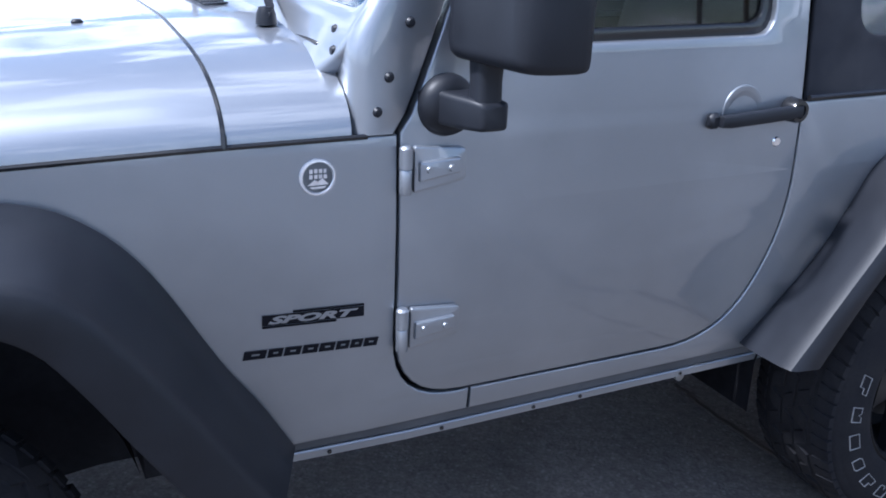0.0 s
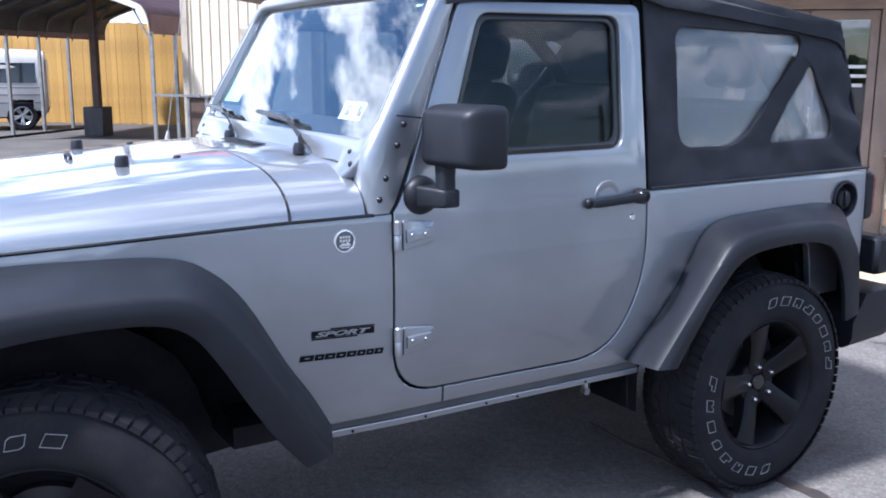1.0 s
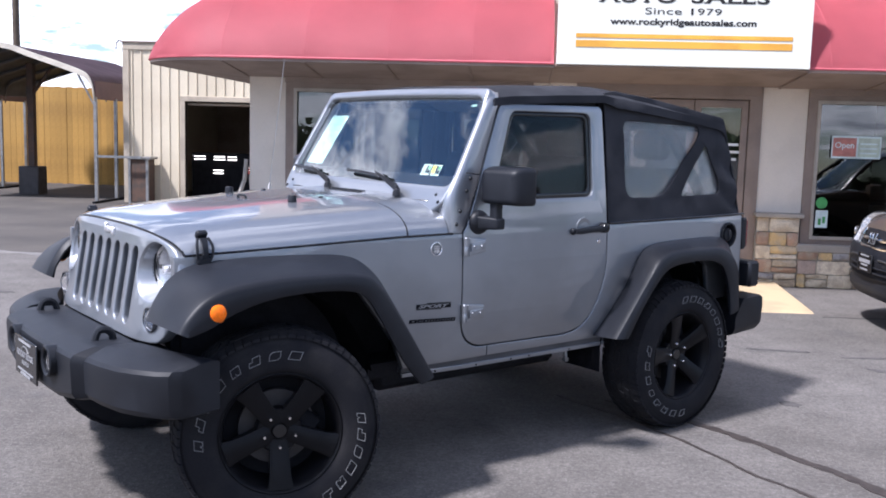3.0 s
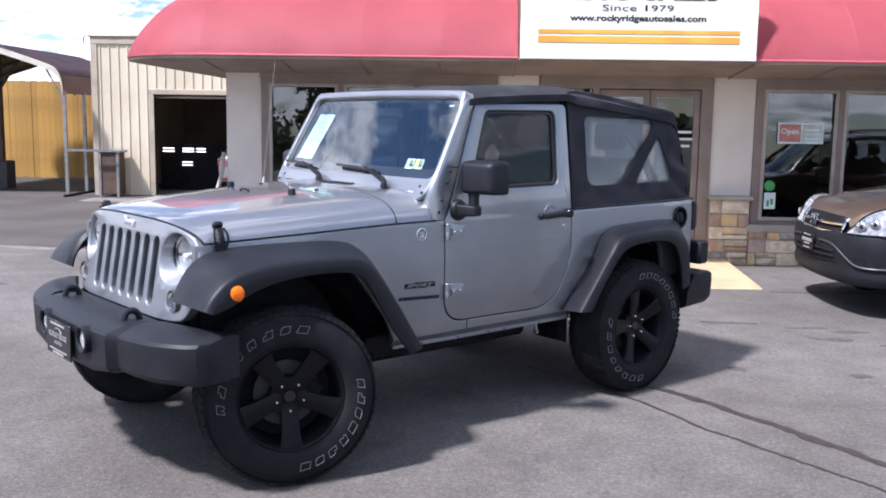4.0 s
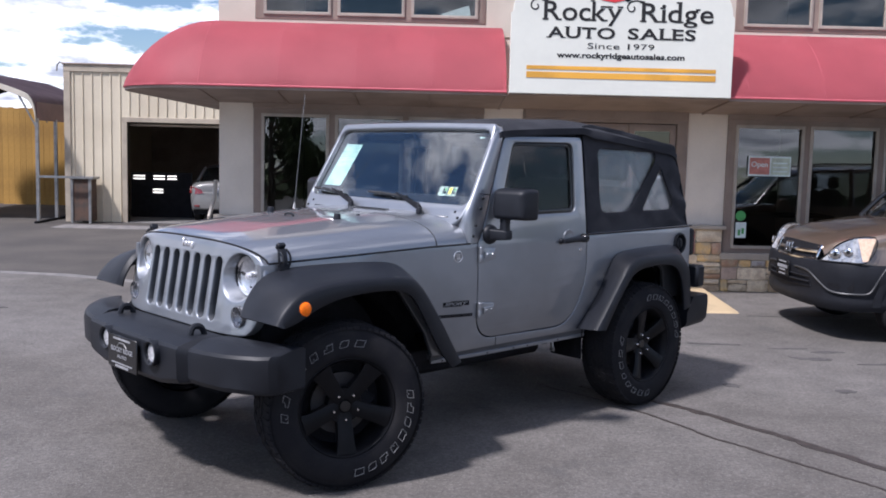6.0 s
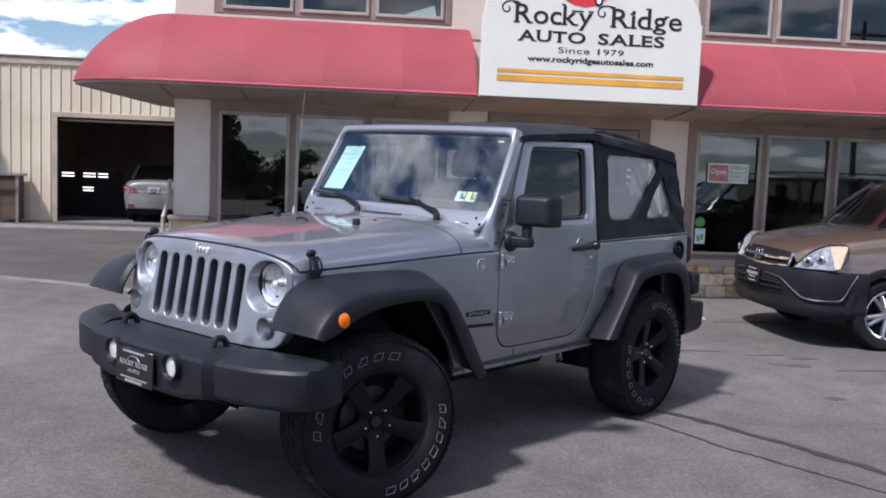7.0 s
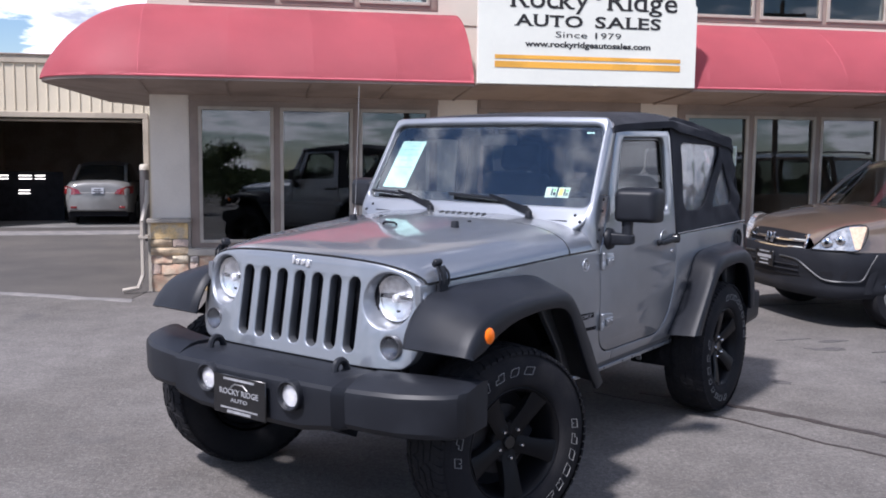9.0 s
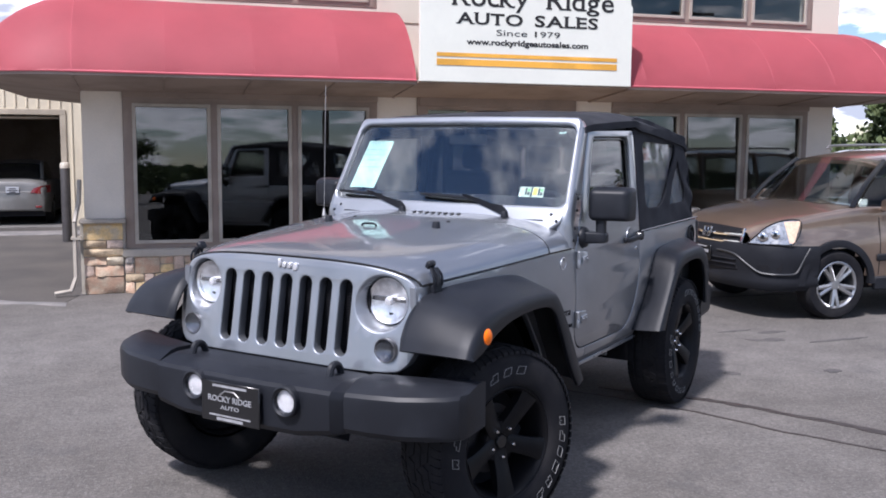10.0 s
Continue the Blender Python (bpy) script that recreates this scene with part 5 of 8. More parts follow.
    box(bm, (0.09, 0.01, 0.075), (0.10, 0.06, 0.09), 0.012)
    part("caliper", bm, DARK, w)
    return w


def copy_part(ob, at):
    """A copy of a part with its pieces, under the same thing."""
    o = ob.copy()
    scene.collection.objects.link(o)
    o.matrix_basis = at
    for c in ob.children:
        d = c.copy()
        scene.collection.objects.link(d)
        d.parent = o
    return o


def wheels():
    w = build_wheel(0)
    # the front wheels are steered to the car's right
    w.matrix_basis = pose(0.005, -0.786, 0.402, 0, 36, -18)
    copy_part(w, pose(0.005, 0.786, 0.402, 0, 10, 162))
    w = build_wheel(38)
    w.matrix_basis = pose(2.424, -0.786, 0.402, 0, -13, 0)
    copy_part(w, pose(2.424, 0.786, 0.402, 0, 80, 180))


def hood_section(x):
    w = lerp(x, (-0.36, 0.2, 0.62, 0.95), (0.634, 0.708, 0.752, 0.765)) - 0.004
    zs = lerp(x, (-0.36, 0.62, 0.95), (1.082, 1.126, 1.130))
    square = lerp(x, (-0.36, -0.15, 0.15), (3.3, 4.8, 4.6))
    zt = lerp(x, (-0.375, -0.36, -0.33, -0.25, 0.0, 0.3, 0.6, 0.9), (1.167, 1.169, 1.179, 1.193, 1.217, 1.243, 1.264, 1.275))
    top = []
    n = 36
    for k in range(n + 1):
        s = -math.cos(math.pi * k / n)
        z = zs + (zt - zs) * max(0.0, 1 - abs(s) ** square) ** 0.5
        y = w * s
        z += 0.008 * (1 / (1 + math.exp((abs(y) - lerp(x, (-0.36, 0.6), (0.30, 0.36))) / 0.03))) * lerp(x, (-0.33, 0.0), (0, 1))
        top.append((x + 0.55 * max(0.0, abs(y) - 0.33) ** 2 * lerp(x, (-0.36, 0.0), (1, 0)), y, z))
    thick = lerp(x, (-0.36, -0.30), (0.003, 0.022))
    under = [(x, y * 0.97, z - thick) for x, y, z in top]
    return top + under[::-1]


def build_front():
    bm = bmn()
    loft(bm, [hood_section(x) for x in [-0.360, -0.354, -0.345, -0.33, -0.30, -0.25] + list(np.linspace(-0.18, 0.652, 15))])
    part("hood", bm, SILVER, JEEP, "silver hood with a raised centre", sharp=50)
    bm = bmn()
    loft(bm, [hood_section(x) for x in np.linspace(0.660, 0.872, 6)])
    part("cowl", bm, SILVER, JEEP, "silver cowl panel", sharp=50)
    # black tubes in the hood's seams, drawn for the shade in the gaps
    bm = bmn()
    tube(bm, [(p[0] + 0.003, p[1], p[2] - 0.006) for p in hood_section(-0.360)[:37]], 0.0055, 6)
    part("hood_seal", bm, GLOSS_BLACK, JEEP, "black line for the dark gap under the hood edge")
    for s in (-1, 1):
        bm = bmn()
        tube(bm, [(x, s * (abs(hood_section(x)[0][1]) - 0.001), hood_section(x)[0][2] - 0.004) for x in np.linspace(-0.31, 0.90, 24)], 0.0055, 6)
        part("hood_seal", bm, GLOSS_BLACK, JEEP)
    bm = bmn()
    tube(bm, [(0.656, p[1], p[2] - 0.006) for p in hood_section(0.656)[:37]], 0.0055, 6)
    part("hood_seal", bm, GLOSS_BLACK, JEEP)
    # vent slots in the cowl
    for y in np.linspace(-0.17, 0.10, 8):
        bm = bmn()
        box(bm, (0.79, float(y), 1.283), (0.060, 0.016, 0.004), 0.0015, Euler((0, 0, radians(18))).to_matrix())
        part("cowl_vent", bm, PLASTIC, JEEP, "dark vent slot")
    # rubber stops, footman loop, washer nozzles
    for y in (-0.31, 0.325):
        bm = bmn()
        lathe(bm, [(0, 0.032), (0.016, 0.032), (0.019, 0.026), (0.021, 0.0), (0, 0.0)], 16, "z", (0.335, y, 1.247))
        part("hood_stop", bm, PLASTIC, JEEP, "black rubber stop")
    bm = bmn()
    tube(bm, [(0.25, -0.025, 1.238), (0.25, -0.025, 1.254), (0.25, -0.012, 1.260), (0.25, 0.042, 1.260), (0.25, 0.055, 1.254), (0.25, 0.055, 1.238)], 0.006, 8)
    part("tie_loop", bm, PLASTIC, JEEP, "black tie-down loop")
    for y in (-0.28, 0.28):
        bm = bmn()
        box(bm, (0.50, y, 1.264), (0.022, 0.016, 0.012), 0.004)
        part("washer_nozzle", bm, PLASTIC, JEEP)
    # hood catches on both sides
    for s in (-1, 1):
        cx, yy = -0.240, 0.652
        bm = bmn()
        box(bm, (cx, s * (yy + 0.008), 1.062), (0.058, 0.026, 0.036), 0.007)
        h = part("hood_catch", bm, PLASTIC, JEEP, "black rubber hood catch with a wire bail")
        bm = bmn()
        box(bm, (cx, s * (yy - 0.020), 1.160), (0.046, 0.026, 0.034), 0.007, Euler((radians(-30 * s), 0, 0)).to_matrix())
        part("keeper", bm, PLASTIC, h)
        bm = bmn()
        loft(bm, [[(cx - w, s * (y + 0.010), z), (cx + w, s * (y + 0.010), z), (cx + w, s * (y - 0.004), z - 0.002), (cx - w, s * (y - 0.004), z - 0.002)]
                  for z, y, w in ((1.070, yy + 0.012, 0.013), (1.095, yy + 0.016, 0.010), (1.125, yy + 0.008, 0.011), (1.150, yy - 0.008, 0.015))])
        part("strap", bm, PLASTIC, h)
        for d in (-0.031, 0.031):
            bm = bmn()
            tube(bm, smooth_path([(cx + d * 0.8, s * (yy + 0.012), 1.066), (cx + d, s * (yy + 0.018), 1.090), (cx + d, s * (yy + 0.012), 1.122), (cx + d * 0.7, s * (yy - 0.006), 1.148)], 3), 0.0055, 6)
            part("bail", bm, PLASTIC, h)
    # grille face
    half = [(0.0, 1.160), (0.20, 1.159), (0.38, 1.152), (0.48, 1.140), (0.560, 1.120), (0.608, 1.094), (0.634, 1.056), (0.646, 1.0), (0.650, 0.92), (0.645, 0.86), (0.632, 0.80), (0.60, 0.755), (0.54, 0.736), (0.3, 0.732), (0.0, 0.732)]
    outer = smooth_path(half, 3)
    outer = outer + [(-y, z) for y, z in outer[-2:0:-1]]
    loops = [outer]
    for k in range(-3, 4):
        y, hw = k * 0.105, 0.032
        loops.append([(y + hw * math.cos(a), (1.056 if math.sin(a) > 0 else 0.812) + hw * math.sin(a)) for a in [math.tau * (i + 0.5) / 20 for i in range(20)]])
    for s in (-1, 1):
        loops.append(circle(s * 0.484, 1.005, 0.113, 44))
        loops.append(circle(s * 0.525, 0.825, 0.046, 24))
    gx = lambda y, z: -0.372 - (1.12 - z) * 0.17 + 0.55 * max(0, abs(y) - 0.33) ** 2 + 0.10 * max(0, z - 1.13)
    bm = plate(loops, 0.05, 0.006, 2)
    cut(bm, 0, np.linspace(-0.58, 0.58, 21))
    cut(bm, 1, (0.78, 0.86, 0.94, 1.02, 1.09, 1.12))
    bend(bm, lambda u, v, w: (gx(u, v) + 0.025 - w, u, v))
    part("grille", bm, SILVER, JEEP, "silver seven-slot grille", sharp=40)
    bm = bmn()
    span(bm, (-0.33, -0.40, 0.76), (-0.30, 0.40, 1.09))
    rad = part("radiator", bm, DARK, JEEP)
    for z in np.linspace(0.79, 1.07, 24):
        bm = bmn()
        span(bm, (-0.336, -0.39, float(z)), (-0.331, 0.39, float(z) + 0.004))
        part("fin", bm, DARK, rad)
    # the maker's mark: pale raised blocks
    for y, h, w in ((0.040, 0.040, 0.016), (0.016, 0.026, 0.022), (-0.014, 0.026, 0.022), (-0.045, 0.034, 0.024)):
        bm = bmn()
        box(bm, (gx(0, 1.126) - 0.002, y, 1.126 + (h - 0.026) / 2 * (1 if y > 0 else -1)), (0.018, w, h), 0.004)
        part("mark_block", bm, REFLECTOR, JEEP, "pale raised mark")
    # lamps
    for s in (-1, 1):
        c = Vector((-0.322, s * 0.486, 1.010))
        bm = bmn()
        turn = [math.tau * i / 44 for i in range(44)]
        rims = [[(gx(s * 0.484 + r * math.cos(a), 1.005 + r * math.sin(a)) + d, s * 0.484 + r * math.cos(a), 1.005 + r * math.sin(a)) for a in turn] for r, d in ((0.117, 0.014), (0.113, 0.006), (0.109, 0.010))]
        rims += [[(c.x + d, c.y + r * math.cos(a), c.z + r * math.sin(a)) for a in turn] for r, d in ((0.102, 0.004), (0.097, 0.012), (0.096, 0.05))]
        loft(bm, rims, True, False)
        h = part("headlamp", bm, SILVER, JEEP, "round clear headlamp")
        bm = bmn()
        lathe(bm, [(0.0, 0.020), (0.03, 0.018), (0.06, 0.012), (0.08, 0.005), (0.095, -0.004)], 64, "x", c)
        for v in bm.verts:
            # pressed flutes, finer below the middle band
            r, a = math.hypot(v.co.y - c.y, v.co.z - c.z), math.atan2(v.co.z - c.z, v.co.y - c.y)
            v.co.x += 0.10 * r * (0.05 * math.cos(a * 16) + 0.035 * math.cos(r * 160)) if r < 0.094 else 0
        part("reflector", bm, LAMP_MIRROR, h)
        bm = bmn()
        tube(bm, [(c.x + 0.008, c.y + 0.0945 * math.cos(a), c.z + 0.0945 * math.sin(a)) for a in turn], 0.0055, 6, True)
        part("gasket", bm, GLOSS_BLACK, h, "black ring round the lens")
        bm = bmn()
        lathe(bm, [(0.0, -0.030), (0.04, -0.026), (0.07, -0.015), (0.091, 0.010), (0.091, 0.014), (0.068, -0.005), (0.04, -0.022), (0.0, -0.026)], 36, "x", c)
        part("lens", bm, LAMP_GLASS, h).visible_shadow = False
        bm = bmn()
        lathe(bm, [(0.0, -0.010), (0.014, -0.008), (0.018, 0.0), (0.018, 0.02)], 16, "x", c)
        part("bulb_shield", bm, REFLECTOR, h)
        bm = bmn()
        box(bm, c + Vector((0.008, 0, 0.006)), (0.006, 0.168, 0.020), 0.003)
        part("lens_band", bm, ALLOY_DIM, h, "dull band across the lamp")
        c = Vector((-0.412, s * 0.525, 0.825))
        bm = bmn()
        lathe(bm, [(0.0, -0.016), (0.02, -0.014), (0.036, -0.006), (0.043, 0.004), (0.043, 0.012), (0.0, -0.008)], 24, "x", c)
        lamp = part("park_lamp", bm, LAMP_GLASS, JEEP, "round clear parking lamp")
        bm = bmn()
        lathe(bm, [(0.0, 0.03), (0.02, 0.024), (0.044, 0.006), (0.046, 0.0), (0.050, 0.0), (0.05, 0.04)], 24, "x", c)
        part("reflector", bm, ALLOY_DIM, lamp)
    # dark box that closes the engine bay
    bm = bmn()
    span(bm, (-0.275, -0.52, 0.62), (0.94, 0.52, 1.07))
    part("engine_bay", bm, DARK, JEEP)


def arch(B, P, Q, sgn, name, steps=4):
    """A moulded flare: B its seam on the skin (x, z, half width), P the outer crease, Q the lower lip (x, z)."""
    B, P, Q = smooth_path(B, steps), smooth_path(P, steps), smooth_path(Q, steps)
    rings = []
    for (bx, bz, by), p, q in zip(B, P, Q):
        b, p, q = Vector((bx, bz)), Vector(p), Vector(q)
        d = (p - q).normalized()
        sec = [(b - d * 0.02, by - 0.03), (b, by - 0.01), (b + d * 0.004, by + 0.006), (b.lerp(p, 0.45) + d * 0.006, by + (0.915 - by) * 0.45), (b.lerp(p, 0.85) + d * 0.004, by + (0.915 - by) * 0.85), (p.lerp(b, 0.04), 0.914),
               (p - d * 0.004, 0.925), (p - d * 0.016, 0.932), (q + d * 0.008, 0.938), (q, 0.934), (q + d * 0.002, 0.918), (q + d * 0.03, 0.900), (p - d * 0.02, 0.87), (b - d * 0.03, by - 0.03)]
        rings.append([(c.x, sgn * y, c.y) for c, y in sec])
    bm = bmn()
    loft(bm, rings)
    return part(name, bm, PLASTIC, JEEP, "moulded black plastic flare", sharp=42)


def build_flares():
    fB = [(-0.46, 0.848, 0.645), (-0.43, 0.92, 0.642), (-0.37, 1.0, 0.645), (-0.28, 1.045, 0.65), (-0.1, 1.06, 0.66), (0.14, 1.064, 0.70), (0.335, 1.055, 0.73), (0.438, 1.01, 0.738), (0.525, 0.92, 0.745), (0.63, 0.743, 0.748), (0.70, 0.64, 0.748), (0.762, 0.535, 0.742)]
    fP = [(-0.455, 0.848), (-0.42, 0.90), (-0.355, 0.957), (-0.26, 0.993), (-0.1, 1.012), (0.13, 1.016), (0.315, 1.003), (0.395, 0.955), (0.465, 0.872), (0.55, 0.750), (0.62, 0.642), (0.69, 0.535)]
    fQ = [(-0.42, 0.832), (-0.39, 0.840), (-0.33, 0.860), (-0.24, 0.903), (-0.1, 0.940), (0.09, 0.953), (0.25, 0.943), (0.33, 0.905), (0.392, 0.825), (0.46, 0.715), (0.53, 0.61), (0.61, 0.515)]
    rB = [(1.86, 0.552, 0.757), (1.96, 0.66, 0.766), (2.05, 0.76, 0.769), (2.12, 0.87, 0.77), (2.185, 0.965, 0.77), (2.28, 1.005, 0.77), (2.45, 1.017, 0.77), (2.65, 1.023, 0.77), (2.82, 1.022, 0.77), (2.92, 0.995, 0.77), (2.985, 0.92, 0.77), (3.01, 0.80, 0.77), (3.02, 0.66, 0.762)]
    rP = [(1.84, 0.565), (1.93, 0.675), (2.02, 0.785), (2.10, 0.88), (2.17, 0.95), (2.26, 0.985), (2.40, 0.995), (2.55, 0.995), (2.68, 0.988), (2.78, 0.945), (2.845, 0.87), (2.87, 0.76), (2.885, 0.62)]
    rQ = [(1.925, 0.56), (1.985, 0.645), (2.055, 0.74), (2.13, 0.825), (2.195, 0.882), (2.28, 0.912), (2.42, 0.924), (2.53, 0.924), (2.62, 0.912), (2.69, 0.88), (2.745, 0.80), (2.775, 0.70), (2.79, 0.60)]
    for s in (-1, 1):
        arch(fB, fP, fQ, s, "front_flare")
        arch(rB, rP, rQ, s, "rear_flare")
        # amber side lamp let into the front flare
        bm = bmn()
        lathe(bm, [(0.0, -0.020), (0.018, -0.018), (0.031, -0.011), (0.038, -0.002), (0.038, 0.012), (0.0, 0.012)], 24, "y", (0, 0, 0))
        bm.transform(pose(-0.313, s * 0.926, 0.908, 0, 0, (-10 if s < 0 else 190)))
        part("side_lamp", bm, AMBER, JEEP, "amber side lamp")
        # wheel-well liners
        for x0, a0, a1, xa, xb in ((0.0, 14, 132, -0.31, 0.74), (2.424, -8, 188, 1.95, 2.95)):
            bm, rings = bmn(), []
            for k in range(15):
                a = radians(a0 + (a1 - a0) * k / 14)
                rings.append([(x0 + 0.50 * math.cos(a), s * yy, 0.42 + 0.53 * math.sin(a)) for yy in (0.50, 0.745)])
            loft(bm, rings, False, False)
            bmesh.ops.solidify(bm, geom=list(bm.faces), thickness=0.006)
            part("wheel_liner", bm, DARK, JEEP, "black wheel-well liner")
            bm = bmn()
            span(bm, (xa, s * 0.50, 0.56 if x0 else 0.43), (xb, s * 0.48, 0.96))
            part("well_wall", bm, DARK, JEEP)


def bumper_ring(y, xf, xb, zt, zf, zb, r=0.018):
    pts = [(xb, zt - 0.004), (xf + 0.12, zt), (xf + 0.08, zt - 0.006), (xf + 0.015, zf + 0.022), (xf + 0.003, zf + 0.008), (xf, zf - 0.012), (xf + 0.004, zb + 0.03), (xf + 0.018, zb + 0.008), (xf + 0.045, zb), (xb, zb + 0.01)]
    return [(x, y, z) for x, z in pts]


def build_bumpers():
    bm = bmn()
    ys = [-0.50, -0.488, -0.47, -0.46, -0.3, -0.15, 0, 0.15, 0.3, 0.46, 0.47, 0.488, 0.50]
    rings = []
    for y in ys:
        k = min(1.0, (0.50 - abs(y)) / 0.04)
        rings.append(bumper_ring(y, -0.640 - 0.045 * k - 0.02 * (1 - (y / 0.5) ** 2), -0.44, 0.722 + 0.012 * k, 0.675 + 0.012 * k, 0.535 - 0.03 * k * (1 if abs(y) < 0.33 else 0.2)))
    loft(bm, rings)
    part("front_bumper", bm, PLASTIC, JEEP, "textured black plastic bumper centre", sharp=22)
    for s in (-1, 1):
        bm, rings = bmn(), []
        for y, xf, xb, zt, zf, zb in ((0.498, -0.650, -0.44, 0.740, 0.680, 0.535), (0.60, -0.638, -0.42, 0.742, 0.682, 0.532), (0.72, -0.612, -0.39, 0.742, 0.684, 0.53),
                                      (0.80, -0.575, -0.36, 0.743, 0.686, 0.53), (0.875, -0.53, -0.33, 0.742, 0.688, 0.532), (0.912, -0.49, -0.31, 0.738, 0.69, 0.536), (0.924, -0.45, -0.30, 0.737, 0.69, 0.545)):
            rings.append(bumper_ring(s * y, xf, xb, zt, zf, zb))
        loft(bm, rings)
        part("bumper_end", bm, PLASTIC, JEEP, "black plastic bumper end", sharp=22)
        # hooks on top
        bm = bmn()
        tube(bm, smooth_path([(-0.49, s * 0.37, 0.70), (-0.497, s * 0.37, 0.750), (-0.520, s * 0.37, 0.772), (-0.552, s * 0.37, 0.768), (-0.568, s * 0.37, 0.725)], 3), 0.015, 8)
        part("tow_hook", bm, PLASTIC, JEEP, "black tow hook")
        # fog lamps in deep cups
        c = Vector((-0.708, s * 0.240 - 0.026, 0.650))
        bm = bmn()
        lathe(bm, [(0.062, 0.03), (0.062, -0.012), (0.056, -0.016), (0.048, -0.01), (0.045, 0.035)], 28, "x", c)
        f = part("fog_lamp", bm, PLASTIC, JEEP, "round fog lamp in a black cup")
        bm = bmn()
        lathe(bm, [(0.0, -0.007), (0.025, -0.005), (0.044, 0.002), (0.044, 0.005), (0.0, -0.003)], 24, "x", c)
        part("lens", bm, LAMP_GLASS, f).visible_shadow = False
        bm = bmn()
        lathe(bm, [(0.0, 0.003), (0.02, 0.004), (0.036, 0.006), (0.045, 0.007)], 24, "x", c)
        part("reflector", bm, REFLECTOR, f)
    # skid plate below and the step behind the grille
    bm = bmn()
    loft(bm, [[(-0.62, -0.30, 0.53), (-0.62, 0.30, 0.53), (-0.40, 0.34, 0.42), (-0.40, -0.34, 0.42)], [(-0.60, -0.30, 0.56), (-0.60, 0.30, 0.56), (-0.38, 0.34, 0.46), (-0.38, -0.34, 0.46)]])
    part("air_dam", bm, PLASTIC, JEEP)
    bm = bmn()
    span(bm, (-0.50, -0.56, 0.66), (-0.33, 0.56, 0.705))
    part("bumper_apron", bm, DARK, JEEP)
    # dealer plate
    py, pz, px = 0.008, 0.603, -0.722
    bm = bmn()
    box(bm, (px, py, pz), (0.008, 0.31, 0.165), 0.003)
    pl = part("front_plate", bm, GLOSS_BLACK, JEEP, "black dealer plate with white lettering")

    def words(t, w, h, y, z, m=PLATE_PRINT):
        b = lettering(t, w, h, 0.002)
        bend(b, lambda u, v, q: (px - 0.0045 - q, py + y - u, pz + z + v))
        part("lettering", b, m, pl, smooth=False)

    words("ROCKY RIDGE", 0.23, 0.024, 0.115, 0.002)
    words("AUTO", 0.10, 0.016, 0.05, -0.028)
    for y0, y1, z, h in ((-0.09, 0.09, 0.062, 0.009), (-0.11, 0.11, -0.058, 0.006), (-0.07, 0.07, -0.075, 0.011)):
        bm = bmn()
        span(bm, (px - 0.0065, py + y0, pz + z), (px - 0.0042, py + y1, pz + z + h))
        part("print_bar", bm, PLATE_PRINT, pl, smooth=False)
    bm = bmn()
    tube(bm, [(px - 0.005, py + 0.05, pz + 0.03), (px - 0.005, py + 0.025, pz + 0.048), (px - 0.005, py - 0.025, pz + 0.048), (px - 0.005, py - 0.05, pz + 0.03)], 0.003, 6)
    part("print_mark", bm, STEEL, pl)
    # rear bumper with its end caps, plate bracket and tail lamp
    bm = bmn()
    rings = []
    for y, k in ((-0.86, 0.05), (-0.85, 0.02), (-0.82, 0.0), (-0.5, -0.01), (0.5, -0.01), (0.82, 0), (0.85, 0.02), (0.86, 0.05)):
        rings.append([(3.02, y, 0.66), (3.22 - k, y, 0.665), (3.245 - k, y, 0.65), (3.25 - k, y, 0.60), (3.24 - k, y, 0.50), (3.20 - k, y, 0.455 + k), (2.95, y, 0.44 + k), (2.95, y, 0.55)])
    loft(bm, rings)
    part("rear_bumper", bm, PLASTIC, JEEP, "black plastic rear bumper", sharp=45)
    bm = bmn()
    box(bm, (3.20, -0.72, 0.785), (0.10, 0.17, 0.155), 0.015)
    part("plate_bracket", bm, PLASTIC, JEEP, "black licence plate bracket")
    for s in (-1, 1):
        bm = bmn()
        box(bm, (3.115, s * 0.715, 1.03), (0.06, 0.11, 0.19), 0.012)
        t = part("tail_lamp", bm, PLASTIC, JEEP, "square tail lamp in a black housing")
        bm = bmn()
        box(bm, (3.135, s * 0.718, 1.03), (0.05, 0.10, 0.17), 0.012)
        part("lens", bm, RED_LENS, t, "red lens")


def door_edge(o):
    """The door's lower outline from its front edge round to its rear edge, o metres outside it."""
    pts = rounded([(0.962 - o, 1.128), (0.962 - o, 0.593 - o), (1.775 + o * 0.5, 0.587 - o), (1.915 + o, 0.838 - o * 0.4), (1.915 + o, 1.128)], [0, 0.15, 0.16, 0.14, 0], 8)
    return pts


DOOR = door_edge(0.0)


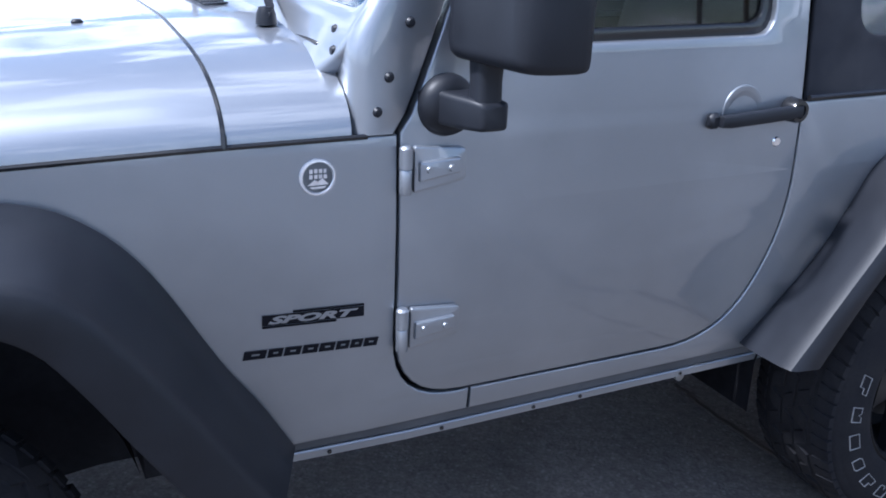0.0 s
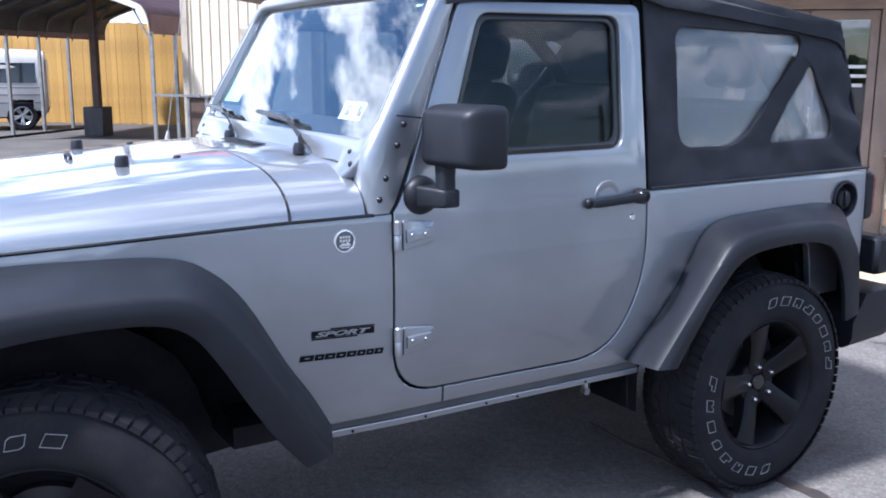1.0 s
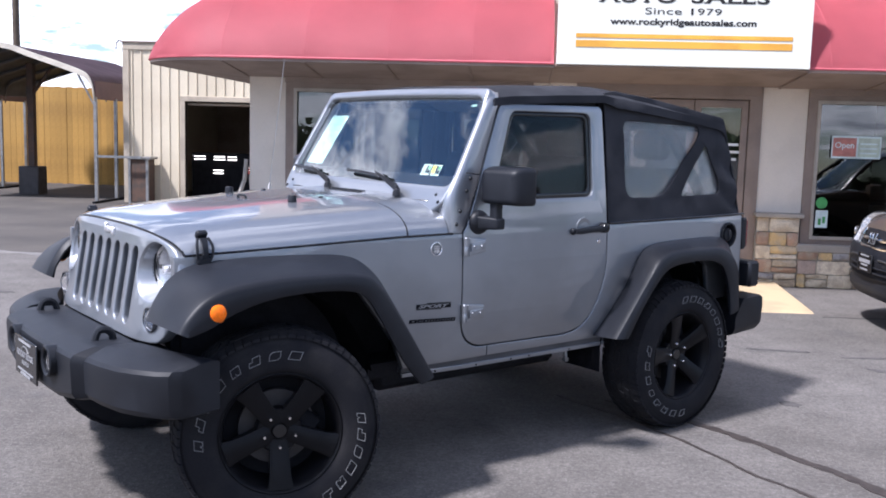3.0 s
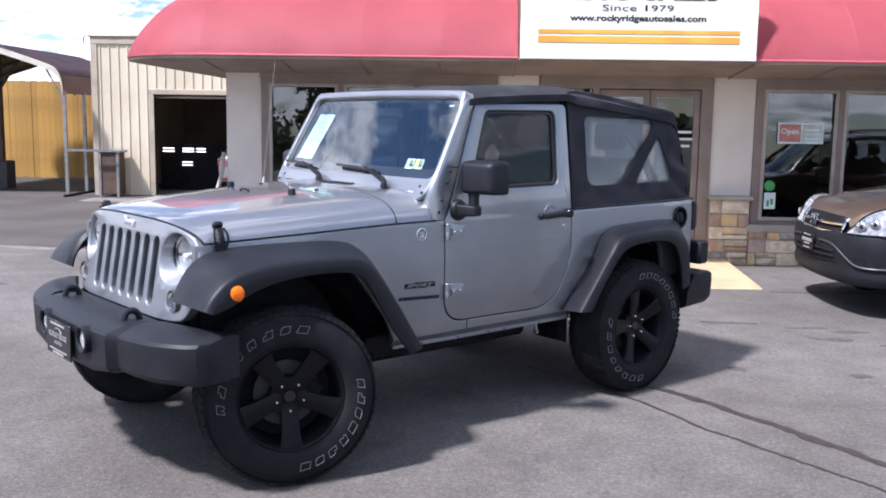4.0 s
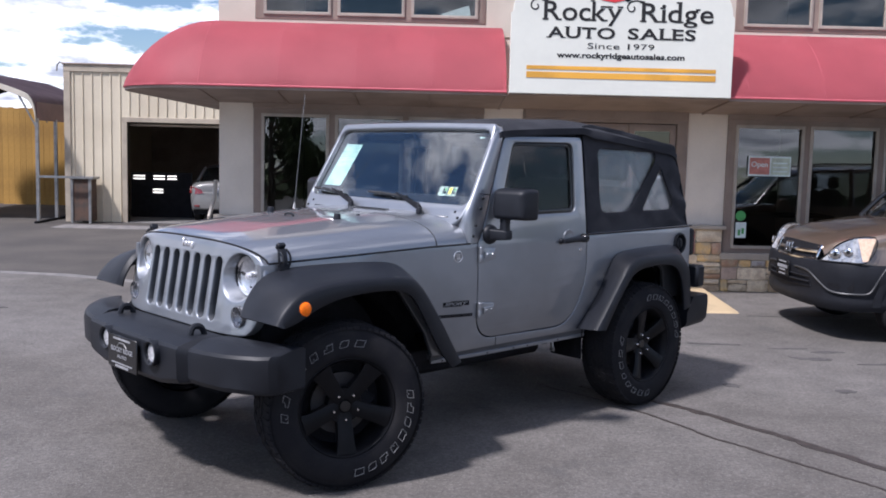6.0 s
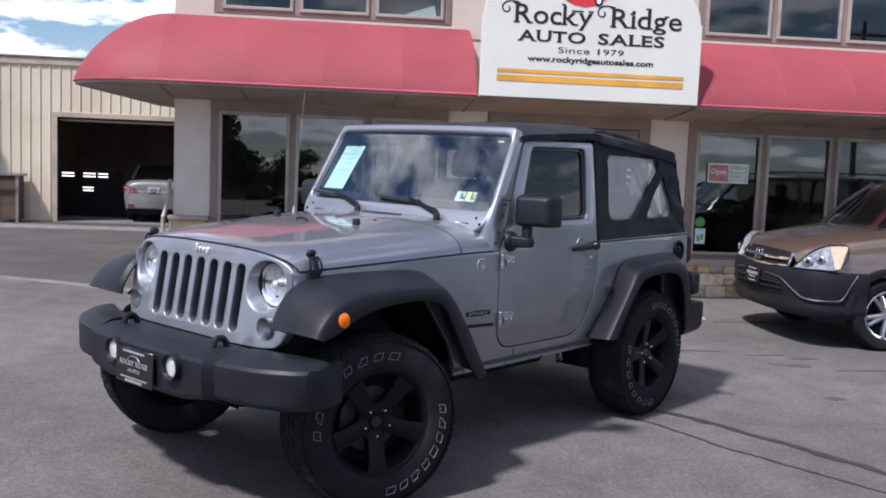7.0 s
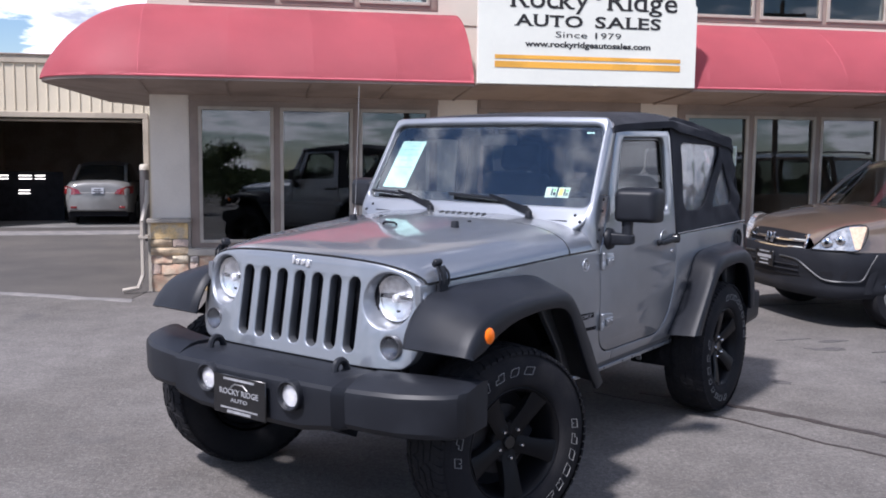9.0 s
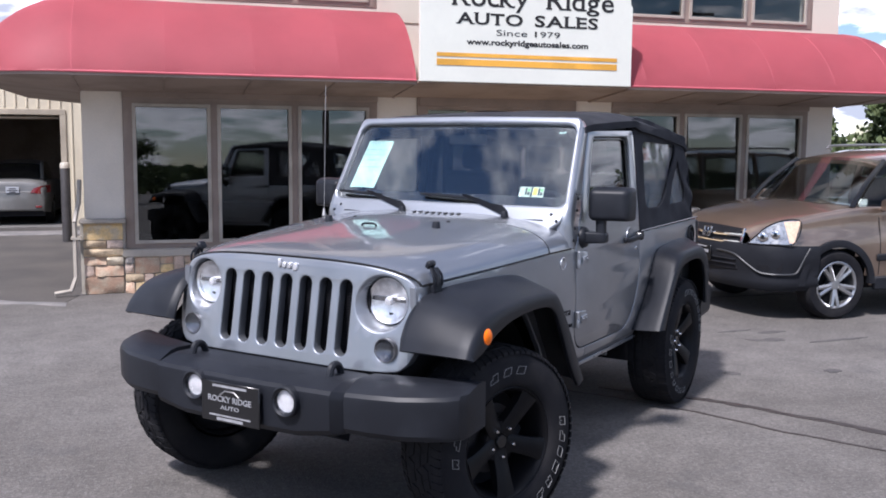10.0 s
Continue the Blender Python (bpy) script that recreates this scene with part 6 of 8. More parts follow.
def build_sides():
    for s in (-1, 1):
        # front side panel, up to the door and below its front corner
        corner = [p for p in door_edge(0.006) if p[0] < 1.12 and p[1] < 1.12]
        front = [(-0.35, 1.077), (0.62, 1.122), (0.956, 1.126)] + corner + [(1.130, 0.587), (1.130, 0.537), (0.66, 0.532), (0.60, 0.66), (0.42, 0.90), (0.25, 1.0), (-0.35, 0.96)]
        side_panel("front_side_panel", [front], s, xs=np.linspace(-0.3, 0.9, 9), bevel=0.004)
        tail = [p for p in door_edge(0.006) if p[0] > 1.2 and p[1] < 1.12][::-1]
        rear = [(1.921, 1.128)] + tail + [(1.135, 0.587), (1.135, 0.537), (1.93, 0.537), (2.02, 0.68), (2.15, 0.90), (2.30, 0.97), (2.62, 0.97),
                (2.76, 0.86), (2.80, 0.66), (3.085, 0.66), (3.085, 1.138)]
        side_panel("rear_side_panel", [rear, circle(2.957, 1.028, 0.066, 28, 0.066)], s, xs=(2.3, 2.7), bevel=0.004)
        # door: skin and window frame in one pressing
        up = [(1.915, 1.128), (1.893, 1.728)]
        hole = rounded([(1.135, 1.268), (1.815, 1.272), (1.808, 1.690), (1.270, 1.684)], [0.03, 0.05, 0.05, 0.04])
        outer = DOOR + [(1.900, 1.55), (1.8945, 1.700), (1.885, 1.719), (1.865, 1.7275), (1.225, 1.7185), (1.208, 1.712), (1.198, 1.700), (1.118, 1.50), (1.042, 1.30), (0.985, 1.16)]
        d = side_panel("door", [outer, hole], s, bevel=0.004, label="silver door with a framed window", zs=[0.65, 0.75, 0.85, 0.92, 0.98, 1.04, 1.10, 1.15, 1.2, 1.25, 1.3], parent=JEEP)
        # belt shadow line under the window: black rubber
        seal = rounded([(1.150, 1.280), (1.803, 1.284), (1.797, 1.680), (1.278, 1.674)], [0.03, 0.045, 0.045, 0.035])
        bm = plate([rounded([(1.130, 1.263), (1.820, 1.267), (1.813, 1.695), (1.266, 1.689)], [0.03, 0.05, 0.05, 0.04]), rounded([(1.168, 1.292), (1.792, 1.296), (1.786, 1.670), (1.292, 1.664)], [0.03, 0.04, 0.04, 0.03])], 0.014, 0.003)
        skin(bm, s, -0.022)
        part("window_seal", bm, GLOSS_BLACK, d, "black rubber seal")
        bm = sheet([(1.145, 0, 1.275), (1.808, 0, 1.279), (1.802, 0, 1.685), (1.275, 0, 1.679)], 6, 6, (0, -s * 0.005, 0), lambda p: (p.x, s * (body_y(p.x, p.z) - 0.026), p.z))
        part("side_glass", bm, TINT_GLASS, d, "tinted side window").visible_shadow = False
        # hinges: a barrel and a tapered plate with a raised middle
        face = lambda x, y, z: Matrix.Translation((x, y, z)) @ pose(0, 0, 0, 0, 0, 0 if s < 0 else 180)
        for z in (1.066, 0.758):
            yb = body_y(1.0, z)
            bm = plate([rounded([(0.983, z - 0.046), (1.081, z - 0.030), (1.087, z - 0.022), (1.087, z + 0.024), (1.081, z + 0.031), (0.983, z + 0.040)], 0.006)], 0.014, 0.004)
            skin(bm, s, 0.007)
            h = part("hinge", bm, SILVER, d, "silver exposed hinge")
            bm = plate([rounded([(0.990, z - 0.024), (1.072, z - 0.013), (1.072, z + 0.016), (0.990, z + 0.012)], 0.004)], 0.012, 0.004)
            skin(bm, s, 0.017)
            part("hinge_rib", bm, SILVER, h)
            bm = bmn()
            lathe(bm, [(0, -0.046), (0.0105, -0.046), (0.0115, -0.043), (0.0115, -0.003), (0.010, 0.0), (0.0125, 0.002), (0.0125, 0.038), (0.009, 0.042), (0, 0.043)], 16, "z", (0.967, s * (yb + 0.012), z))
            part("hinge_barrel", bm, SILVER, h)
            for x in (1.008, 1.052):
                bm = bmn()
                lathe(bm, [(0, -0.005), (0.005, -0.005), (0.007, 0.0), (0, 0.0)], 10, "y", (0, 0, 0))
                bm.transform(face(x, s * (body_y(x, z) + 0.022), z - 0.002))
                part("hinge_bolt", bm, SILVER, h)
        # flat bar handle over its round scoop
        c = (1.745, s * body_y(1.745, 1.118), 1.118)
        bm = bmn()
        lathe(bm, [(0.0, 0.0035), (0.022, 0.003), (0.040, 0.0005), (0.051, -0.0022), (0.0545, -0.0015), (0.0555, 0.004)], 32, "y")
        bm.transform(face(*c))
        part("handle_scoop", bm, SILVER, d, "round finger scoop")
        bm, rings = bmn(), []
        o = body_y(1.8, 1.1)
        for x, z, q, hh in ((1.668, 1.1035, 0.006, 0.010), (1.672, 1.104, 0.020, 0.012), (1.690, 1.105, 0.026, 0.0135), (1.76, 1.109, 0.028, 0.014), (1.84, 1.113, 0.028, 0.014), (1.885, 1.115, 0.026, 0.014)):
            rings.append([(x, s * (o + q + dy), z + dz) for dy, dz in rounded([(-0.009, -hh), (0.007, -hh), (0.009, 0.0), (0.007, hh), (-0.009, hh)], 0.004, 3)])
        loft(bm, rings)
        box(bm, (1.663, s * (o + 0.006), 1.104), (0.028, 0.022, 0.032), 0.007)
        hd = part("door_handle", bm, PLASTIC, d, "black bar handle")
        bm = bmn()
        lathe(bm, [(0, -0.030), (0.013, -0.030), (0.015, -0.034), (0.023, -0.033), (0.026, -0.026), (0.027, 0.0), (0, 0.01)], 22, "y")
        bm.transform(face(1.878, s * o, 1.115))
        part("handle_button", bm, GLOSS_BLACK, hd, "round push button")
        bm = bmn()
        lathe(bm, [(0, -0.003), (0.009, -0.003), (0.0115, 0.0), (0.0115, 0.008), (0, 0.008)], 18, "y")
        bm.transform(face(1.853, s * body_y(1.853, 1.045), 1.045))
        part("lock", bm, CHROME, d, "chrome lock")
        # mirror: round foot, flat arm, square-shouldered shell
        bm = bmn()
        y0 = body_y(1.05, 1.173)
        lathe(bm, [(0, -0.030), (0.034, -0.029), (0.050, -0.020), (0.056, -0.004), (0.056, 0.01), (0, 0.01)], 28, "y")
        bm.transform(face(1.050, s * y0, 1.172))
        rings = []
        for q, x, hx, za, zb in ((0.012, 1.052, 0.036, 1.142, 1.204), (0.05, 1.062, 0.034, 1.143, 1.202), (0.09, 1.076, 0.031, 1.145, 1.200), (0.112, 1.082, 0.028, 1.147, 1.197), (0.120, 1.083, 0.020, 1.153, 1.190)):
            rings.append([(x + u * hx, s * (y0 + q), (za + zb) / 2 + v * (zb - za) / 2) for u, v in rounded([(-1, -1), (1, -1), (1, 1), (-1, 1)], 0.35, 3)])
        loft(bm, rings)
        rings = []
        for z, k in ((1.175, 1.0), (1.205, 0.95), (1.23, 0.92), (1.265, 1.0)):
            rings.append([(1.078 + u * 0.025 * k, s * (y0 + 0.088 + v * 0.026 * k), z) for u, v in rounded([(-1, -1), (1, -1), (1, 1), (-1, 1)], 0.6, 3)])
        loft(bm, rings)
        m = part("mirror", bm, PLASTIC, JEEP, "black door mirror on an arm", sharp=45)
        bm = bmn()
        rings = []
        for x, k, top in ((1.040, 0.72, 0.62), (1.045, 0.86, 0.75), (1.056, 0.94, 0.86), (1.075, 0.98, 0.95), (1.10, 0.995, 1.0), (1.150, 1.0, 1.0), (1.163, 0.985, 0.985), (1.167, 0.95, 0.95)):
            ring = [(x + 0.020 * u * k, s * (0.890 + u * 0.103 * k), 1.344 + v * 0.086 * (top if v > 0 else k)) for u, v in rounded([(-0.9, -1), (1, -1), (1, 1), (-1, 1), (-1, -0.8)], [0.16, 0.22, 0.3, 0.3, 0.16], 4)]
            rings.append(ring)
        loft(bm, rings)
        part("mirror_shell", bm, PLASTIC, m, "square-shouldered black shell", sharp=50)
        bm = bmn()
        box(bm, (1.168, s * 0.890, 1.344), (0.004, 0.18, 0.140), 0.001, Euler((0, 0, radians(-s * 11))).to_matrix())
        part("mirror_glass", bm, CHROME, m)
        # windscreen pillar
        bm, rings = bmn(), []
        for z in (1.128, 1.16, 1.20, 1.235, 1.26, 1.29, 1.33, 1.40, 1.50, 1.60, 1.68, 1.715, 1.74, 1.757, 1.768):
            xf = max(0.915 + (z - 1.33) * 0.555 - 0.012, 0.874)
            xr = lerp(z, (1.131, 1.165, 1.305, 1.503, 1.722, 1.765), (0.952, 0.976, 1.033, 1.109, 1.196, 1.215)) - 0.003
            yo = body_y(1.0, z) + 0.003 - 0.9 * max(0, z - 1.725) ** 1.15 * 1.0
            yi = lerp(z, (1.13, 1.25, 1.325, 1.735, 1.768), (0.66, 0.68, 0.714, 0.678, 0.64))
            r = min(0.036, (xr - xf) * 0.55, (yo - yi) * 0.8)
            sec = [(xf + 0.025, yi), (xf + 0.004, yi + 0.002), (xf, yi + 0.008)]
            sec += [(xf + r - r * math.cos(a), yo - r + r * math.sin(a)) for a in [math.pi / 2 * k / 6 for k in range(7)]]
            sec += [(xr - 0.004, yo), (xr, yo - 0.004), (xr, yo - 0.04), (xf + 0.04, yo - 0.045)]
            rings.append([(x, s * y, z) for x, y in sec])
        loft(bm, rings)
        a = part("windscreen_pillar", bm, SILVER, JEEP, "silver pillar beside the windscreen", sharp=50)
        bm = bmn()
        tube(bm, [(0.945, s * 0.708, 1.405), (0.947, s * 0.722, 1.404), (0.985, s * (body_y(1, 1.395) + 0.0025), 1.396), (1.062, s * (body_y(1, 1.39) + 0.0025), 1.388)], 0.0025, 5)
        part("pillar_seam", bm, GLOSS_BLACK, a)
        for x, z in ((0.906, 1.167), (0.928, 1.225), (0.968, 1.315), (0.992, 1.372)):
            bm = bmn()
            lathe(bm, [(0, -0.007), (0.006, -0.006), (0.0095, 0.0), (0, 0.002)], 12, "y")
            bm.transform(Matrix.Translation((x + 0.012, s * (body_y(x, z) + 0.005), z)) @ pose(0, 0, 0, 0, 0, 0 if s < 0 else 180))
            part("pillar_bolt", bm, PLASTIC, a, "black bolt")
        # sill: tucked-under edge of the body, its shade in the colour; pinched flange below
        bm = bmn()
        rings = []
        for x in (0.66, 1.0, 1.5, 1.96):
            y = body_y(x, 0.54) - 0.004
            rings.append([(x, s * (y - 0.05), 0.536), (x, s * (y - 0.008), 0.5365), (x, s * (y - 0.011), 0.525), (x, s * (y - 0.012), 0.510), (x, s * (y - 0.05), 0.508)])
        loft(bm, rings)
        r = part("sill", bm, SILL_SHADED, JEEP, "silver sill tucked under the body, coloured darker for shade", sharp=25)
        bm = bmn()
        rings = []
        for x in (0.662, 1.0, 1.5, 1.958):
            y = body_y(x, 0.54) - 0.004
            rings.append([(x, s * (y - 0.02), 0.509), (x, s * (y - 0.009), 0.508), (x, s * (y - 0.007), 0.505), (x, s * (y - 0.008), 0.489), (x, s * (y - 0.012), 0.488), (x, s * (y - 0.02), 0.505)])
        loft(bm, rings)
        part("flange", bm, SILVER, r, "thin silver pinched flange", sharp=25)
        for x in (0.74, 0.84, 1.08, 1.3, 1.42, 1.7):
            bm = bmn()
            lathe(bm, [(0, -0.003), (0.004, -0.003), (0.005, 0.0), (0, 0.002)], 8, "y")
            bm.transform(face(x, s * (body_y(x, 0.54) - 0.012), 0.497))
            part("sill_bolt", bm, GLOSS_BLACK, r)
        # inner trim, closes the gaps
        bm = plate([[(0.90, 0.53), (1.95, 0.53), (2.1, 0.93), (2.75, 0.93), (2.8, 0.68), (3.06, 0.68), (3.06, 1.115), (0.90, 1.115)]], 0.01)
        bend(bm, lambda u, v, w: (u, s * (0.700 + w), v))
        part("inner_trim", bm, DARK, JEEP, "black inner door trim", smooth=False)
        # badge and words on the front side panel
        c = (0.811, s * body_y(0.811, 1.061), 1.061)
        bm = bmn()
        lathe(bm, [(0.026, -0.001), (0.028, -0.004), (0.0315, -0.0035), (0.033, 0.002)], 32, "y")
        bm.transform(face(*c))
        bd = part("round_badge", bm, REFLECTOR, JEEP, "round silver-rimmed badge")
        bm = bmn()
        lathe(bm, [(0, -0.002), (0.027, -0.002), (0.027, 0.002)], 32, "y")
        bm.transform(face(*c))
        part("badge_face", bm, BADGE_FACE, bd, "dark grey badge face")
        for x, z, w, h in ((-0.0125, 0.0115, 0.006, 0.007), (-0.004, 0.012, 0.006, 0.007), (0.0045, 0.0115, 0.006, 0.007), (0.0125, 0.011, 0.005, 0.007), (-0.0125, 0.002, 0.006, 0.007), (-0.004, 0.002, 0.006, 0.007), (0.0045, 0.002, 0.006, 0.007), (0.013, 0.0015, 0.006, 0.007)):
            bm = bmn()
            box(bm, (c[0] + x, c[1] + s * 0.0022, c[2] + z), (w, 0.002, h))
            part("badge_bar", bm, REFLECTOR, bd, smooth=False)
        for pts in ([(-0.019, -0.013), (-0.006, -0.0035), (0.0, -0.007), (0.008, -0.0015), (0.019, -0.013)], [(-0.015, -0.0155), (0.015, -0.0155), (0.010, -0.0195), (-0.010, -0.0195)]):
            bm = plate([[(c[0] + u, c[2] + v) for u, v in pts]], 0.002)
            bend(bm, lambda u, v, w: (u, c[1] + s * (0.0022 + w), v))
            part("badge_ridge", bm, REFLECTOR, bd, smooth=False)
        # decals slope a little with the car's waist
        decal = lambda b, x0, z0: bend(b, lambda u, v, w: (x0 + (u if s < 0 else -u), s * (body_y(x0 + (u if s < 0 else -u), z0 + v) + 0.0008 + w), z0 + v - 0.036 * (u if s < 0 else 0.187 - u)))
        x0 = 0.708 if s < 0 else 0.897
        bm = bmn()
        for lo, hi in (((0, 0, 0), (0.135, 0.0035, 0.0015)), ((0, 0.0052, 0), (0.187, 0.0248, 0.0015)), ((0.055, 0.0265, 0), (0.187, 0.030, 0.0015))):
            span(bm, lo, hi)
        cut(bm, 0, (0.05, 0.1, 0.15))
        dc = part("decal", decal(bm, x0, 0.794), BLACK_PRINT, JEEP, "black decal with cut-out lettering", smooth=False)
        bm = lettering("SPORT", 0.166, 0.0150, 0.0022, 0.35, 0.045)
        bend(bm, lambda u, v, w: (u + 0.010, v + 0.0075, w))
        part("lettering", decal(bm, x0, 0.794), SILVER, dc, "silver lettering", smooth=False)
        # the model's name as plain black blocks, each with a slot through it
        x0 = 0.672 if s < 0 else 0.922
        widths = (0.040, 0.026, 0.030, 0.028, 0.028, 0.024, 0.022, 0.026)
        for k, wd in enumerate(widths):
            px = sum(widths[:k]) + 0.0036 * k
            lean = lambda a, b: (px + a + b * 0.25, b)
            bm = plate([[lean(0, 0), lean(wd, 0), lean(wd, 0.0165), lean(0, 0.0165)], [lean(wd * 0.34, 0.006), lean(wd * 0.72, 0.006), lean(wd * 0.72, 0.0105), lean(wd * 0.34, 0.0105)]], 0.0016)
            part("decal_block", decal(bm, x0, 0.7365), BLACK_PRINT, JEEP, "plain black decal block", smooth=False)
    # fuel filler on the driver's side
    c = (2.957, -body_y(2.957, 1.028), 1.028)
    bm = bmn()
    lathe(bm, [(0.074, 0.0), (0.072, -0.007), (0.064, -0.008), (0.060, 0.0), (0.056, 0.035), (0.0, 0.038)], 32, "y", c)
    f = part("fuel_filler", bm, PLASTIC, JEEP, "black recessed fuel filler")
    bm = bmn()
    lathe(bm, [(0, -0.004), (0.034, -0.002), (0.040, 0.006), (0.040, 0.034)], 24, "y", c)
    box(bm, (c[0], c[1] - 0.006, c[2]), (0.014, 0.014, 0.06), 0.004)
    part("fuel_cap", bm, PLASTIC, f, "black fuel cap")
    bm = bmn()
    lathe(bm, [(0.066, 0.0), (0.064, 0.004), (0.0, 0.006)], 28, "y", (2.957, body_y(2.957, 1.028) - 0.02, 1.028))
    part("blank_cover", bm, SILVER, JEEP)


ALLOY_DIM = mat("dim_reflector", (0.22, 0.22, 0.23), 0.25, 0.8, 0.1, 30, 90)
PLATE_PRINT = mat("plate_print", (0.30, 0.30, 0.31), 0.5, 0, 0.1, 30, 90)
LAMP_MIRROR = mat("lamp_mirror", (0.90, 0.90, 0.91), 0.32, 1.0, 0.12, 30, 90, bump=0.002)
REFLECTOR = mat("lamp_reflector", (0.78, 0.78, 0.80), 0.25, 0.6, 0.05, 20, 60)
BADGE_FACE = mat("badge_grey", (0.11, 0.12, 0.13), 0.4, 0.3, 0.1, 30, 90)


def build_windscreen():
    wx = lambda z: 0.915 + (z - 1.33) * 0.555
    outer = [(-0.65, 1.20), (0.65, 1.20), (0.715, 1.248), (0.735, 1.33), (0.704, 1.700), (0.692, 1.775), (-0.692, 1.775), (-0.704, 1.700), (-0.735, 1.33), (-0.715, 1.248)]
    outer = rounded(outer, [0.01, 0.01, 0.02, 0, 0.02, 0.03, 0.03, 0.02, 0, 0.02])
    hole = rounded([(-0.716, 1.325), (0.716, 1.325), (0.680, 1.735), (-0.680, 1.735)], [0.05, 0.05, 0.06, 0.06])
    bm = plate([outer, hole], 0.06, 0.014, 3)
    cut(bm, 0, (-0.6, -0.3, 0, 0.3, 0.6))
    cut(bm, 1, (1.29, 1.34, 1.45, 1.55, 1.65, 1.72, 1.755))
    crown = lambda y: 0.012 * (1 - (y / 0.75) ** 2)
    bend(bm, lambda u, v, w: (wx(v) + 0.02 - w * 0.9 - crown(u), u, v + w * 0.35 + (crown(u) if v > 1.7 else 0)))
    f = part("windscreen_frame", bm, SILVER, JEEP, "silver folding windscreen frame", sharp=50)
    for y in (-0.69, -0.655, 0.655, 0.69):
        for z in ((1.262,) if abs(y) > 0.67 else (1.292,)):
            bm = bmn()
            lathe(bm, [(0, -0.007), (0.007, -0.006), (0.010, 0.0), (0, 0.002)], 12, "x", (wx(z) - 0.012, y, z))
            part("frame_bolt", bm, PLASTIC, f, "black bolt")
    bm = sheet([(0, -0.725, 1.315), (0, 0.725, 1.315), (0, 0.689, 1.745), (0, -0.689, 1.745)], 20, 8, (0.005, 0, -0.002), lambda p: (wx(p.z) + 0.014 - crown(p.y), p.y, p.z))
    part("windscreen", bm, CAR_GLASS, f, "clear windscreen").visible_shadow = False
    # black ceramic edge behind the glass
    bm = plate([rounded([(-0.725, 1.315), (0.725, 1.315), (0.688, 1.745), (-0.688, 1.745)], 0.05),
                rounded([(-0.695, 1.375), (0.695, 1.375), (0.664, 1.722), (-0.664, 1.722)], 0.04)], 0.003)
    cut(bm, 0, np.linspace(-0.6, 0.6, 9))
    bend(bm, lambda u, v, w: (wx(v) + 0.025 - w - crown(u), u, v))
    part("glass_edge", bm, GLOSS_BLACK, f, "black glass border")
    # seam line and gasket at the frame's foot
    for y0, y1, z in ((-0.62, -0.02, 1.262), (0.10, 0.62, 1.262)):
        bm = bmn()
        box(bm, (wx(z) - 0.012, (y0 + y1) / 2, z), (0.012, y1 - y0, 0.010), 0.003)
        part("foot_gasket", bm, GLOSS_BLACK, f)
    # wipers parked low on the glass: arms reach up from the cowl to the blades' inner ends
    on = lambda y, z, o: Vector((wx(z) - 0.012 - o, y, z))
    for piv, knee, end, b0, b1 in ((-0.415, -0.32, -0.165, -0.225, 0.135), (0.205, 0.30, 0.455, 0.395, 0.68)):
        bm, rings = bmn(), []
        path = [Vector((0.835, piv, 1.290)), Vector((0.850, piv + 0.012, 1.306)), on(knee, 1.322, 0.028), on(end, 1.368, 0.030), on(end + 0.03, 1.374, 0.026)]
        for p, hw in zip(path, (0.026, 0.025, 0.018, 0.010, 0.007)):
            rings.append([p + Vector((0, 0, -hw)), p + Vector((-0.008, -hw, 0)), p + Vector((-0.010, 0, hw)), p + Vector((0.004, hw, 0))])
        loft(bm, rings)
        lathe(bm, [(0, 0.034), (0.014, 0.032), (0.019, 0.02), (0.021, 0.0), (0, 0)], 14, "z", (0.828, piv - 0.004, 1.272))
        w = part("wiper", bm, PLASTIC, JEEP, "black windscreen wiper", sharp=50)
        bm, rings = bmn(), []
        for k in range(9):
            t = k / 8
            p = on(b0 + (b1 - b0) * t, 1.356 + 0.016 * t, 0.016)
            hh = 0.009 * (0.45 + 0.55 * math.sin(math.pi * min(max(t, 0.04), 0.96)) ** 0.5)
            rings.append([p + Vector((0.014, 0, -0.010)), p + Vector((-0.004, 0, -0.008)), p + Vector((-0.010, 0, 0.0)), p + Vector((-0.004, 0, hh)), p + Vector((0.012, 0, 0.006))])
        loft(bm, rings)
        part("blade", bm, GLOSS_BLACK, w, "black rubber blade")
    # stickers behind the glass
    for k, y in enumerate((-0.540, -0.468)):
        bm = plate([[(y - 0.032, 1.372), (y + 0.032, 1.372), (y + 0.032, 1.423), (y - 0.032, 1.423)]], 0.001)
        bend(bm, lambda u, v, w: (wx(v) + 0.022 - w - crown(u), u, v))
        st = part("inspection_sticker", bm, STICKER, f, "pale inspection sticker", smooth=False)
        for u0, v0, uw, vh, m in ((-0.026, 0.012, 0.022, 0.035, YELLOW_PRINT if k == 0 else STICKER), (0.002, 0.012, 0.008, 0.034, BLACK_PRINT), (0.014, 0.012, 0.013, 0.014, BLACK_PRINT), (0.014, 0.031, 0.013, 0.012, GREEN_PRINT)):
            bm = plate([[(y - u0 - uw, 1.371 + v0), (y - u0, 1.371 + v0), (y - u0, 1.371 + v0 + vh), (y - u0 - uw, 1.371 + v0 + vh)]], 0.001)
            bend(bm, lambda u, v, w: (wx(v) + 0.0195 - w - crown(u), u, v))
            part("print_bar", bm, m, st, smooth=False)
    bm = plate([[(-0.615, 1.698), (-0.575, 1.698), (-0.575, 1.707), (-0.615, 1.707)]], 0.001)
    bend(bm, lambda u, v, w: (wx(v) + 0.022 - w, u, v))
    part("glass_mark", bm, FADED_INK, f, "small pale glass mark", smooth=False)
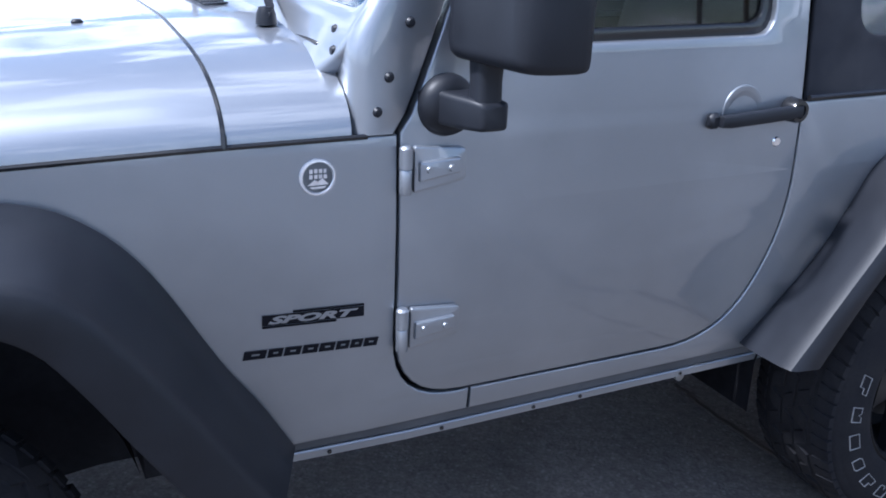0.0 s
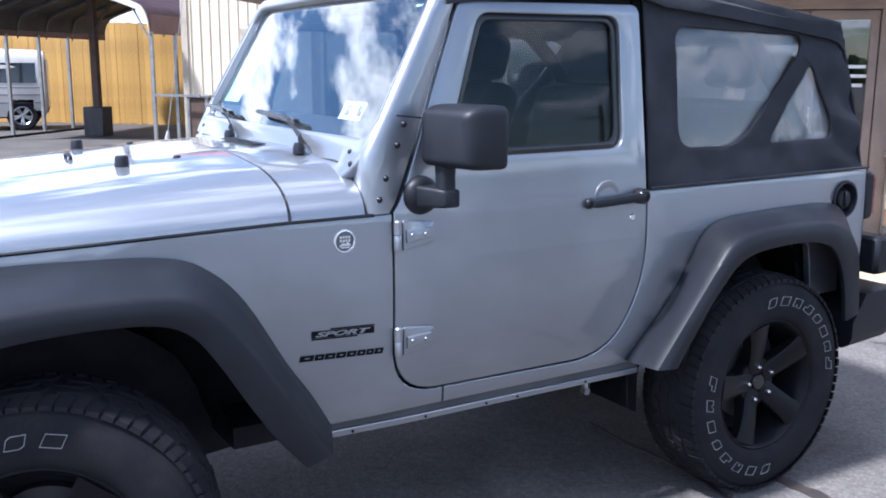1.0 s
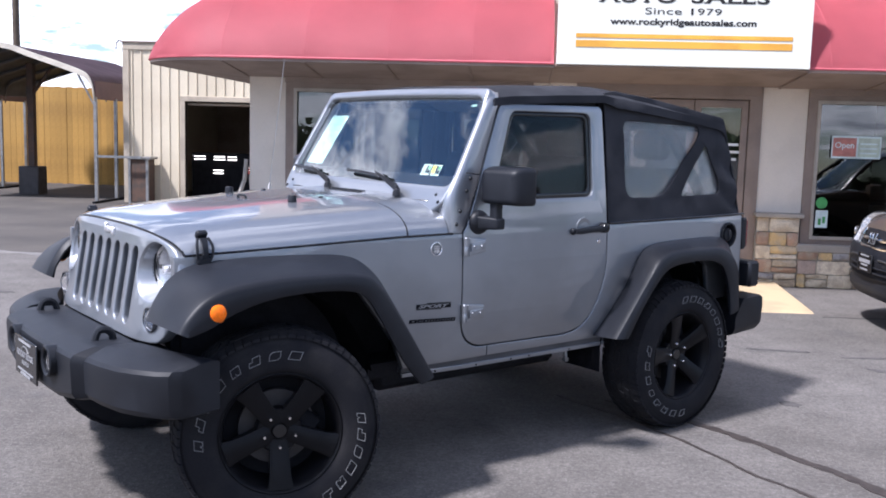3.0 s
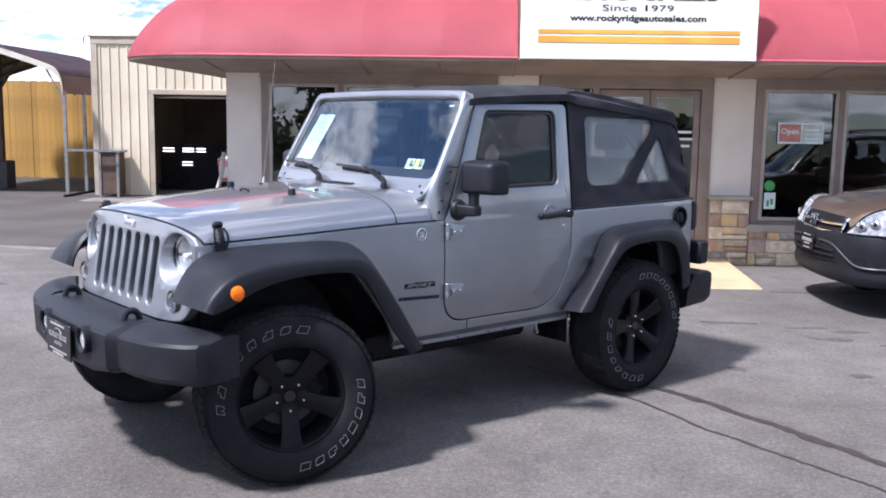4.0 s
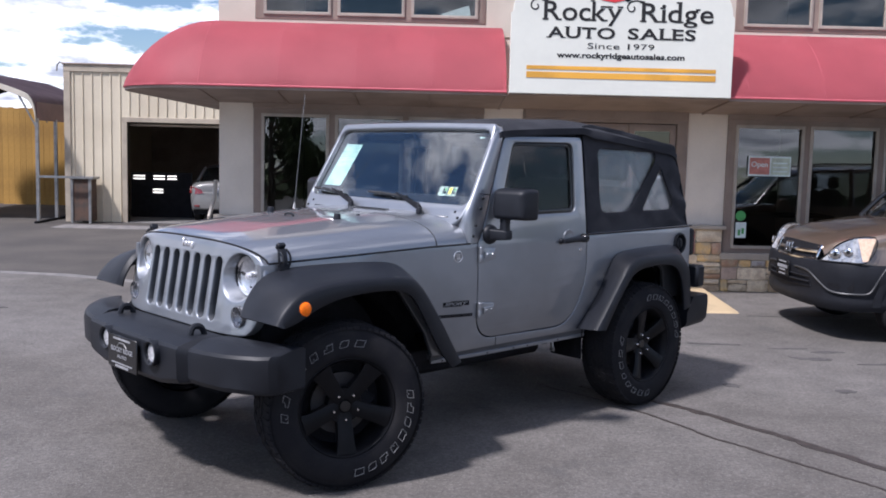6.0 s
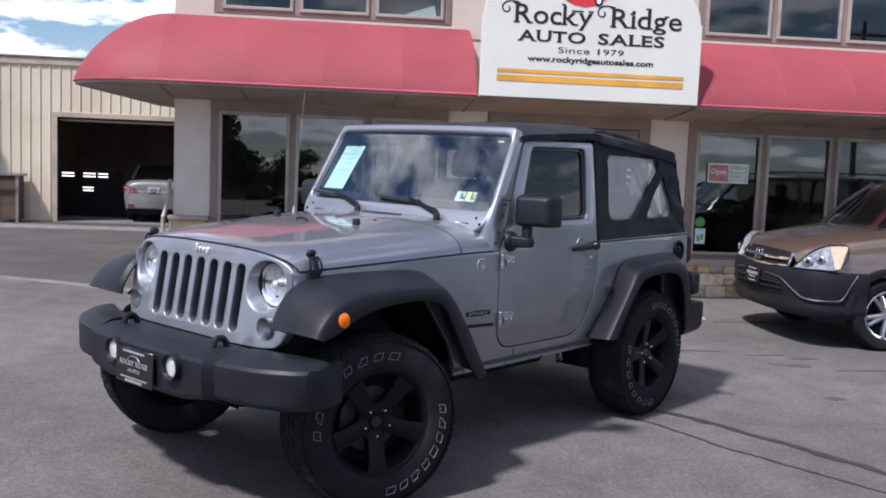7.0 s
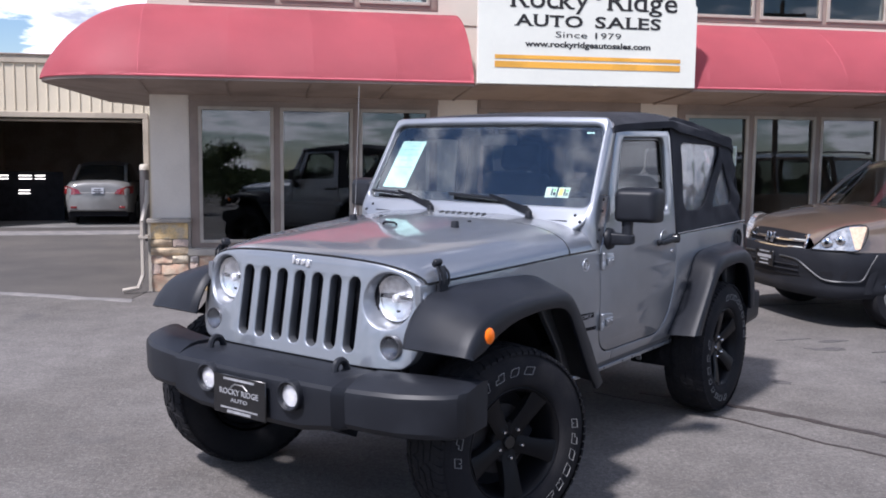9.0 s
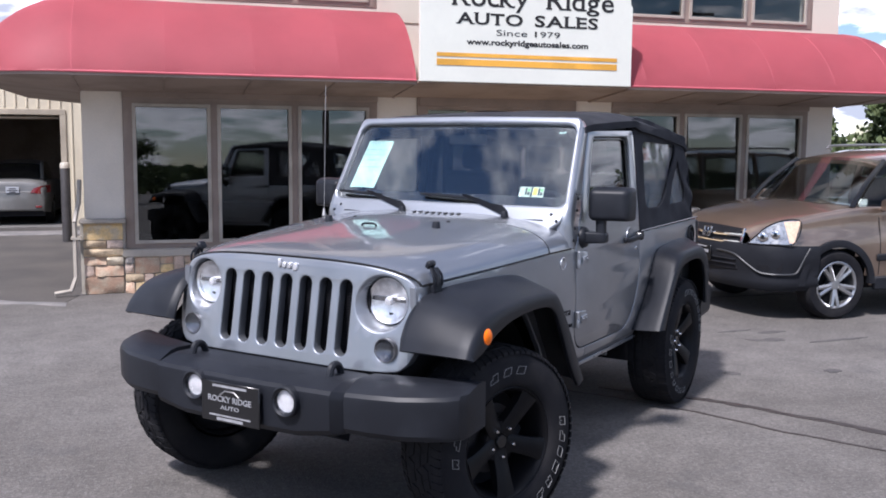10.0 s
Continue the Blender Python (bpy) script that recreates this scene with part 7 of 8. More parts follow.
    # price paper taped behind the far corner
    bm = plate([[(0.465, 1.388), (0.637, 1.388), (0.637, 1.652), (0.465, 1.652)]], 0.001)
    bend(bm, lambda u, v, w: (wx(v) + 0.030 - w - crown(u), u + (v - 1.53) * -0.16, v))
    pp = part("price_sheet", bm, PRICE, JEEP, "pale green price sheet behind the glass", smooth=False)
    for z, a, b in ((1.638, 0.50, 0.62), (1.622, 0.48, 0.56), (1.60, 0.48, 0.63), (1.57, 0.48, 0.63), (1.54, 0.50, 0.60), (1.50, 0.48, 0.62)):
        bm = plate([[(a, z), (b, z), (b, z + 0.006), (a, z + 0.006)]], 0.001)
        bend(bm, lambda u, v, w: (wx(v) + 0.0275 - w - crown(u), u + (v - 1.53) * -0.16, v))
        part("print_bar", bm, FADED_INK, pp, smooth=False)


STICKER = mat("faded_sticker", (0.32, 0.40, 0.37), 0.7, 0, 0.1, 30, 90)
PRICE = mat("price_paper", (0.235, 0.37, 0.355), 0.75, 0, 0.03, 6, 60)
FADED_INK = mat("faded_ink", (0.15, 0.24, 0.23), 0.7, 0, 0.05, 12, 60)


def build_top():
    """The black cloth top: roof, side curtains with clear windows, rear curtain."""
    th = JEEP
    top_z = lambda x: lerp(x, (1.17, 1.25, 1.6, 1.93, 2.02, 2.3, 2.6, 2.86, 2.93, 2.95), (1.778, 1.79, 1.812, 1.828, 1.826, 1.795, 1.757, 1.722, 1.700, 1.66))
    bm, rings = bmn(), []
    for x in list(np.linspace(1.16, 1.9, 8)) + [1.95, 2.0, 2.05, 2.15, 2.3, 2.45, 2.6, 2.75, 2.85, 2.91, 2.94]:
        x = float(x)
        z = top_z(x)
        hw = lerp(x, (1.16, 1.9, 2.05, 2.94), (0.705, 0.712, 0.722, 0.712))
        drop = lerp(x, (1.16, 1.9, 2.0, 2.94), (0.055, 0.06, 0.085, 0.065))
        pts = []
        for k in range(25):
            sx = -1 + 2 * k / 24
            y = hw * sx
            zz = z + 0.02 * (1 - sx * sx) - 0.05 * abs(sx) ** 10
            zz += 0.004 * noise.noise(Vector((x * 5, y * 5, 0)))
            pts.append((x, y, zz))
        side_l = [(x, -hw - 0.012, z - drop * 0.7), (x, -hw - 0.012, z - drop - 0.02)]
        side_r = [(x, hw + 0.012, z - drop - 0.02), (x, hw + 0.012, z - drop * 0.7)]
        inner = [(x, hw - 0.01, z - drop - 0.02), (x, hw - 0.03, z - 0.05), (x, -hw + 0.03, z - 0.05), (x, -hw + 0.01, z - drop - 0.02)]
        rings.append(side_l[::-1] + pts + side_r[::-1] + inner)
    loft(bm, rings)
    part("cloth_roof", bm, CANVAS, th, "black cloth roof", sharp=60)
    for s in (-1, 1):
        outer = rounded([(1.932, 1.128), (3.095, 1.140), (3.05, 1.30), (2.935, 1.67), (2.90, 1.705), (2.3, 1.785), (2.0, 1.812), (1.922, 1.80)], [0, 0.02, 0.03, 0.03, 0.03, 0, 0.0, 0.01])
        w1 = rounded([(2.075, 1.262), (2.375, 1.262), (2.70, 1.600), (2.690, 1.648), (2.055, 1.665)], [0.06, 0.08, 0.06, 0.03, 0.06])
        w2 = rounded([(2.515, 1.262), (2.885, 1.268), (2.875, 1.33), (2.765, 1.535), (2.745, 1.535)], [0.03, 0.04, 0.03, 0.02, 0.02])
        bm = plate([outer, w1, w2], 0.012, 0.003)
        cut(bm, 1, np.linspace(1.16, 1.78, 16))
        cut(bm, 0, np.linspace(1.98, 3.05, 24))

        def puff(u, v, w, loose=1.0):
            k = 0.009 * noise.noise(Vector((u * 7, v * 6, 3 * s))) + 0.004 * noise.noise(Vector((u * 17, v * 15, s)))
            k = k * loose + 0.055 * max(0, u - 2.78) * math.sin(v * 36 + u * 14) * loose
            return (u, s * (body_y(u, v) - 0.012 + w + k - 0.10 * max(0, u - 2.9)), v)

        bend(bm, puff)
        c = part("side_curtain", bm, CANVAS, th, "black cloth side curtain", sharp=60)
        for q in ([(2.035, 0, 1.245), (2.40, 0, 1.245), (2.735, 0, 1.665), (2.03, 0, 1.685)], [(2.49, 0, 1.245), (2.91, 0, 1.25), (2.78, 0, 1.56), (2.73, 0, 1.56)]):
            bm = sheet(q, 14, 10, (0, -s * 0.002, 0), lambda p: puff(p.x, p.z, -0.012, 0.3))
            part("clear_window", bm, VINYL, c, "crinkled clear vinyl window").visible_shadow = False
        # pillar that closes the gap behind the door
        bm = bmn()
        loft(bm, [[(1.895, s * (body_y(1.93, z) - 0.075), z), (1.955, s * (body_y(1.93, z) - 0.075), z), (1.955, s * (body_y(1.93, z) - 0.030), z), (1.895, s * (body_y(1.93, z) - 0.030), z)] for z in np.linspace(1.11, 1.79, 8)])
        part("door_pillar", bm, DARK, th)
        # welt round the belt
        bm = bmn()
        tube(bm, [(x, s * (body_y(x, 1.14) + 0.004), 1.135 + 0.010 * (x - 1.93)) for x in np.linspace(1.93, 3.09, 12)], 0.007, 6)
        part("belt_welt", bm, GLOSS_BLACK, th)
    # rear curtain with its own clear window
    def back(u, v, w):
        t = (1.70 - v) / 0.56
        return (2.935 + 0.155 * t + 0.012 * math.sin(math.pi * t) + 0.006 * noise.noise(Vector((u * 5, v * 7, 8))) + w, u, v)

    bm = plate([[(-0.74, 1.14), (0.74, 1.14), (0.70, 1.70), (-0.70, 1.70)], rounded([(-0.58, 1.25), (0.58, 1.25), (0.54, 1.62), (-0.54, 1.62)], 0.06)], 0.008)
    cut(bm, 0, np.linspace(-0.6, 0.6, 9))
    cut(bm, 1, np.linspace(1.2, 1.65, 7))
    bend(bm, back)
    c = part("rear_curtain", bm, CANVAS, th, "black cloth rear curtain")
    bm = sheet([(0, -0.60, 1.23), (0, 0.60, 1.23), (0, 0.56, 1.64), (0, -0.56, 1.64)], 14, 8, (-0.002, 0, 0), lambda p: back(p.y, p.z, -0.007))
    part("clear_window", bm, VINYL, c, "clear vinyl rear window").visible_shadow = False
    bm = plate([rounded([(-0.755, 0.64), (0.755, 0.64), (0.755, 1.138), (-0.755, 1.138)], 0.02)], 0.05, 0.01)
    bend(bm, lambda u, v, w: (3.068 + w, u, v))
    part("tailgate", bm, SILVER, th, "silver tailgate")


def build_inside():
    bm = bmn()
    span(bm, (0.5, -0.69, 0.50), (3.05, 0.69, 0.56))
    part("floor_pan", bm, DARK, JEEP)
    bm = bmn()
    rings = []
    for y in (-0.69, -0.4, 0, 0.4, 0.69):
        rings.append([(0.93, y, 1.0), (0.93, y, 1.29), (1.02, y, 1.315), (1.12, y, 1.305), (1.20, y, 1.24), (1.20, y, 1.0)])
    loft(bm, rings)
    part("dashboard", bm, PLASTIC, JEEP, "black dashboard")
    bm = bmn()
    tube(bm, [(1.40 + 0.08 * math.sin(a), -0.36 + 0.185 * math.cos(a), 1.20 + 0.17 * math.sin(a)) for a in [math.tau * k / 28 for k in range(28)]], 0.015, 8, True)
    sw = part("steering_wheel", bm, GLOSS_BLACK, JEEP, "black steering wheel")
    bm = bmn()
    lathe(bm, [(0, -0.02), (0.06, -0.015), (0.065, 0.02), (0, 0.02)], 18, "x", (1.40, -0.36, 1.20))
    for a in (0.2, math.pi - 0.2, -math.pi / 2):
        tube(bm, [(1.40, -0.36, 1.20), (1.40 + 0.075 * math.sin(a), -0.36 + 0.18 * math.cos(a), 1.20 + 0.165 * math.sin(a))], 0.013, 6)
    tube(bm, [(1.40, -0.36, 1.20), (1.15, -0.36, 1.12)], 0.03, 8)
    part("wheel_hub", bm, GLOSS_BLACK, sw)

    def soft(bm, c, sz, b, rot=None):
        box(bm, c, sz, b, rot, 3)

    for y in (-0.36, 0.36):
        lean = Euler((0, radians(14), 0)).to_matrix()
        bm = bmn()
        soft(bm, (1.62, y, 0.86), (0.52, 0.50, 0.16), 0.05)
        st = part("front_seat", bm, SEAT, JEEP, "black cloth front seat")
        bm = bmn()
        soft(bm, (1.92, y, 1.17), (0.15, 0.48, 0.60), 0.06, lean)
        part("backrest", bm, SEAT, st)
        bm = bmn()
        soft(bm, (2.02, y, 1.565), (0.10, 0.27, 0.19), 0.045, lean)
        part("headrest", bm, SEAT, st)
        bm = bmn()
        for d in (-0.06, 0.06):
            tube(bm, [(1.98, y + d, 1.42), (2.01, y + d, 1.52)], 0.007, 6)
        part("headrest_post", bm, CHROME, st)
        bm = bmn()
        span(bm, (1.45, y - 0.2, 0.56), (1.85, y + 0.2, 0.78))
        part("seat_base", bm, DARK, st)
    bm = bmn()
    soft(bm, (2.62, 0, 0.88), (0.42, 0.98, 0.16), 0.05)
    st = part("rear_seat", bm, SEAT, JEEP, "black cloth rear bench")
    bm = bmn()
    soft(bm, (2.84, 0, 1.16), (0.13, 0.98, 0.48), 0.05, Euler((0, radians(12), 0)).to_matrix())
    part("backrest", bm, SEAT, st)
    for y in (-0.28, 0.28):
        bm = bmn()
        soft(bm, (2.82, y, 1.535), (0.09, 0.24, 0.18), 0.04)
        part("headrest", bm, SEAT, st)
    # sport bar with padding
    for s in (-1, 1):
        bm = bmn()
        tube(bm, smooth_path([(1.20, s * 0.64, 1.70), (1.6, s * 0.635, 1.73), (2.05, s * 0.63, 1.735), (2.45, s * 0.63, 1.68), (2.95, s * 0.64, 1.14)], 4), 0.034, 10)
        tube(bm, smooth_path([(2.05, s * 0.63, 1.735), (2.08, s * 0.655, 1.45), (2.10, s * 0.66, 1.0), (2.10, s * 0.66, 0.56)], 4), 0.034, 10)
        part("sport_bar", bm, SEAT, JEEP, "padded black roll bar")
    bm = bmn()
    tube(bm, smooth_path([(2.05, -0.63, 1.735), (2.05, -0.4, 1.755), (2.05, 0.4, 1.755), (2.05, 0.63, 1.735)], 4), 0.034, 10)
    part("cross_bar", bm, SEAT, JEEP)
    bm = bmn()
    soft(bm, (1.19, 0, 1.665), (0.03, 0.24, 0.065), 0.014)
    tube(bm, [(1.155, 0, 1.73), (1.175, 0, 1.68)], 0.01, 6)
    part("inside_mirror", bm, GLOSS_BLACK, JEEP, "black inside mirror")
    for s in (-1, 1):
        bm = bmn()
        soft(bm, (1.235, s * 0.36, 1.71), (0.11, 0.40, 0.018), 0.008, Euler((0, radians(25), 0)).to_matrix())
        part("sun_visor", bm, SEAT, JEEP)


def build_under():
    for s in (-1, 1):
        bm = bmn()
        tube(bm, smooth_path([(-0.50, s * 0.37, 0.62), (0.0, s * 0.37, 0.62), (0.6, s * 0.40, 0.50), (1.8, s * 0.42, 0.49), (2.4, s * 0.42, 0.62), (3.05, s * 0.42, 0.58)], 4), 0.055, 4)
        part("frame_rail", bm, DARK, JEEP, "black chassis rail", sharp=20)
        for x in (0.08, 2.34):
            bm = bmn()
            tube(bm, [(x, s * 0.50, 0.42), (x + 0.03, s * 0.47, 0.85)], 0.030, 10)
            part("shock_absorber", bm, DARK, JEEP)
        bm = bmn()
        box(bm, (0.83, s * 0.64, 0.50), (0.10, 0.05, 0.07), 0.01)
        part("body_mount", bm, STEEL, JEEP, "grey body mount")
    for x in (0.0, 2.424):
        bm = bmn()
        tube(bm, [(x, -0.66, 0.402), (x, 0.66, 0.402)], 0.042, 12)
        bmesh.ops.create_icosphere(bm, subdivisions=2, radius=0.14, matrix=Matrix.Translation((x, 0.16 if x == 0 else 0, 0.395)))
        part("axle", bm, DARK, JEEP, "black axle tube")
    bm = bmn()
    span(bm, (0.75, -0.40, 0.33), (1.95, 0.40, 0.52), 0.03)
    part("transfer_skid", bm, DARK, JEEP)
    bm = bmn()
    tube(bm, smooth_path([(1.2, 0.36, 0.45), (1.9, 0.36, 0.44), (2.3, 0.30, 0.62), (2.85, 0.34, 0.50), (3.18, 0.50, 0.44)], 4), 0.03, 10)
    lathe(bm, [(0, -0.3), (0.1, -0.3), (0.11, -0.28), (0.11, 0.28), (0.1, 0.3), (0, 0.3)], 20, "y", (2.92, 0.05, 0.56))
    part("exhaust", bm, RUST_DARK, JEEP, "dark exhaust pipe and silencer")
    bm = bmn()
    tube(bm, [(-0.25, -0.5, 0.42), (-0.25, 0.5, 0.45)], 0.018, 8)
    part("track_bar", bm, DARK, JEEP)
    for s in (-1, 1):
        bm = bmn()
        tube(bm, [(0.0, s * 0.42, 0.36), (0.95, s * 0.38, 0.44)], 0.026, 8)
        part("control_arm", bm, DARK, JEEP)
        bm = bmn()
        lathe(bm, [(0, -0.012), (0.013, -0.012), (0.013, 0.012), (0, 0.012)], 12, "y", (1.82, s * 0.60, 0.40))
        tube(bm, [(1.82, s * 0.60, 0.41), (1.82, s * 0.58, 0.52)], 0.012, 6)
        part("hanger", bm, STEEL, JEEP)
    # mast aerial on the far side of the cowl
    bm = bmn()
    tube(bm, [(0.734, 0.665, 1.235), (0.742, 0.670, 1.275)], [0.012, 0.005], 10)
    tube(bm, [(0.740, 0.668, 1.27), (0.879, 0.760, 1.965)], 0.0014, 6)
    part("aerial", bm, STEEL, JEEP, "thin grey mast aerial")


build_front()
build_flares()
build_bumpers()
build_sides()
build_windscreen()
build_top()
build_inside()
build_under()
wheels()


# ---- the other cars; x to the rear from the nose, y to their right-hand side ----
def shell_rings(stations, nx=3, ny=3):
    """Cross-sections of a car body from half profiles (y, z), bottom to top centre, softened both ways."""
    k = len(stations[0][1])
    lines = [smooth_path([(x, *prof[i]) for x, prof in stations], nx) for i in range(k)]
    rings = []
    for j in range(len(lines[0])):
        half = smooth_path([lines[i][j] for i in range(k)], ny)
        half = [(p[0], max(p[1], 0.0), p[2]) for p in half]
        half[-1] = (half[-1][0], 0.0, half[-1][2])
        rings.append(half + [(x, -y, z) for x, y, z in half[-2::-1]])
    return rings


def shell(stations, nx=3, ny=3, wells=(), r=0.36, zc=0.33):
    """The skin of a body, open below, with its wheel openings taken out."""
    bm = bmn()
    loft(bm, shell_rings(stations, nx, ny), False, False)
    dead = [f for f in bm.faces for wx in wells if (f.calc_center_median().x - wx) ** 2 + (f.calc_center_median().z - zc) ** 2 < r * r and abs(f.calc_center_median().y) > 0.5]
    bmesh.ops.delete(bm, geom=list(set(dead)), context="FACES")
    return bm


def car_wheel(parent, x, y, R, r, rim_mat, spokes, W=0.2):
    """A road wheel with its face towards -y; five pairs of spokes."""
    bm = bmn()
    lathe(bm, [(r, -W / 2 + 0.01), (r + 0.012, -W / 2 - 0.002), (r + 0.004, -W / 2 - 0.006), (r - 0.012, -W / 2 + 0.008), (r - 0.02, 0.05), (r - 0.03, 0.06), (r, W / 2)], 36)
    s = -1 if y < 0 else 1
    w = part("wheel", bm, rim_mat, parent, "", pose(x, y, R - 0.003, 0, 20, 0 if s < 0 else 180))
    bm = bmn()
    lathe(bm, [(r, W / 2), (r + 0.03, W / 2 + 0.008), (R - 0.03, W / 2 + 0.004), (R - 0.008, W / 2 - 0.02), (R, W / 2 - 0.05), (R, -W / 2 + 0.05), (R - 0.008, -W / 2 + 0.02), (R - 0.03, -W / 2 - 0.004), (r + 0.03, -W / 2 - 0.008), (r, -W / 2 + 0.01)], 48)
    part("tyre", bm, RUBBER, w, "black road tyre")
    for k in range(spokes):
        for d in (-0.17, 0.17):
            a = math.tau * k / spokes
            bm = bmn()
            p0 = (math.cos(a + d * 0.6) * 0.05, -W / 2 + 0.03, math.sin(a + d * 0.6) * 0.05)
            p1 = (math.cos(a + d) * (r - 0.008), -W / 2 + 0.005, math.sin(a + d) * (r - 0.008))
            tube(bm, [p0, p1], [0.026, 0.021], 6)
            part("spoke", bm, rim_mat, w)
    bm = bmn()
    lathe(bm, [(0, -W / 2 + 0.01), (0.045, -W / 2 + 0.012), (0.06, -W / 2 + 0.03), (0.06, 0.0), (0, 0.0)], 20)
    part("hub", bm, rim_mat, w)
    # added dark disc that stands for the shade behind the spokes
    bm = bmn()
    lathe(bm, [(0, 0.02), (r - 0.02, 0.02), (r - 0.02, 0.03), (0, 0.03)], 24)
    part("brake_shield", bm, DARK, w)
    return w


def grid_plate(bm, low, high, thick, nx=4):
    """A curved strip between two lines of points, with thickness along its normal."""
    a, b = smooth_path(low, nx), smooth_path(high, nx)
    rows = [[bm.verts.new(Vector(p).lerp(Vector(q), t)) for t in (0, 0.25, 0.5, 0.75, 1)] for p, q in zip(a, b)]
    for r0, r1 in zip(rows, rows[1:]):
        for i in range(4):
            bm.faces.new((r0[i], r0[i + 1], r1[i + 1], r1[i]))
    bmesh.ops.recalc_face_normals(bm, faces=bm.faces)
    bmesh.ops.solidify(bm, geom=list(bm.faces), thickness=thick)
    return bm


def build_compact():
    """The bronze sport-utility car parked along the shop front."""
    c = thing("compact_suv", "bronze compact SUV with dark grey cladding, parked along the shop", "car", pose(4.47, 4.04, 0))
    P = lambda wb, zb, wm, zm, ws, zs, wt, zt, zc: [(wb, zb), (wm, zm), (ws + 0.012, (zm + zs) / 2 + 0.03), (ws, zs), (wt, zt), (wt * 0.5, zc - 0.004), (0, zc)]
    st = [(0.13, P(0.52, 0.66, 0.56, 0.73, 0.56, 0.77, 0.50, 0.815, 0.835)),
          (0.22, P(0.66, 0.62, 0.71, 0.72, 0.69, 0.83, 0.60, 0.885, 0.905)),
          (0.36, P(0.78, 0.58, 0.815, 0.70, 0.775, 0.90, 0.66, 0.940, 0.962)),
          (0.60, P(0.86, 0.45, 0.875, 0.68, 0.82, 0.965, 0.70, 0.995, 1.022)),
          (0.90, P(0.87, 0.36, 0.892, 0.68, 0.84, 1.015, 0.73, 1.04, 1.066)),
          (1.20, P(0.87, 0.32, 0.892, 0.68, 0.85, 1.05, 0.76, 1.07, 1.09)),
          (1.60, P(0.87, 0.30, 0.892, 0.68, 0.86, 1.05, 0.80, 1.06, 1.07)),
          (2.60, P(0.87, 0.30, 0.892, 0.68, 0.86, 1.04, 0.80, 1.05, 1.06)),
          (3.60, P(0.87, 0.32, 0.892, 0.70, 0.86, 1.04, 0.80, 1.06, 1.07)),
          (4.25, P(0.82, 0.40, 0.86, 0.72, 0.83, 1.04, 0.78, 1.06, 1.07)),
          (4.45, P(0.70, 0.45, 0.76, 0.72, 0.74, 1.02, 0.70, 1.04, 1.05))]
    bm = shell(st, 5, 4, (0.88, 3.50), 0.375)
    body = part("body", bm, BRONZE, c, "bronze metallic body", sharp=50)
    # wraparound grey bumper
    plan = [(0.66, -0.90), (0.45, -0.893), (0.27, -0.855), (0.13, -0.74), (0.055, -0.5), (0.025, -0.25), (0.02, 0.0)]
    plan = smooth_path(plan + [(x, -y) for x, y in plan[-2::-1]], 4)
    bm, rings = bmn(), []
    for i, p in enumerate(plan):
        a, b = Vector(plan[max(i - 1, 0)]), Vector(plan[min(i + 1, len(plan) - 1)])
        d = (b - a).normalized()
        out = Vector((-d.y, d.x))
        rings.append([(p[0] + out.x * o, p[1] + out.y * o, z) for o, z in ((-0.10, 0.705), (0.0, 0.71), (0.016, 0.67), (0.020, 0.58), (0.004, 0.50), (-0.004, 0.42), (0.006, 0.38), (0.0, 0.33), (-0.03, 0.285), (-0.10, 0.28))])
    loft(bm, rings)
    part("front_bumper", bm, CLADDING, c, "dark grey bumper cladding", sharp=50)
    # slatted lower intake, the crease that frames it, fog recesses
    bm = bmn()
    grid_plate(bm, [(0.046, -0.50, 0.462), (0.010, -0.25, 0.458), (0.004, 0, 0.456), (0.010, 0.25, 0.458), (0.046, 0.50, 0.462)], [(0.036, -0.46, 0.600), (0.003, -0.25, 0.606), (-0.003, 0, 0.608), (0.003, 0.25, 0.606), (0.036, 0.46, 0.600)], 0.02)
    intake = part("lower_intake", bm, DARK, c, "black lower intake")
    for z in (0.505, 0.552):
        bm = bmn()
        tube(bm, smooth_path([(0.034, -0.49, z), (-0.004, -0.25, z), (-0.010, 0, z), (-0.004, 0.25, z), (0.034, 0.49, z)], 3), 0.008, 6)
        part("intake_slat", bm, CLADDING, intake)
    for s in (-1, 1):
        # the crease's light edge is put in with a paler cladding colour
        bm = bmn()
        tube(bm, smooth_path([(0.000, s * 0.22, 0.624), (0.010, s * 0.36, 0.622), (0.030, s * 0.49, 0.602), (0.070, s * 0.61, 0.530), (0.112, s * 0.725, 0.466), (0.165, s * 0.80, 0.448), (0.25, s * 0.862, 0.446), (0.385, s * 0.902, 0.452), (0.44, s * 0.908, 0.50), (0.49, s * 0.910, 0.60), (0.55, s * 0.908, 0.69)], 3), [0.010] * 31, 6)
        part("bumper_edge", bm, CLADDING_PALE, c, "raised bumper crease, coloured paler as a lit edge")
        bm = bmn()
        grid_plate(bm, [(0.122, s * 0.725, 0.480), (0.175, s * 0.795, 0.470), (0.28, s * 0.866, 0.468)], [(0.105, s * 0.725, 0.528), (0.165, s * 0.800, 0.536), (0.28, s * 0.876, 0.552)], 0.012)
        part("fog_recess", bm, DARK, c, "dark fog lamp recess")
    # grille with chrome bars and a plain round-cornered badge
    bm = bmn()
    grid_plate(bm, [(0.11, -0.48, 0.712), (0.05, -0.25, 0.709), (0.04, 0, 0.707), (0.05, 0.25, 0.709), (0.11, 0.48, 0.712)],
               [(0.155, -0.46, 0.842), (0.092, -0.25, 0.858), (0.078, 0, 0.864), (0.092, 0.25, 0.858), (0.155, 0.46, 0.842)], 0.02)
    g = part("grille", bm, DARK, c, "black grille with chrome bars")
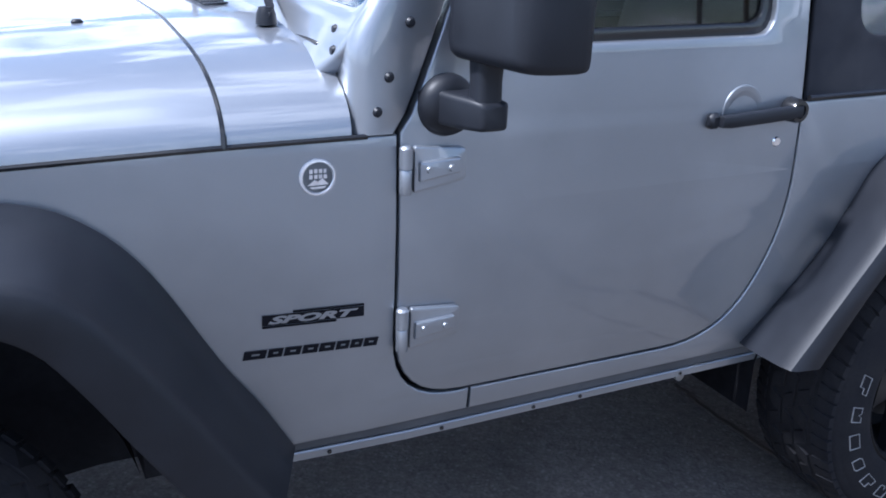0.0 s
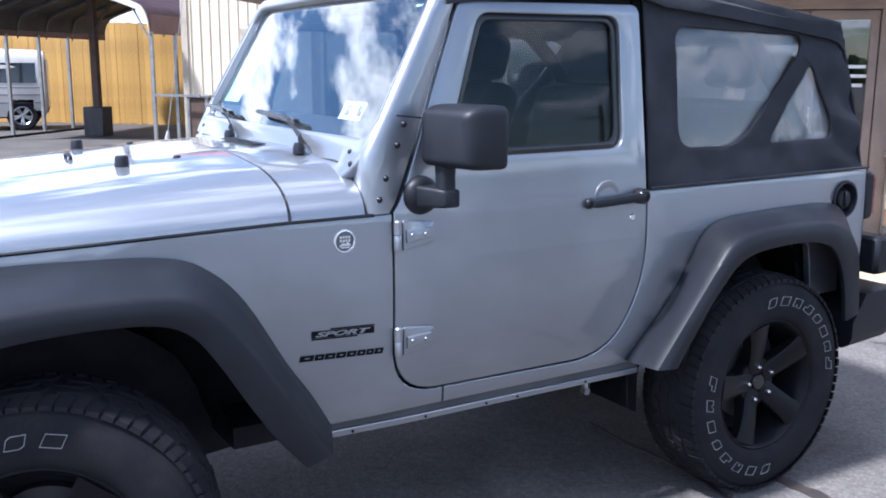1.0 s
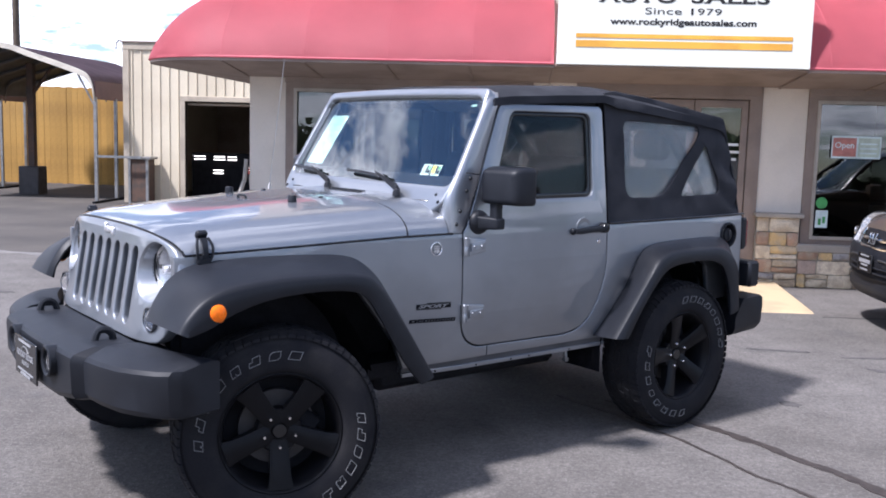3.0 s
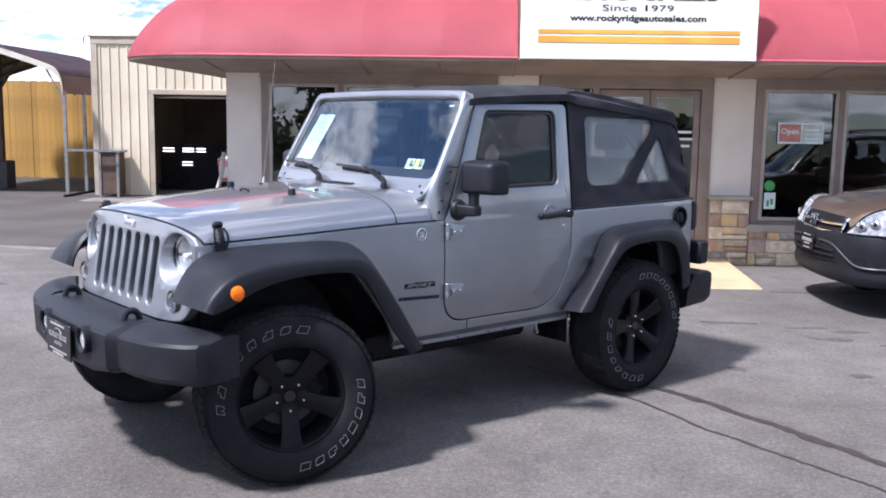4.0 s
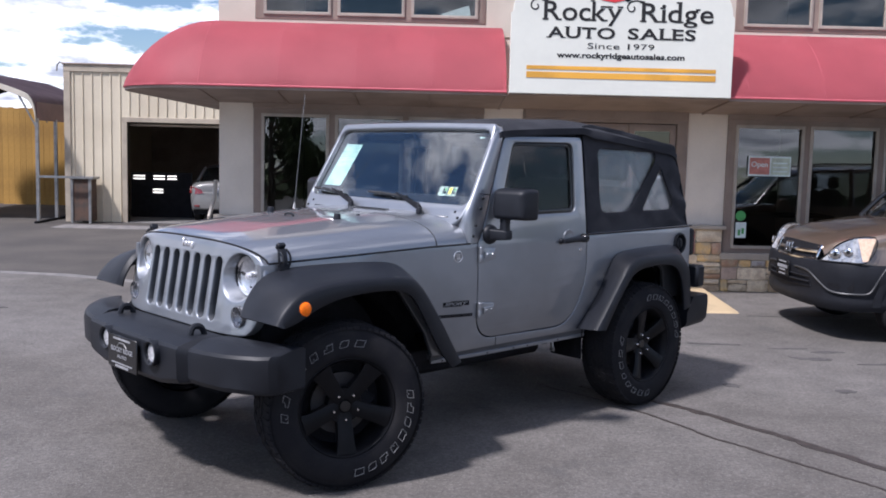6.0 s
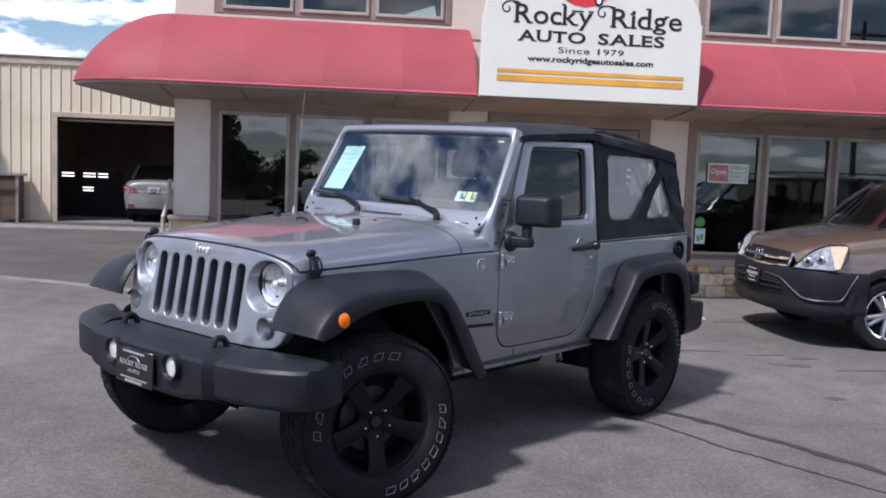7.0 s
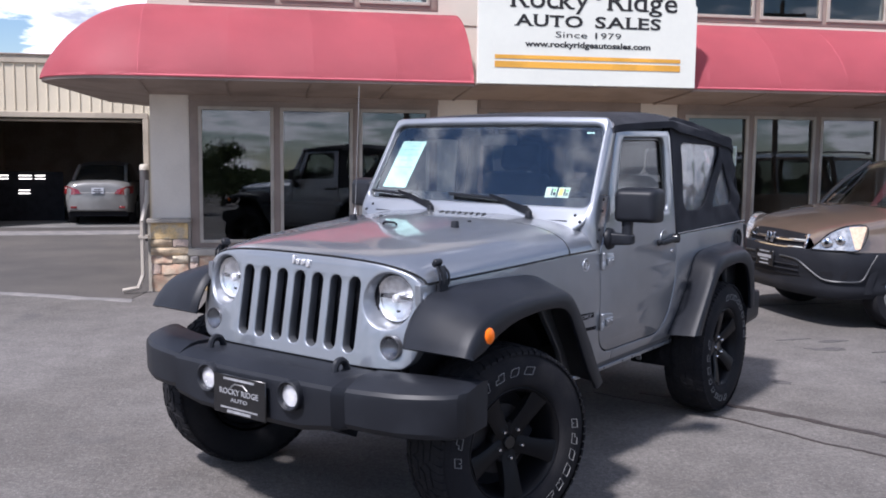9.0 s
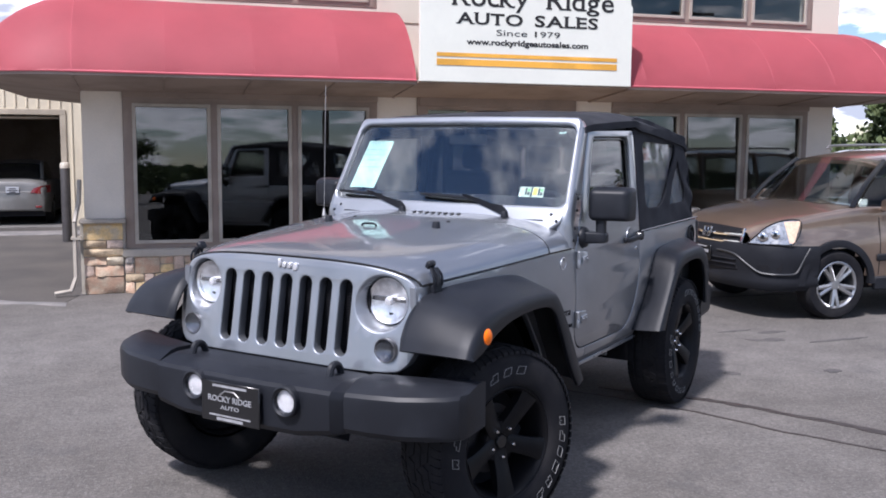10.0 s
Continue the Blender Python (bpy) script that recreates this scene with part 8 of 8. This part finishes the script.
    for z, o, rr in ((0.715, 0.0, 0.012), (0.782, 0.022, 0.015)):
        bm = bmn()
        tube(bm, smooth_path([(0.092 + o, -0.475, z), (0.030 + o, -0.25, z - 0.002), (0.020 + o, 0, z - 0.004), (0.030 + o, 0.25, z - 0.002), (0.092 + o, 0.475, z)], 4), rr, 6)
        part("grille_bar", bm, CHROME, g, "chrome bar")
    for s in (-1, 1):
        bm = bmn()
        tube(bm, [(0.092, s * 0.475, 0.713), (0.112, s * 0.480, 0.775), (0.145, s * 0.462, 0.842)], 0.014, 6)
        part("grille_end", bm, CHROME, g, "chrome end bar")
    bm = plate([rounded([(-0.07, -0.05), (0.07, -0.05), (0.075, 0.055), (-0.075, 0.055)], 0.02), rounded([(-0.05, -0.035), (0.05, -0.035), (0.055, 0.04), (-0.055, 0.04)], 0.015)], 0.014, 0.004)
    bend(bm, lambda u, v, w: (0.022 - w + v * 0.25, u, 0.782 + v))
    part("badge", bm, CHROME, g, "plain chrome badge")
    for u in (-0.028, 0.028):
        bm = bmn()
        box(bm, (0.014, u, 0.784), (0.014, 0.022, 0.085), 0.004)
        part("badge_bar", bm, CHROME, g)
    # number plate: dealer plate with plain bars
    bm = bmn()
    box(bm, (-0.024, 0, 0.58), (0.014, 0.31, 0.155), 0.004)
    p = part("front_plate", bm, GLOSS_BLACK, c, "black dealer plate with pale bars")
    for y0, y1, z, h in ((-0.09, 0.09, 0.055, 0.012), (-0.12, 0.12, 0.0, 0.03), (-0.07, 0.07, -0.025, 0.014), (-0.08, 0.08, -0.062, 0.012)):
        bm = bmn()
        span(bm, (-0.034, y0, 0.58 + z), (-0.0305, y1, 0.58 + z + h))
        part("print_bar", bm, PLATE_PRINT, p, smooth=False)
    for s in (-1, 1):
        # wrapped headlamp: chrome bowl under a clear cover, amber at its outer end
        low = [(0.088, 0.600, 0.722), (0.16, 0.735, 0.722), (0.26, 0.838, 0.726), (0.372, 0.898, 0.732)]
        high = [(0.150, 0.655, 0.800), (0.205, 0.715, 0.880), (0.312, 0.800, 0.945), (0.452, 0.872, 0.955)]
        bm = bmn()
        grid_plate(bm, [(x - 0.012, s * y, z) for x, y, z in low], [(x - 0.012, s * y, z) for x, y, z in high], 0.05)
        h = part("headlamp", bm, LAMP_BODY, c, "large clear headlamp")
        bm = bmn()
        grid_plate(bm, [(0.335, s * 0.893, 0.742), (0.375, s * 0.908, 0.744)], [(0.315, s * 0.815, 0.938), (0.448, s * 0.884, 0.948)], 0.012)
        part("turn_lamp", bm, AMBER_PALE, h, "pale amber turn lamp")
        for x, y, z, r in ((0.150, 0.735, 0.790, 0.050), (0.235, 0.812, 0.815, 0.045)):
            bm = bmn()
            bmesh.ops.create_icosphere(bm, subdivisions=2, radius=r, matrix=Matrix.Translation((x, s * y, z)) @ Matrix.Rotation(radians(-s * 42), 4, "Z") @ Matrix.Diagonal((0.28, 1, 0.9, 1)))
            part("reflector", bm, CHROME, h, "chrome reflector bowl")
        # black tube painted in for the shade of the gap round the lamp
        bm = bmn()
        tube(bm, smooth_path([(x - 0.014, s * (y + 0.004), z) for x, y, z in low] + [(0.452, s * 0.885, 0.85)] + [(x - 0.014, s * (y + 0.004), z) for x, y, z in high[::-1]] + [(0.088 - 0.014, s * 0.604, 0.722)], 3), 0.006, 6)
        part("lamp_rim", bm, GLOSS_BLACK, h, "dark gap round the lamp")
        # wheel-arch cladding and the sill
        for wx in (0.88, 3.50):
            bm, rings = bmn(), []
            for k in range(25):
                a = radians(1 + 178 * k / 24)
                cc, ss = math.cos(a), math.sin(a)
                rings.append([(wx + cc * r2, s * y2, 0.33 + ss * r2) for r2, y2 in ((0.435, 0.885), (0.43, 0.905), (0.40, 0.912), (0.365, 0.908), (0.36, 0.88), (0.40, 0.80))])
            loft(bm, rings)
            part("arch_cladding", bm, CLADDING, c, "dark grey wheel-arch cladding")
            bm, rings = bmn(), []
            for k in range(13):
                a = math.pi * k / 12
                rings.append([(wx + 0.40 * math.cos(a), s * yy, 0.33 + 0.40 * math.sin(a)) for yy in (0.55, 0.87)])
            loft(bm, rings, False, False)
            part("wheel_liner", bm, DARK, c)
            car_wheel(c, wx, s * 0.79, 0.335, 0.215, ALLOY, 5)
        bm = bmn()
        span(bm, (1.30, s * 0.86, 0.27), (3.08, s * 0.905, 0.40), 0.015)
        part("sill", bm, CLADDING, c, "grey sill cladding")
        bm = bmn()
        span(bm, (1.32, s * 0.885, 0.55), (3.05, s * 0.908, 0.62), 0.012)
        part("rub_strip", bm, CLADDING, c, "grey rub strip")
        # pillars, side glass, mirror
        for name, pts, r in (("pillar", [(1.08, s * 0.80, 1.055), (1.28, s * 0.74, 1.28), (1.55, s * 0.65, 1.50)], 0.027), ("pillar", [(2.42, s * 0.81, 1.04), (2.46, s * 0.66, 1.60)], 0.04),
                             ("pillar", [(3.40, s * 0.81, 1.05), (3.38, s * 0.66, 1.60)], 0.04), ("pillar", [(4.32, s * 0.76, 1.05), (4.08, s * 0.64, 1.60)], 0.06)):
            bm = bmn()
            tube(bm, smooth_path(pts, 3) if len(pts) > 2 else pts, r, 8)
            part(name, bm, GLOSS_BLACK if pts[0][0] < 1.2 else BRONZE, c)
        bm = bmn()
        grid_plate(bm, [(1.12, s * 0.80, 1.035), (2.42, s * 0.815, 1.04), (3.4, s * 0.815, 1.05), (4.28, s * 0.78, 1.05)], [(1.56, s * 0.66, 1.49), (2.46, s * 0.67, 1.585), (3.4, s * 0.67, 1.585), (4.08, s * 0.655, 1.57)], 0.005)
        part("side_glass", bm, TINT_GLASS, c, "tinted side glass").visible_shadow = False
        bm = bmn()
        rings = []
        for x, k in ((1.32, 0.5), (1.34, 0.8), (1.39, 1.0), (1.44, 1.0)):
            rings.append([(x, s * (0.985 + u * 0.085 * (0.7 + 0.3 * k)), 1.09 + v * 0.065 * (0.6 + 0.4 * k)) for u, v in rounded([(-1, -1), (1, -1), (1, 1), (-1, 1)], 0.6, 4)])
        loft(bm, rings)
        tube(bm, [(1.38, s * 0.84, 1.04), (1.40, s * 0.94, 1.07)], 0.025, 8)
        part("mirror", bm, BRONZE, c, "bronze door mirror")
        bm = bmn()
        tube(bm, smooth_path([(1.95, s * 0.60, 1.60), (2.05, s * 0.60, 1.65), (3.9, s * 0.60, 1.67), (4.0, s * 0.60, 1.63)], 4), 0.014, 6)
        part("roof_rail", bm, STEEL, c, "grey roof rail")
        for x in (1.36, 2.44):
            bm = bmn()
            tube(bm, [(x, s * 0.880, 0.42), (x, s * 0.8945, 0.66), (x - 0.01, s * 0.876, 0.88), (x - 0.02, s * 0.858, 1.0)], 0.004, 5)
            part("door_seam", bm, DARK, c)
    # roof, windscreen, dark cabin
    bm = bmn()
    rings = []
    for x, w, z in ((1.50, 0.63, 1.500), (1.60, 0.66, 1.545), (2.0, 0.68, 1.61), (2.5, 0.68, 1.635), (3.2, 0.68, 1.645), (3.9, 0.67, 1.63), (4.1, 0.65, 1.60)):
        top = [(x, w * q, z - 0.035 * q ** 4 - 0.012 * q * q) for q in np.linspace(-1, 1, 11)]
        rings.append(top + [(x, y, zz - 0.04) for _, y, zz in top[::-1]])
    loft(bm, rings)
    part("roof", bm, BRONZE, c, "bronze roof")
    bm = bmn()
    grid_plate(bm, [(1.12, -0.77, 1.055), (1.02, -0.4, 1.078), (0.99, 0, 1.086), (1.02, 0.4, 1.078), (1.12, 0.77, 1.055)], [(1.56, -0.64, 1.505), (1.52, -0.3, 1.525), (1.51, 0, 1.53), (1.52, 0.3, 1.525), (1.56, 0.64, 1.505)], 0.005)
    part("windscreen", bm, SUV_GLASS, c, "clear windscreen").visible_shadow = False
    bm = bmn()
    grid_plate(bm, [(4.42, -0.7, 1.05), (4.45, 0, 1.06), (4.42, 0.7, 1.05)], [(4.1, -0.6, 1.58), (4.12, 0, 1.6), (4.1, 0.6, 1.58)], 0.005)
    part("rear_glass", bm, TINT_GLASS, c).visible_shadow = False
    for y in (-0.36, 0.36):
        bm = bmn()
        box(bm, (2.25, y, 1.0), (0.14, 0.46, 0.62), 0.05, Euler((0, radians(12), 0)).to_matrix(), 2)
        box(bm, (2.34, y, 1.40), (0.09, 0.25, 0.17), 0.04, None, 2)
        part("front_seat", bm, SEAT_GREY, c, "grey cloth seat")
        bm = bmn()
        tube(bm, smooth_path([(1.0, y * 0.2 - 0.1, 1.06), (1.12, y - 0.1, 1.08), (1.2, y + 0.2, 1.10)], 3), 0.008, 6)
        part("wiper", bm, GLOSS_BLACK, c)
    bm = bmn()
    span(bm, (1.25, -0.72, 0.85), (1.62, 0.72, 1.02), 0.04)
    part("dashboard", bm, SEAT_GREY, c)
    bm = bmn()
    span(bm, (0.28, -0.66, 0.25), (4.3, 0.66, 0.34), 0.03)
    part("floor_pan", bm, DARK, c)
    bm = bmn()
    box(bm, (1.42, -0.55, 1.095), (0.003, 0.12, 0.06))
    part("inspection_sticker", bm, PAPER, c, "pale sticker behind the windscreen", pose(0, 0, 0), smooth=False)
    return c


LAMP_BODY = mat("headlamp_clear", (0.56, 0.55, 0.53), 0.22, 0.7, 0.3, 26, 60, coat=1.0, alt=(0.34, 0.33, 0.32))
AMBER_PALE = mat("pale_amber", (0.78, 0.55, 0.38), 0.25, 0.1, 0.1, 40, 120, coat=1.0)
# paler cladding copy; on the SUV's bumper crease it paints a lit edge
CLADDING_PALE = mat("grey_cladding_edge", (0.026, 0.028, 0.032), 0.45, 0, 0.12, 4, 300)
SUV_GLASS = glass("suv_glass", (0.5, 0.55, 0.55), 0.0, 1.42)
SEAT_GREY = mat("grey_seat_cloth", (0.10, 0.095, 0.09), 0.9, 0, 0.2, 9, 300)


def build_sedan():
    """The white sedan, greyed for shade, that stands in the garage with its tail to the door."""
    c = thing("sedan", "white sedan coloured grey for shade, parked nose-in inside the garage", "car", pose(-3.40, 18.42, 0.016, 0, 0, -90) @ Matrix.Diagonal((0.80, 0.77, 0.84, 1)))
    Q = lambda w, zb, zm, zs, wt, zt, zc: [(w - 0.04, zb), (w, zm), (w - 0.02, (zm + zs) / 2), (w - 0.05, zs), (wt, zt), (wt * 0.5, zc - 0.003), (0, zc)]
    st = [(0.1, Q(0.6, 0.3, 0.5, 0.66, 0.5, 0.70, 0.72)), (0.7, Q(0.82, 0.25, 0.55, 0.78, 0.66, 0.84, 0.87)), (1.4, Q(0.85, 0.22, 0.55, 0.90, 0.70, 0.95, 0.98)), (2.4, Q(0.85, 0.22, 0.55, 0.93, 0.72, 0.97, 1.0)),
          (3.5, Q(0.85, 0.25, 0.58, 0.95, 0.70, 1.0, 1.03)), (4.0, Q(0.83, 0.28, 0.60, 0.93, 0.66, 1.0, 1.04)), (4.22, Q(0.78, 0.30, 0.58, 0.88, 0.60, 0.97, 1.02)), (4.31, Q(0.73, 0.31, 0.55, 0.82, 0.55, 0.90, 0.93)), (4.34, Q(0.70, 0.33, 0.52, 0.70, 0.5, 0.74, 0.76))]
    bm = shell(st, 4, 3, (0.85, 3.45), 0.33, 0.31)
    part("body", bm, SEDAN_PAINT, c, "white body coloured grey for shade", sharp=55)
    bm = bmn()
    loft(bm, [[(4.325, y, z) for y, z in ((-0.70, 0.33), (0.70, 0.33), (0.725, 0.52), (0.62, 0.78), (-0.62, 0.78), (-0.725, 0.52))], [(4.355, y, z) for y, z in ((-0.66, 0.36), (0.66, 0.36), (0.68, 0.52), (0.58, 0.75), (-0.58, 0.75), (-0.68, 0.52))]])
    part("rear_bumper", bm, SEDAN_PAINT, c)
    rings = []
    for x, w, z in ((1.6, 0.64, 1.0), (2.05, 0.58, 1.36), (2.5, 0.57, 1.44), (3.0, 0.57, 1.44), (3.4, 0.56, 1.36), (3.95, 0.60, 1.05)):
        top = [(x, w * q, z - 0.05 * q ** 4) for q in np.linspace(-1, 1, 9)]
        rings.append(top + [(x, 0.72 * math.copysign(1, y), 0.98) if i in (0, 8) else (x, y, 0.97) for i, (_, y, zz) in enumerate(top[::-1])])
    bm = bmn()
    loft(bm, rings)
    part("greenhouse", bm, TINT_DARK, c, "dark glass of the cabin")
    bm = bmn()
    loft(bm, [[(x, w * q, z + 0.006 - 0.05 * q ** 4) for q in np.linspace(-1, 1, 9)] for x, w, z in ((2.1, 0.58, 1.38), (2.5, 0.575, 1.44), (3.0, 0.575, 1.44), (3.38, 0.565, 1.37))], False, False)
    bmesh.ops.solidify(bm, geom=list(bm.faces), thickness=0.012)
    part("roof", bm, SEDAN_PAINT, c)
    for s in (-1, 1):
        bm = bmn()
        tube(bm, [(3.38, s * 0.57, 1.36), (3.98, s * 0.64, 1.02)], 0.045, 6)
        part("pillar", bm, SEDAN_PAINT, c)
        bm = bmn()
        grid_plate(bm, [(4.375, s * 0.40, 0.74), (4.34, s * 0.64, 0.71), (4.15, s * 0.83, 0.74)], [(4.345, s * 0.47, 0.83), (4.29, s * 0.68, 0.89), (4.05, s * 0.83, 0.90)], 0.03)
        part("tail_lamp", bm, RED_LENS, c, "red tail lamp")
        bm = bmn()
        box(bm, (4.36, s * 0.58, 0.42), (0.03, 0.15, 0.05), 0.01)
        part("reflector", bm, RED_LENS, c)
        for x in (0.85, 3.45):
            car_wheel(c, x, s * 0.74, 0.31, 0.2, ALLOY, 5, 0.19)
            bm, rings = bmn(), []
            for k in range(13):
                a = math.pi * k / 12
                rings.append([(x + 0.36 * math.cos(a), s * yy, 0.31 + 0.36 * math.sin(a)) for yy in (0.5, 0.82)])
            loft(bm, rings, False, False)
            part("wheel_liner", bm, DARK, c)
    bm = bmn()
    box(bm, (4.355, 0, 0.80), (0.02, 0.30, 0.14), 0.004, Euler((0, radians(-12), 0)).to_matrix())
    p = part("rear_plate", bm, PLATE_GREY, c, "grey plate with plain bars")
    for z, w in ((0.83, 0.16), (0.79, 0.24), (0.755, 0.14)):
        bm = bmn()
        box(bm, (4.372 - (z - 0.8) * 0.2, 0, z), (0.004, w, 0.014))
        part("print_bar", bm, BLACK_PRINT, p, smooth=False)
    bm = bmn()
    span(bm, (0.3, -0.7, 0.2), (4.2, 0.7, 0.32))
    part("floor_pan", bm, DARK, c)


TINT_DARK = mat("dark_cabin_glass", (0.015, 0.017, 0.018), 0.06, 0, 0.1, 3, 30, coat=0.5)
PLATE_GREY = mat("plate_grey", (0.3, 0.31, 0.34), 0.5, 0, 0.1, 8, 60)


def build_van():
    """The white van behind the carport, side on."""
    v = thing("van", "white van with dark side windows behind the carport", "van", pose(-11.59, 18.04, 0, 0, 0, 211.5))
    Q = lambda w, zb, zt: [(w - 0.03, zb), (w, 0.7), (w, 1.05), (w - 0.06, zt - 0.22), (w - 0.16, zt - 0.05), (w * 0.5, zt), (0, zt + 0.02)]
    st = [(0.0, Q(0.80, 0.5, 1.60)), (0.05, Q(0.86, 0.36, 1.72)), (0.3, Q(0.88, 0.32, 1.80)), (2.5, Q(0.88, 0.32, 1.84)), (3.4, Q(0.88, 0.32, 1.80)), (3.9, Q(0.87, 0.32, 1.55)), (4.15, Q(0.84, 0.34, 1.25)), (4.7, Q(0.78, 0.36, 1.02)), (4.8, Q(0.74, 0.42, 0.95))]
    bm = shell(st, 4, 3, (0.55, 3.5), 0.38, 0.34)
    part("body", bm, VAN_WHITE, v, "dull white body")
    bm = bmn()
    loft(bm, [[(0.0, y, z) for y, z in ((-0.8, 0.5), (0.8, 0.5), (0.78, 1.6), (-0.78, 1.6))], [(-0.02, y, z) for y, z in ((-0.78, 0.52), (0.78, 0.52), (0.76, 1.58), (-0.76, 1.58))]])
    part("rear_door", bm, VAN_WHITE, v)
    for s in (-1, 1):
        for a, b in ((0.22, 1.35), (1.42, 2.45), (2.52, 3.35)):
            bm = bmn()
            grid_plate(bm, [(a, s * 0.89, 1.08), ((a + b) / 2, s * 0.89, 1.08), (b, s * 0.89, 1.08)], [(a, s * 0.835, 1.52), ((a + b) / 2, s * 0.835, 1.52), (b, s * 0.835, 1.52)], 0.01)
            part("side_window", bm, TINT_DARK, v, "dark side window")
        for x in (0.55, 3.5):
            car_wheel(v, x, s * 0.76, 0.34, 0.2, ALLOY, 5, 0.2)
            bm, rings = bmn(), []
            for k in range(13):
                a = math.pi * k / 12
                rings.append([(x + 0.38 * math.cos(a), s * yy, 0.34 + 0.38 * math.sin(a)) for yy in (0.5, 0.85)])
            loft(bm, rings, False, False)
            part("wheel_liner", bm, DARK, v)
        for z in (0.62, 0.80, 0.96):
            bm = bmn()
            span(bm, (0.1, s * 0.880, z), (3.6, s * 0.889, z + 0.015))
            part("side_moulding", bm, CLADDING_PALE, v)
    bm = bmn()
    span(bm, (0.1, -0.75, 0.28), (4.6, 0.75, 0.4))
    part("floor_pan", bm, DARK, v)


# white car paint lowered to grey; the garage's shade is in this colour
SEDAN_PAINT = mat("shaded_white_paint", (0.155, 0.152, 0.147), 0.35, 0.0, 0.04, 2, 60, coat=0.6)
VAN_WHITE = mat("dull_white_paint", (0.50, 0.485, 0.46), 0.4, 0.0, 0.06, 1.5, 60, coat=0.4)
SUV = build_compact()
build_sedan()
build_van()

# ---- pieces of the walls ----
build_stonework()
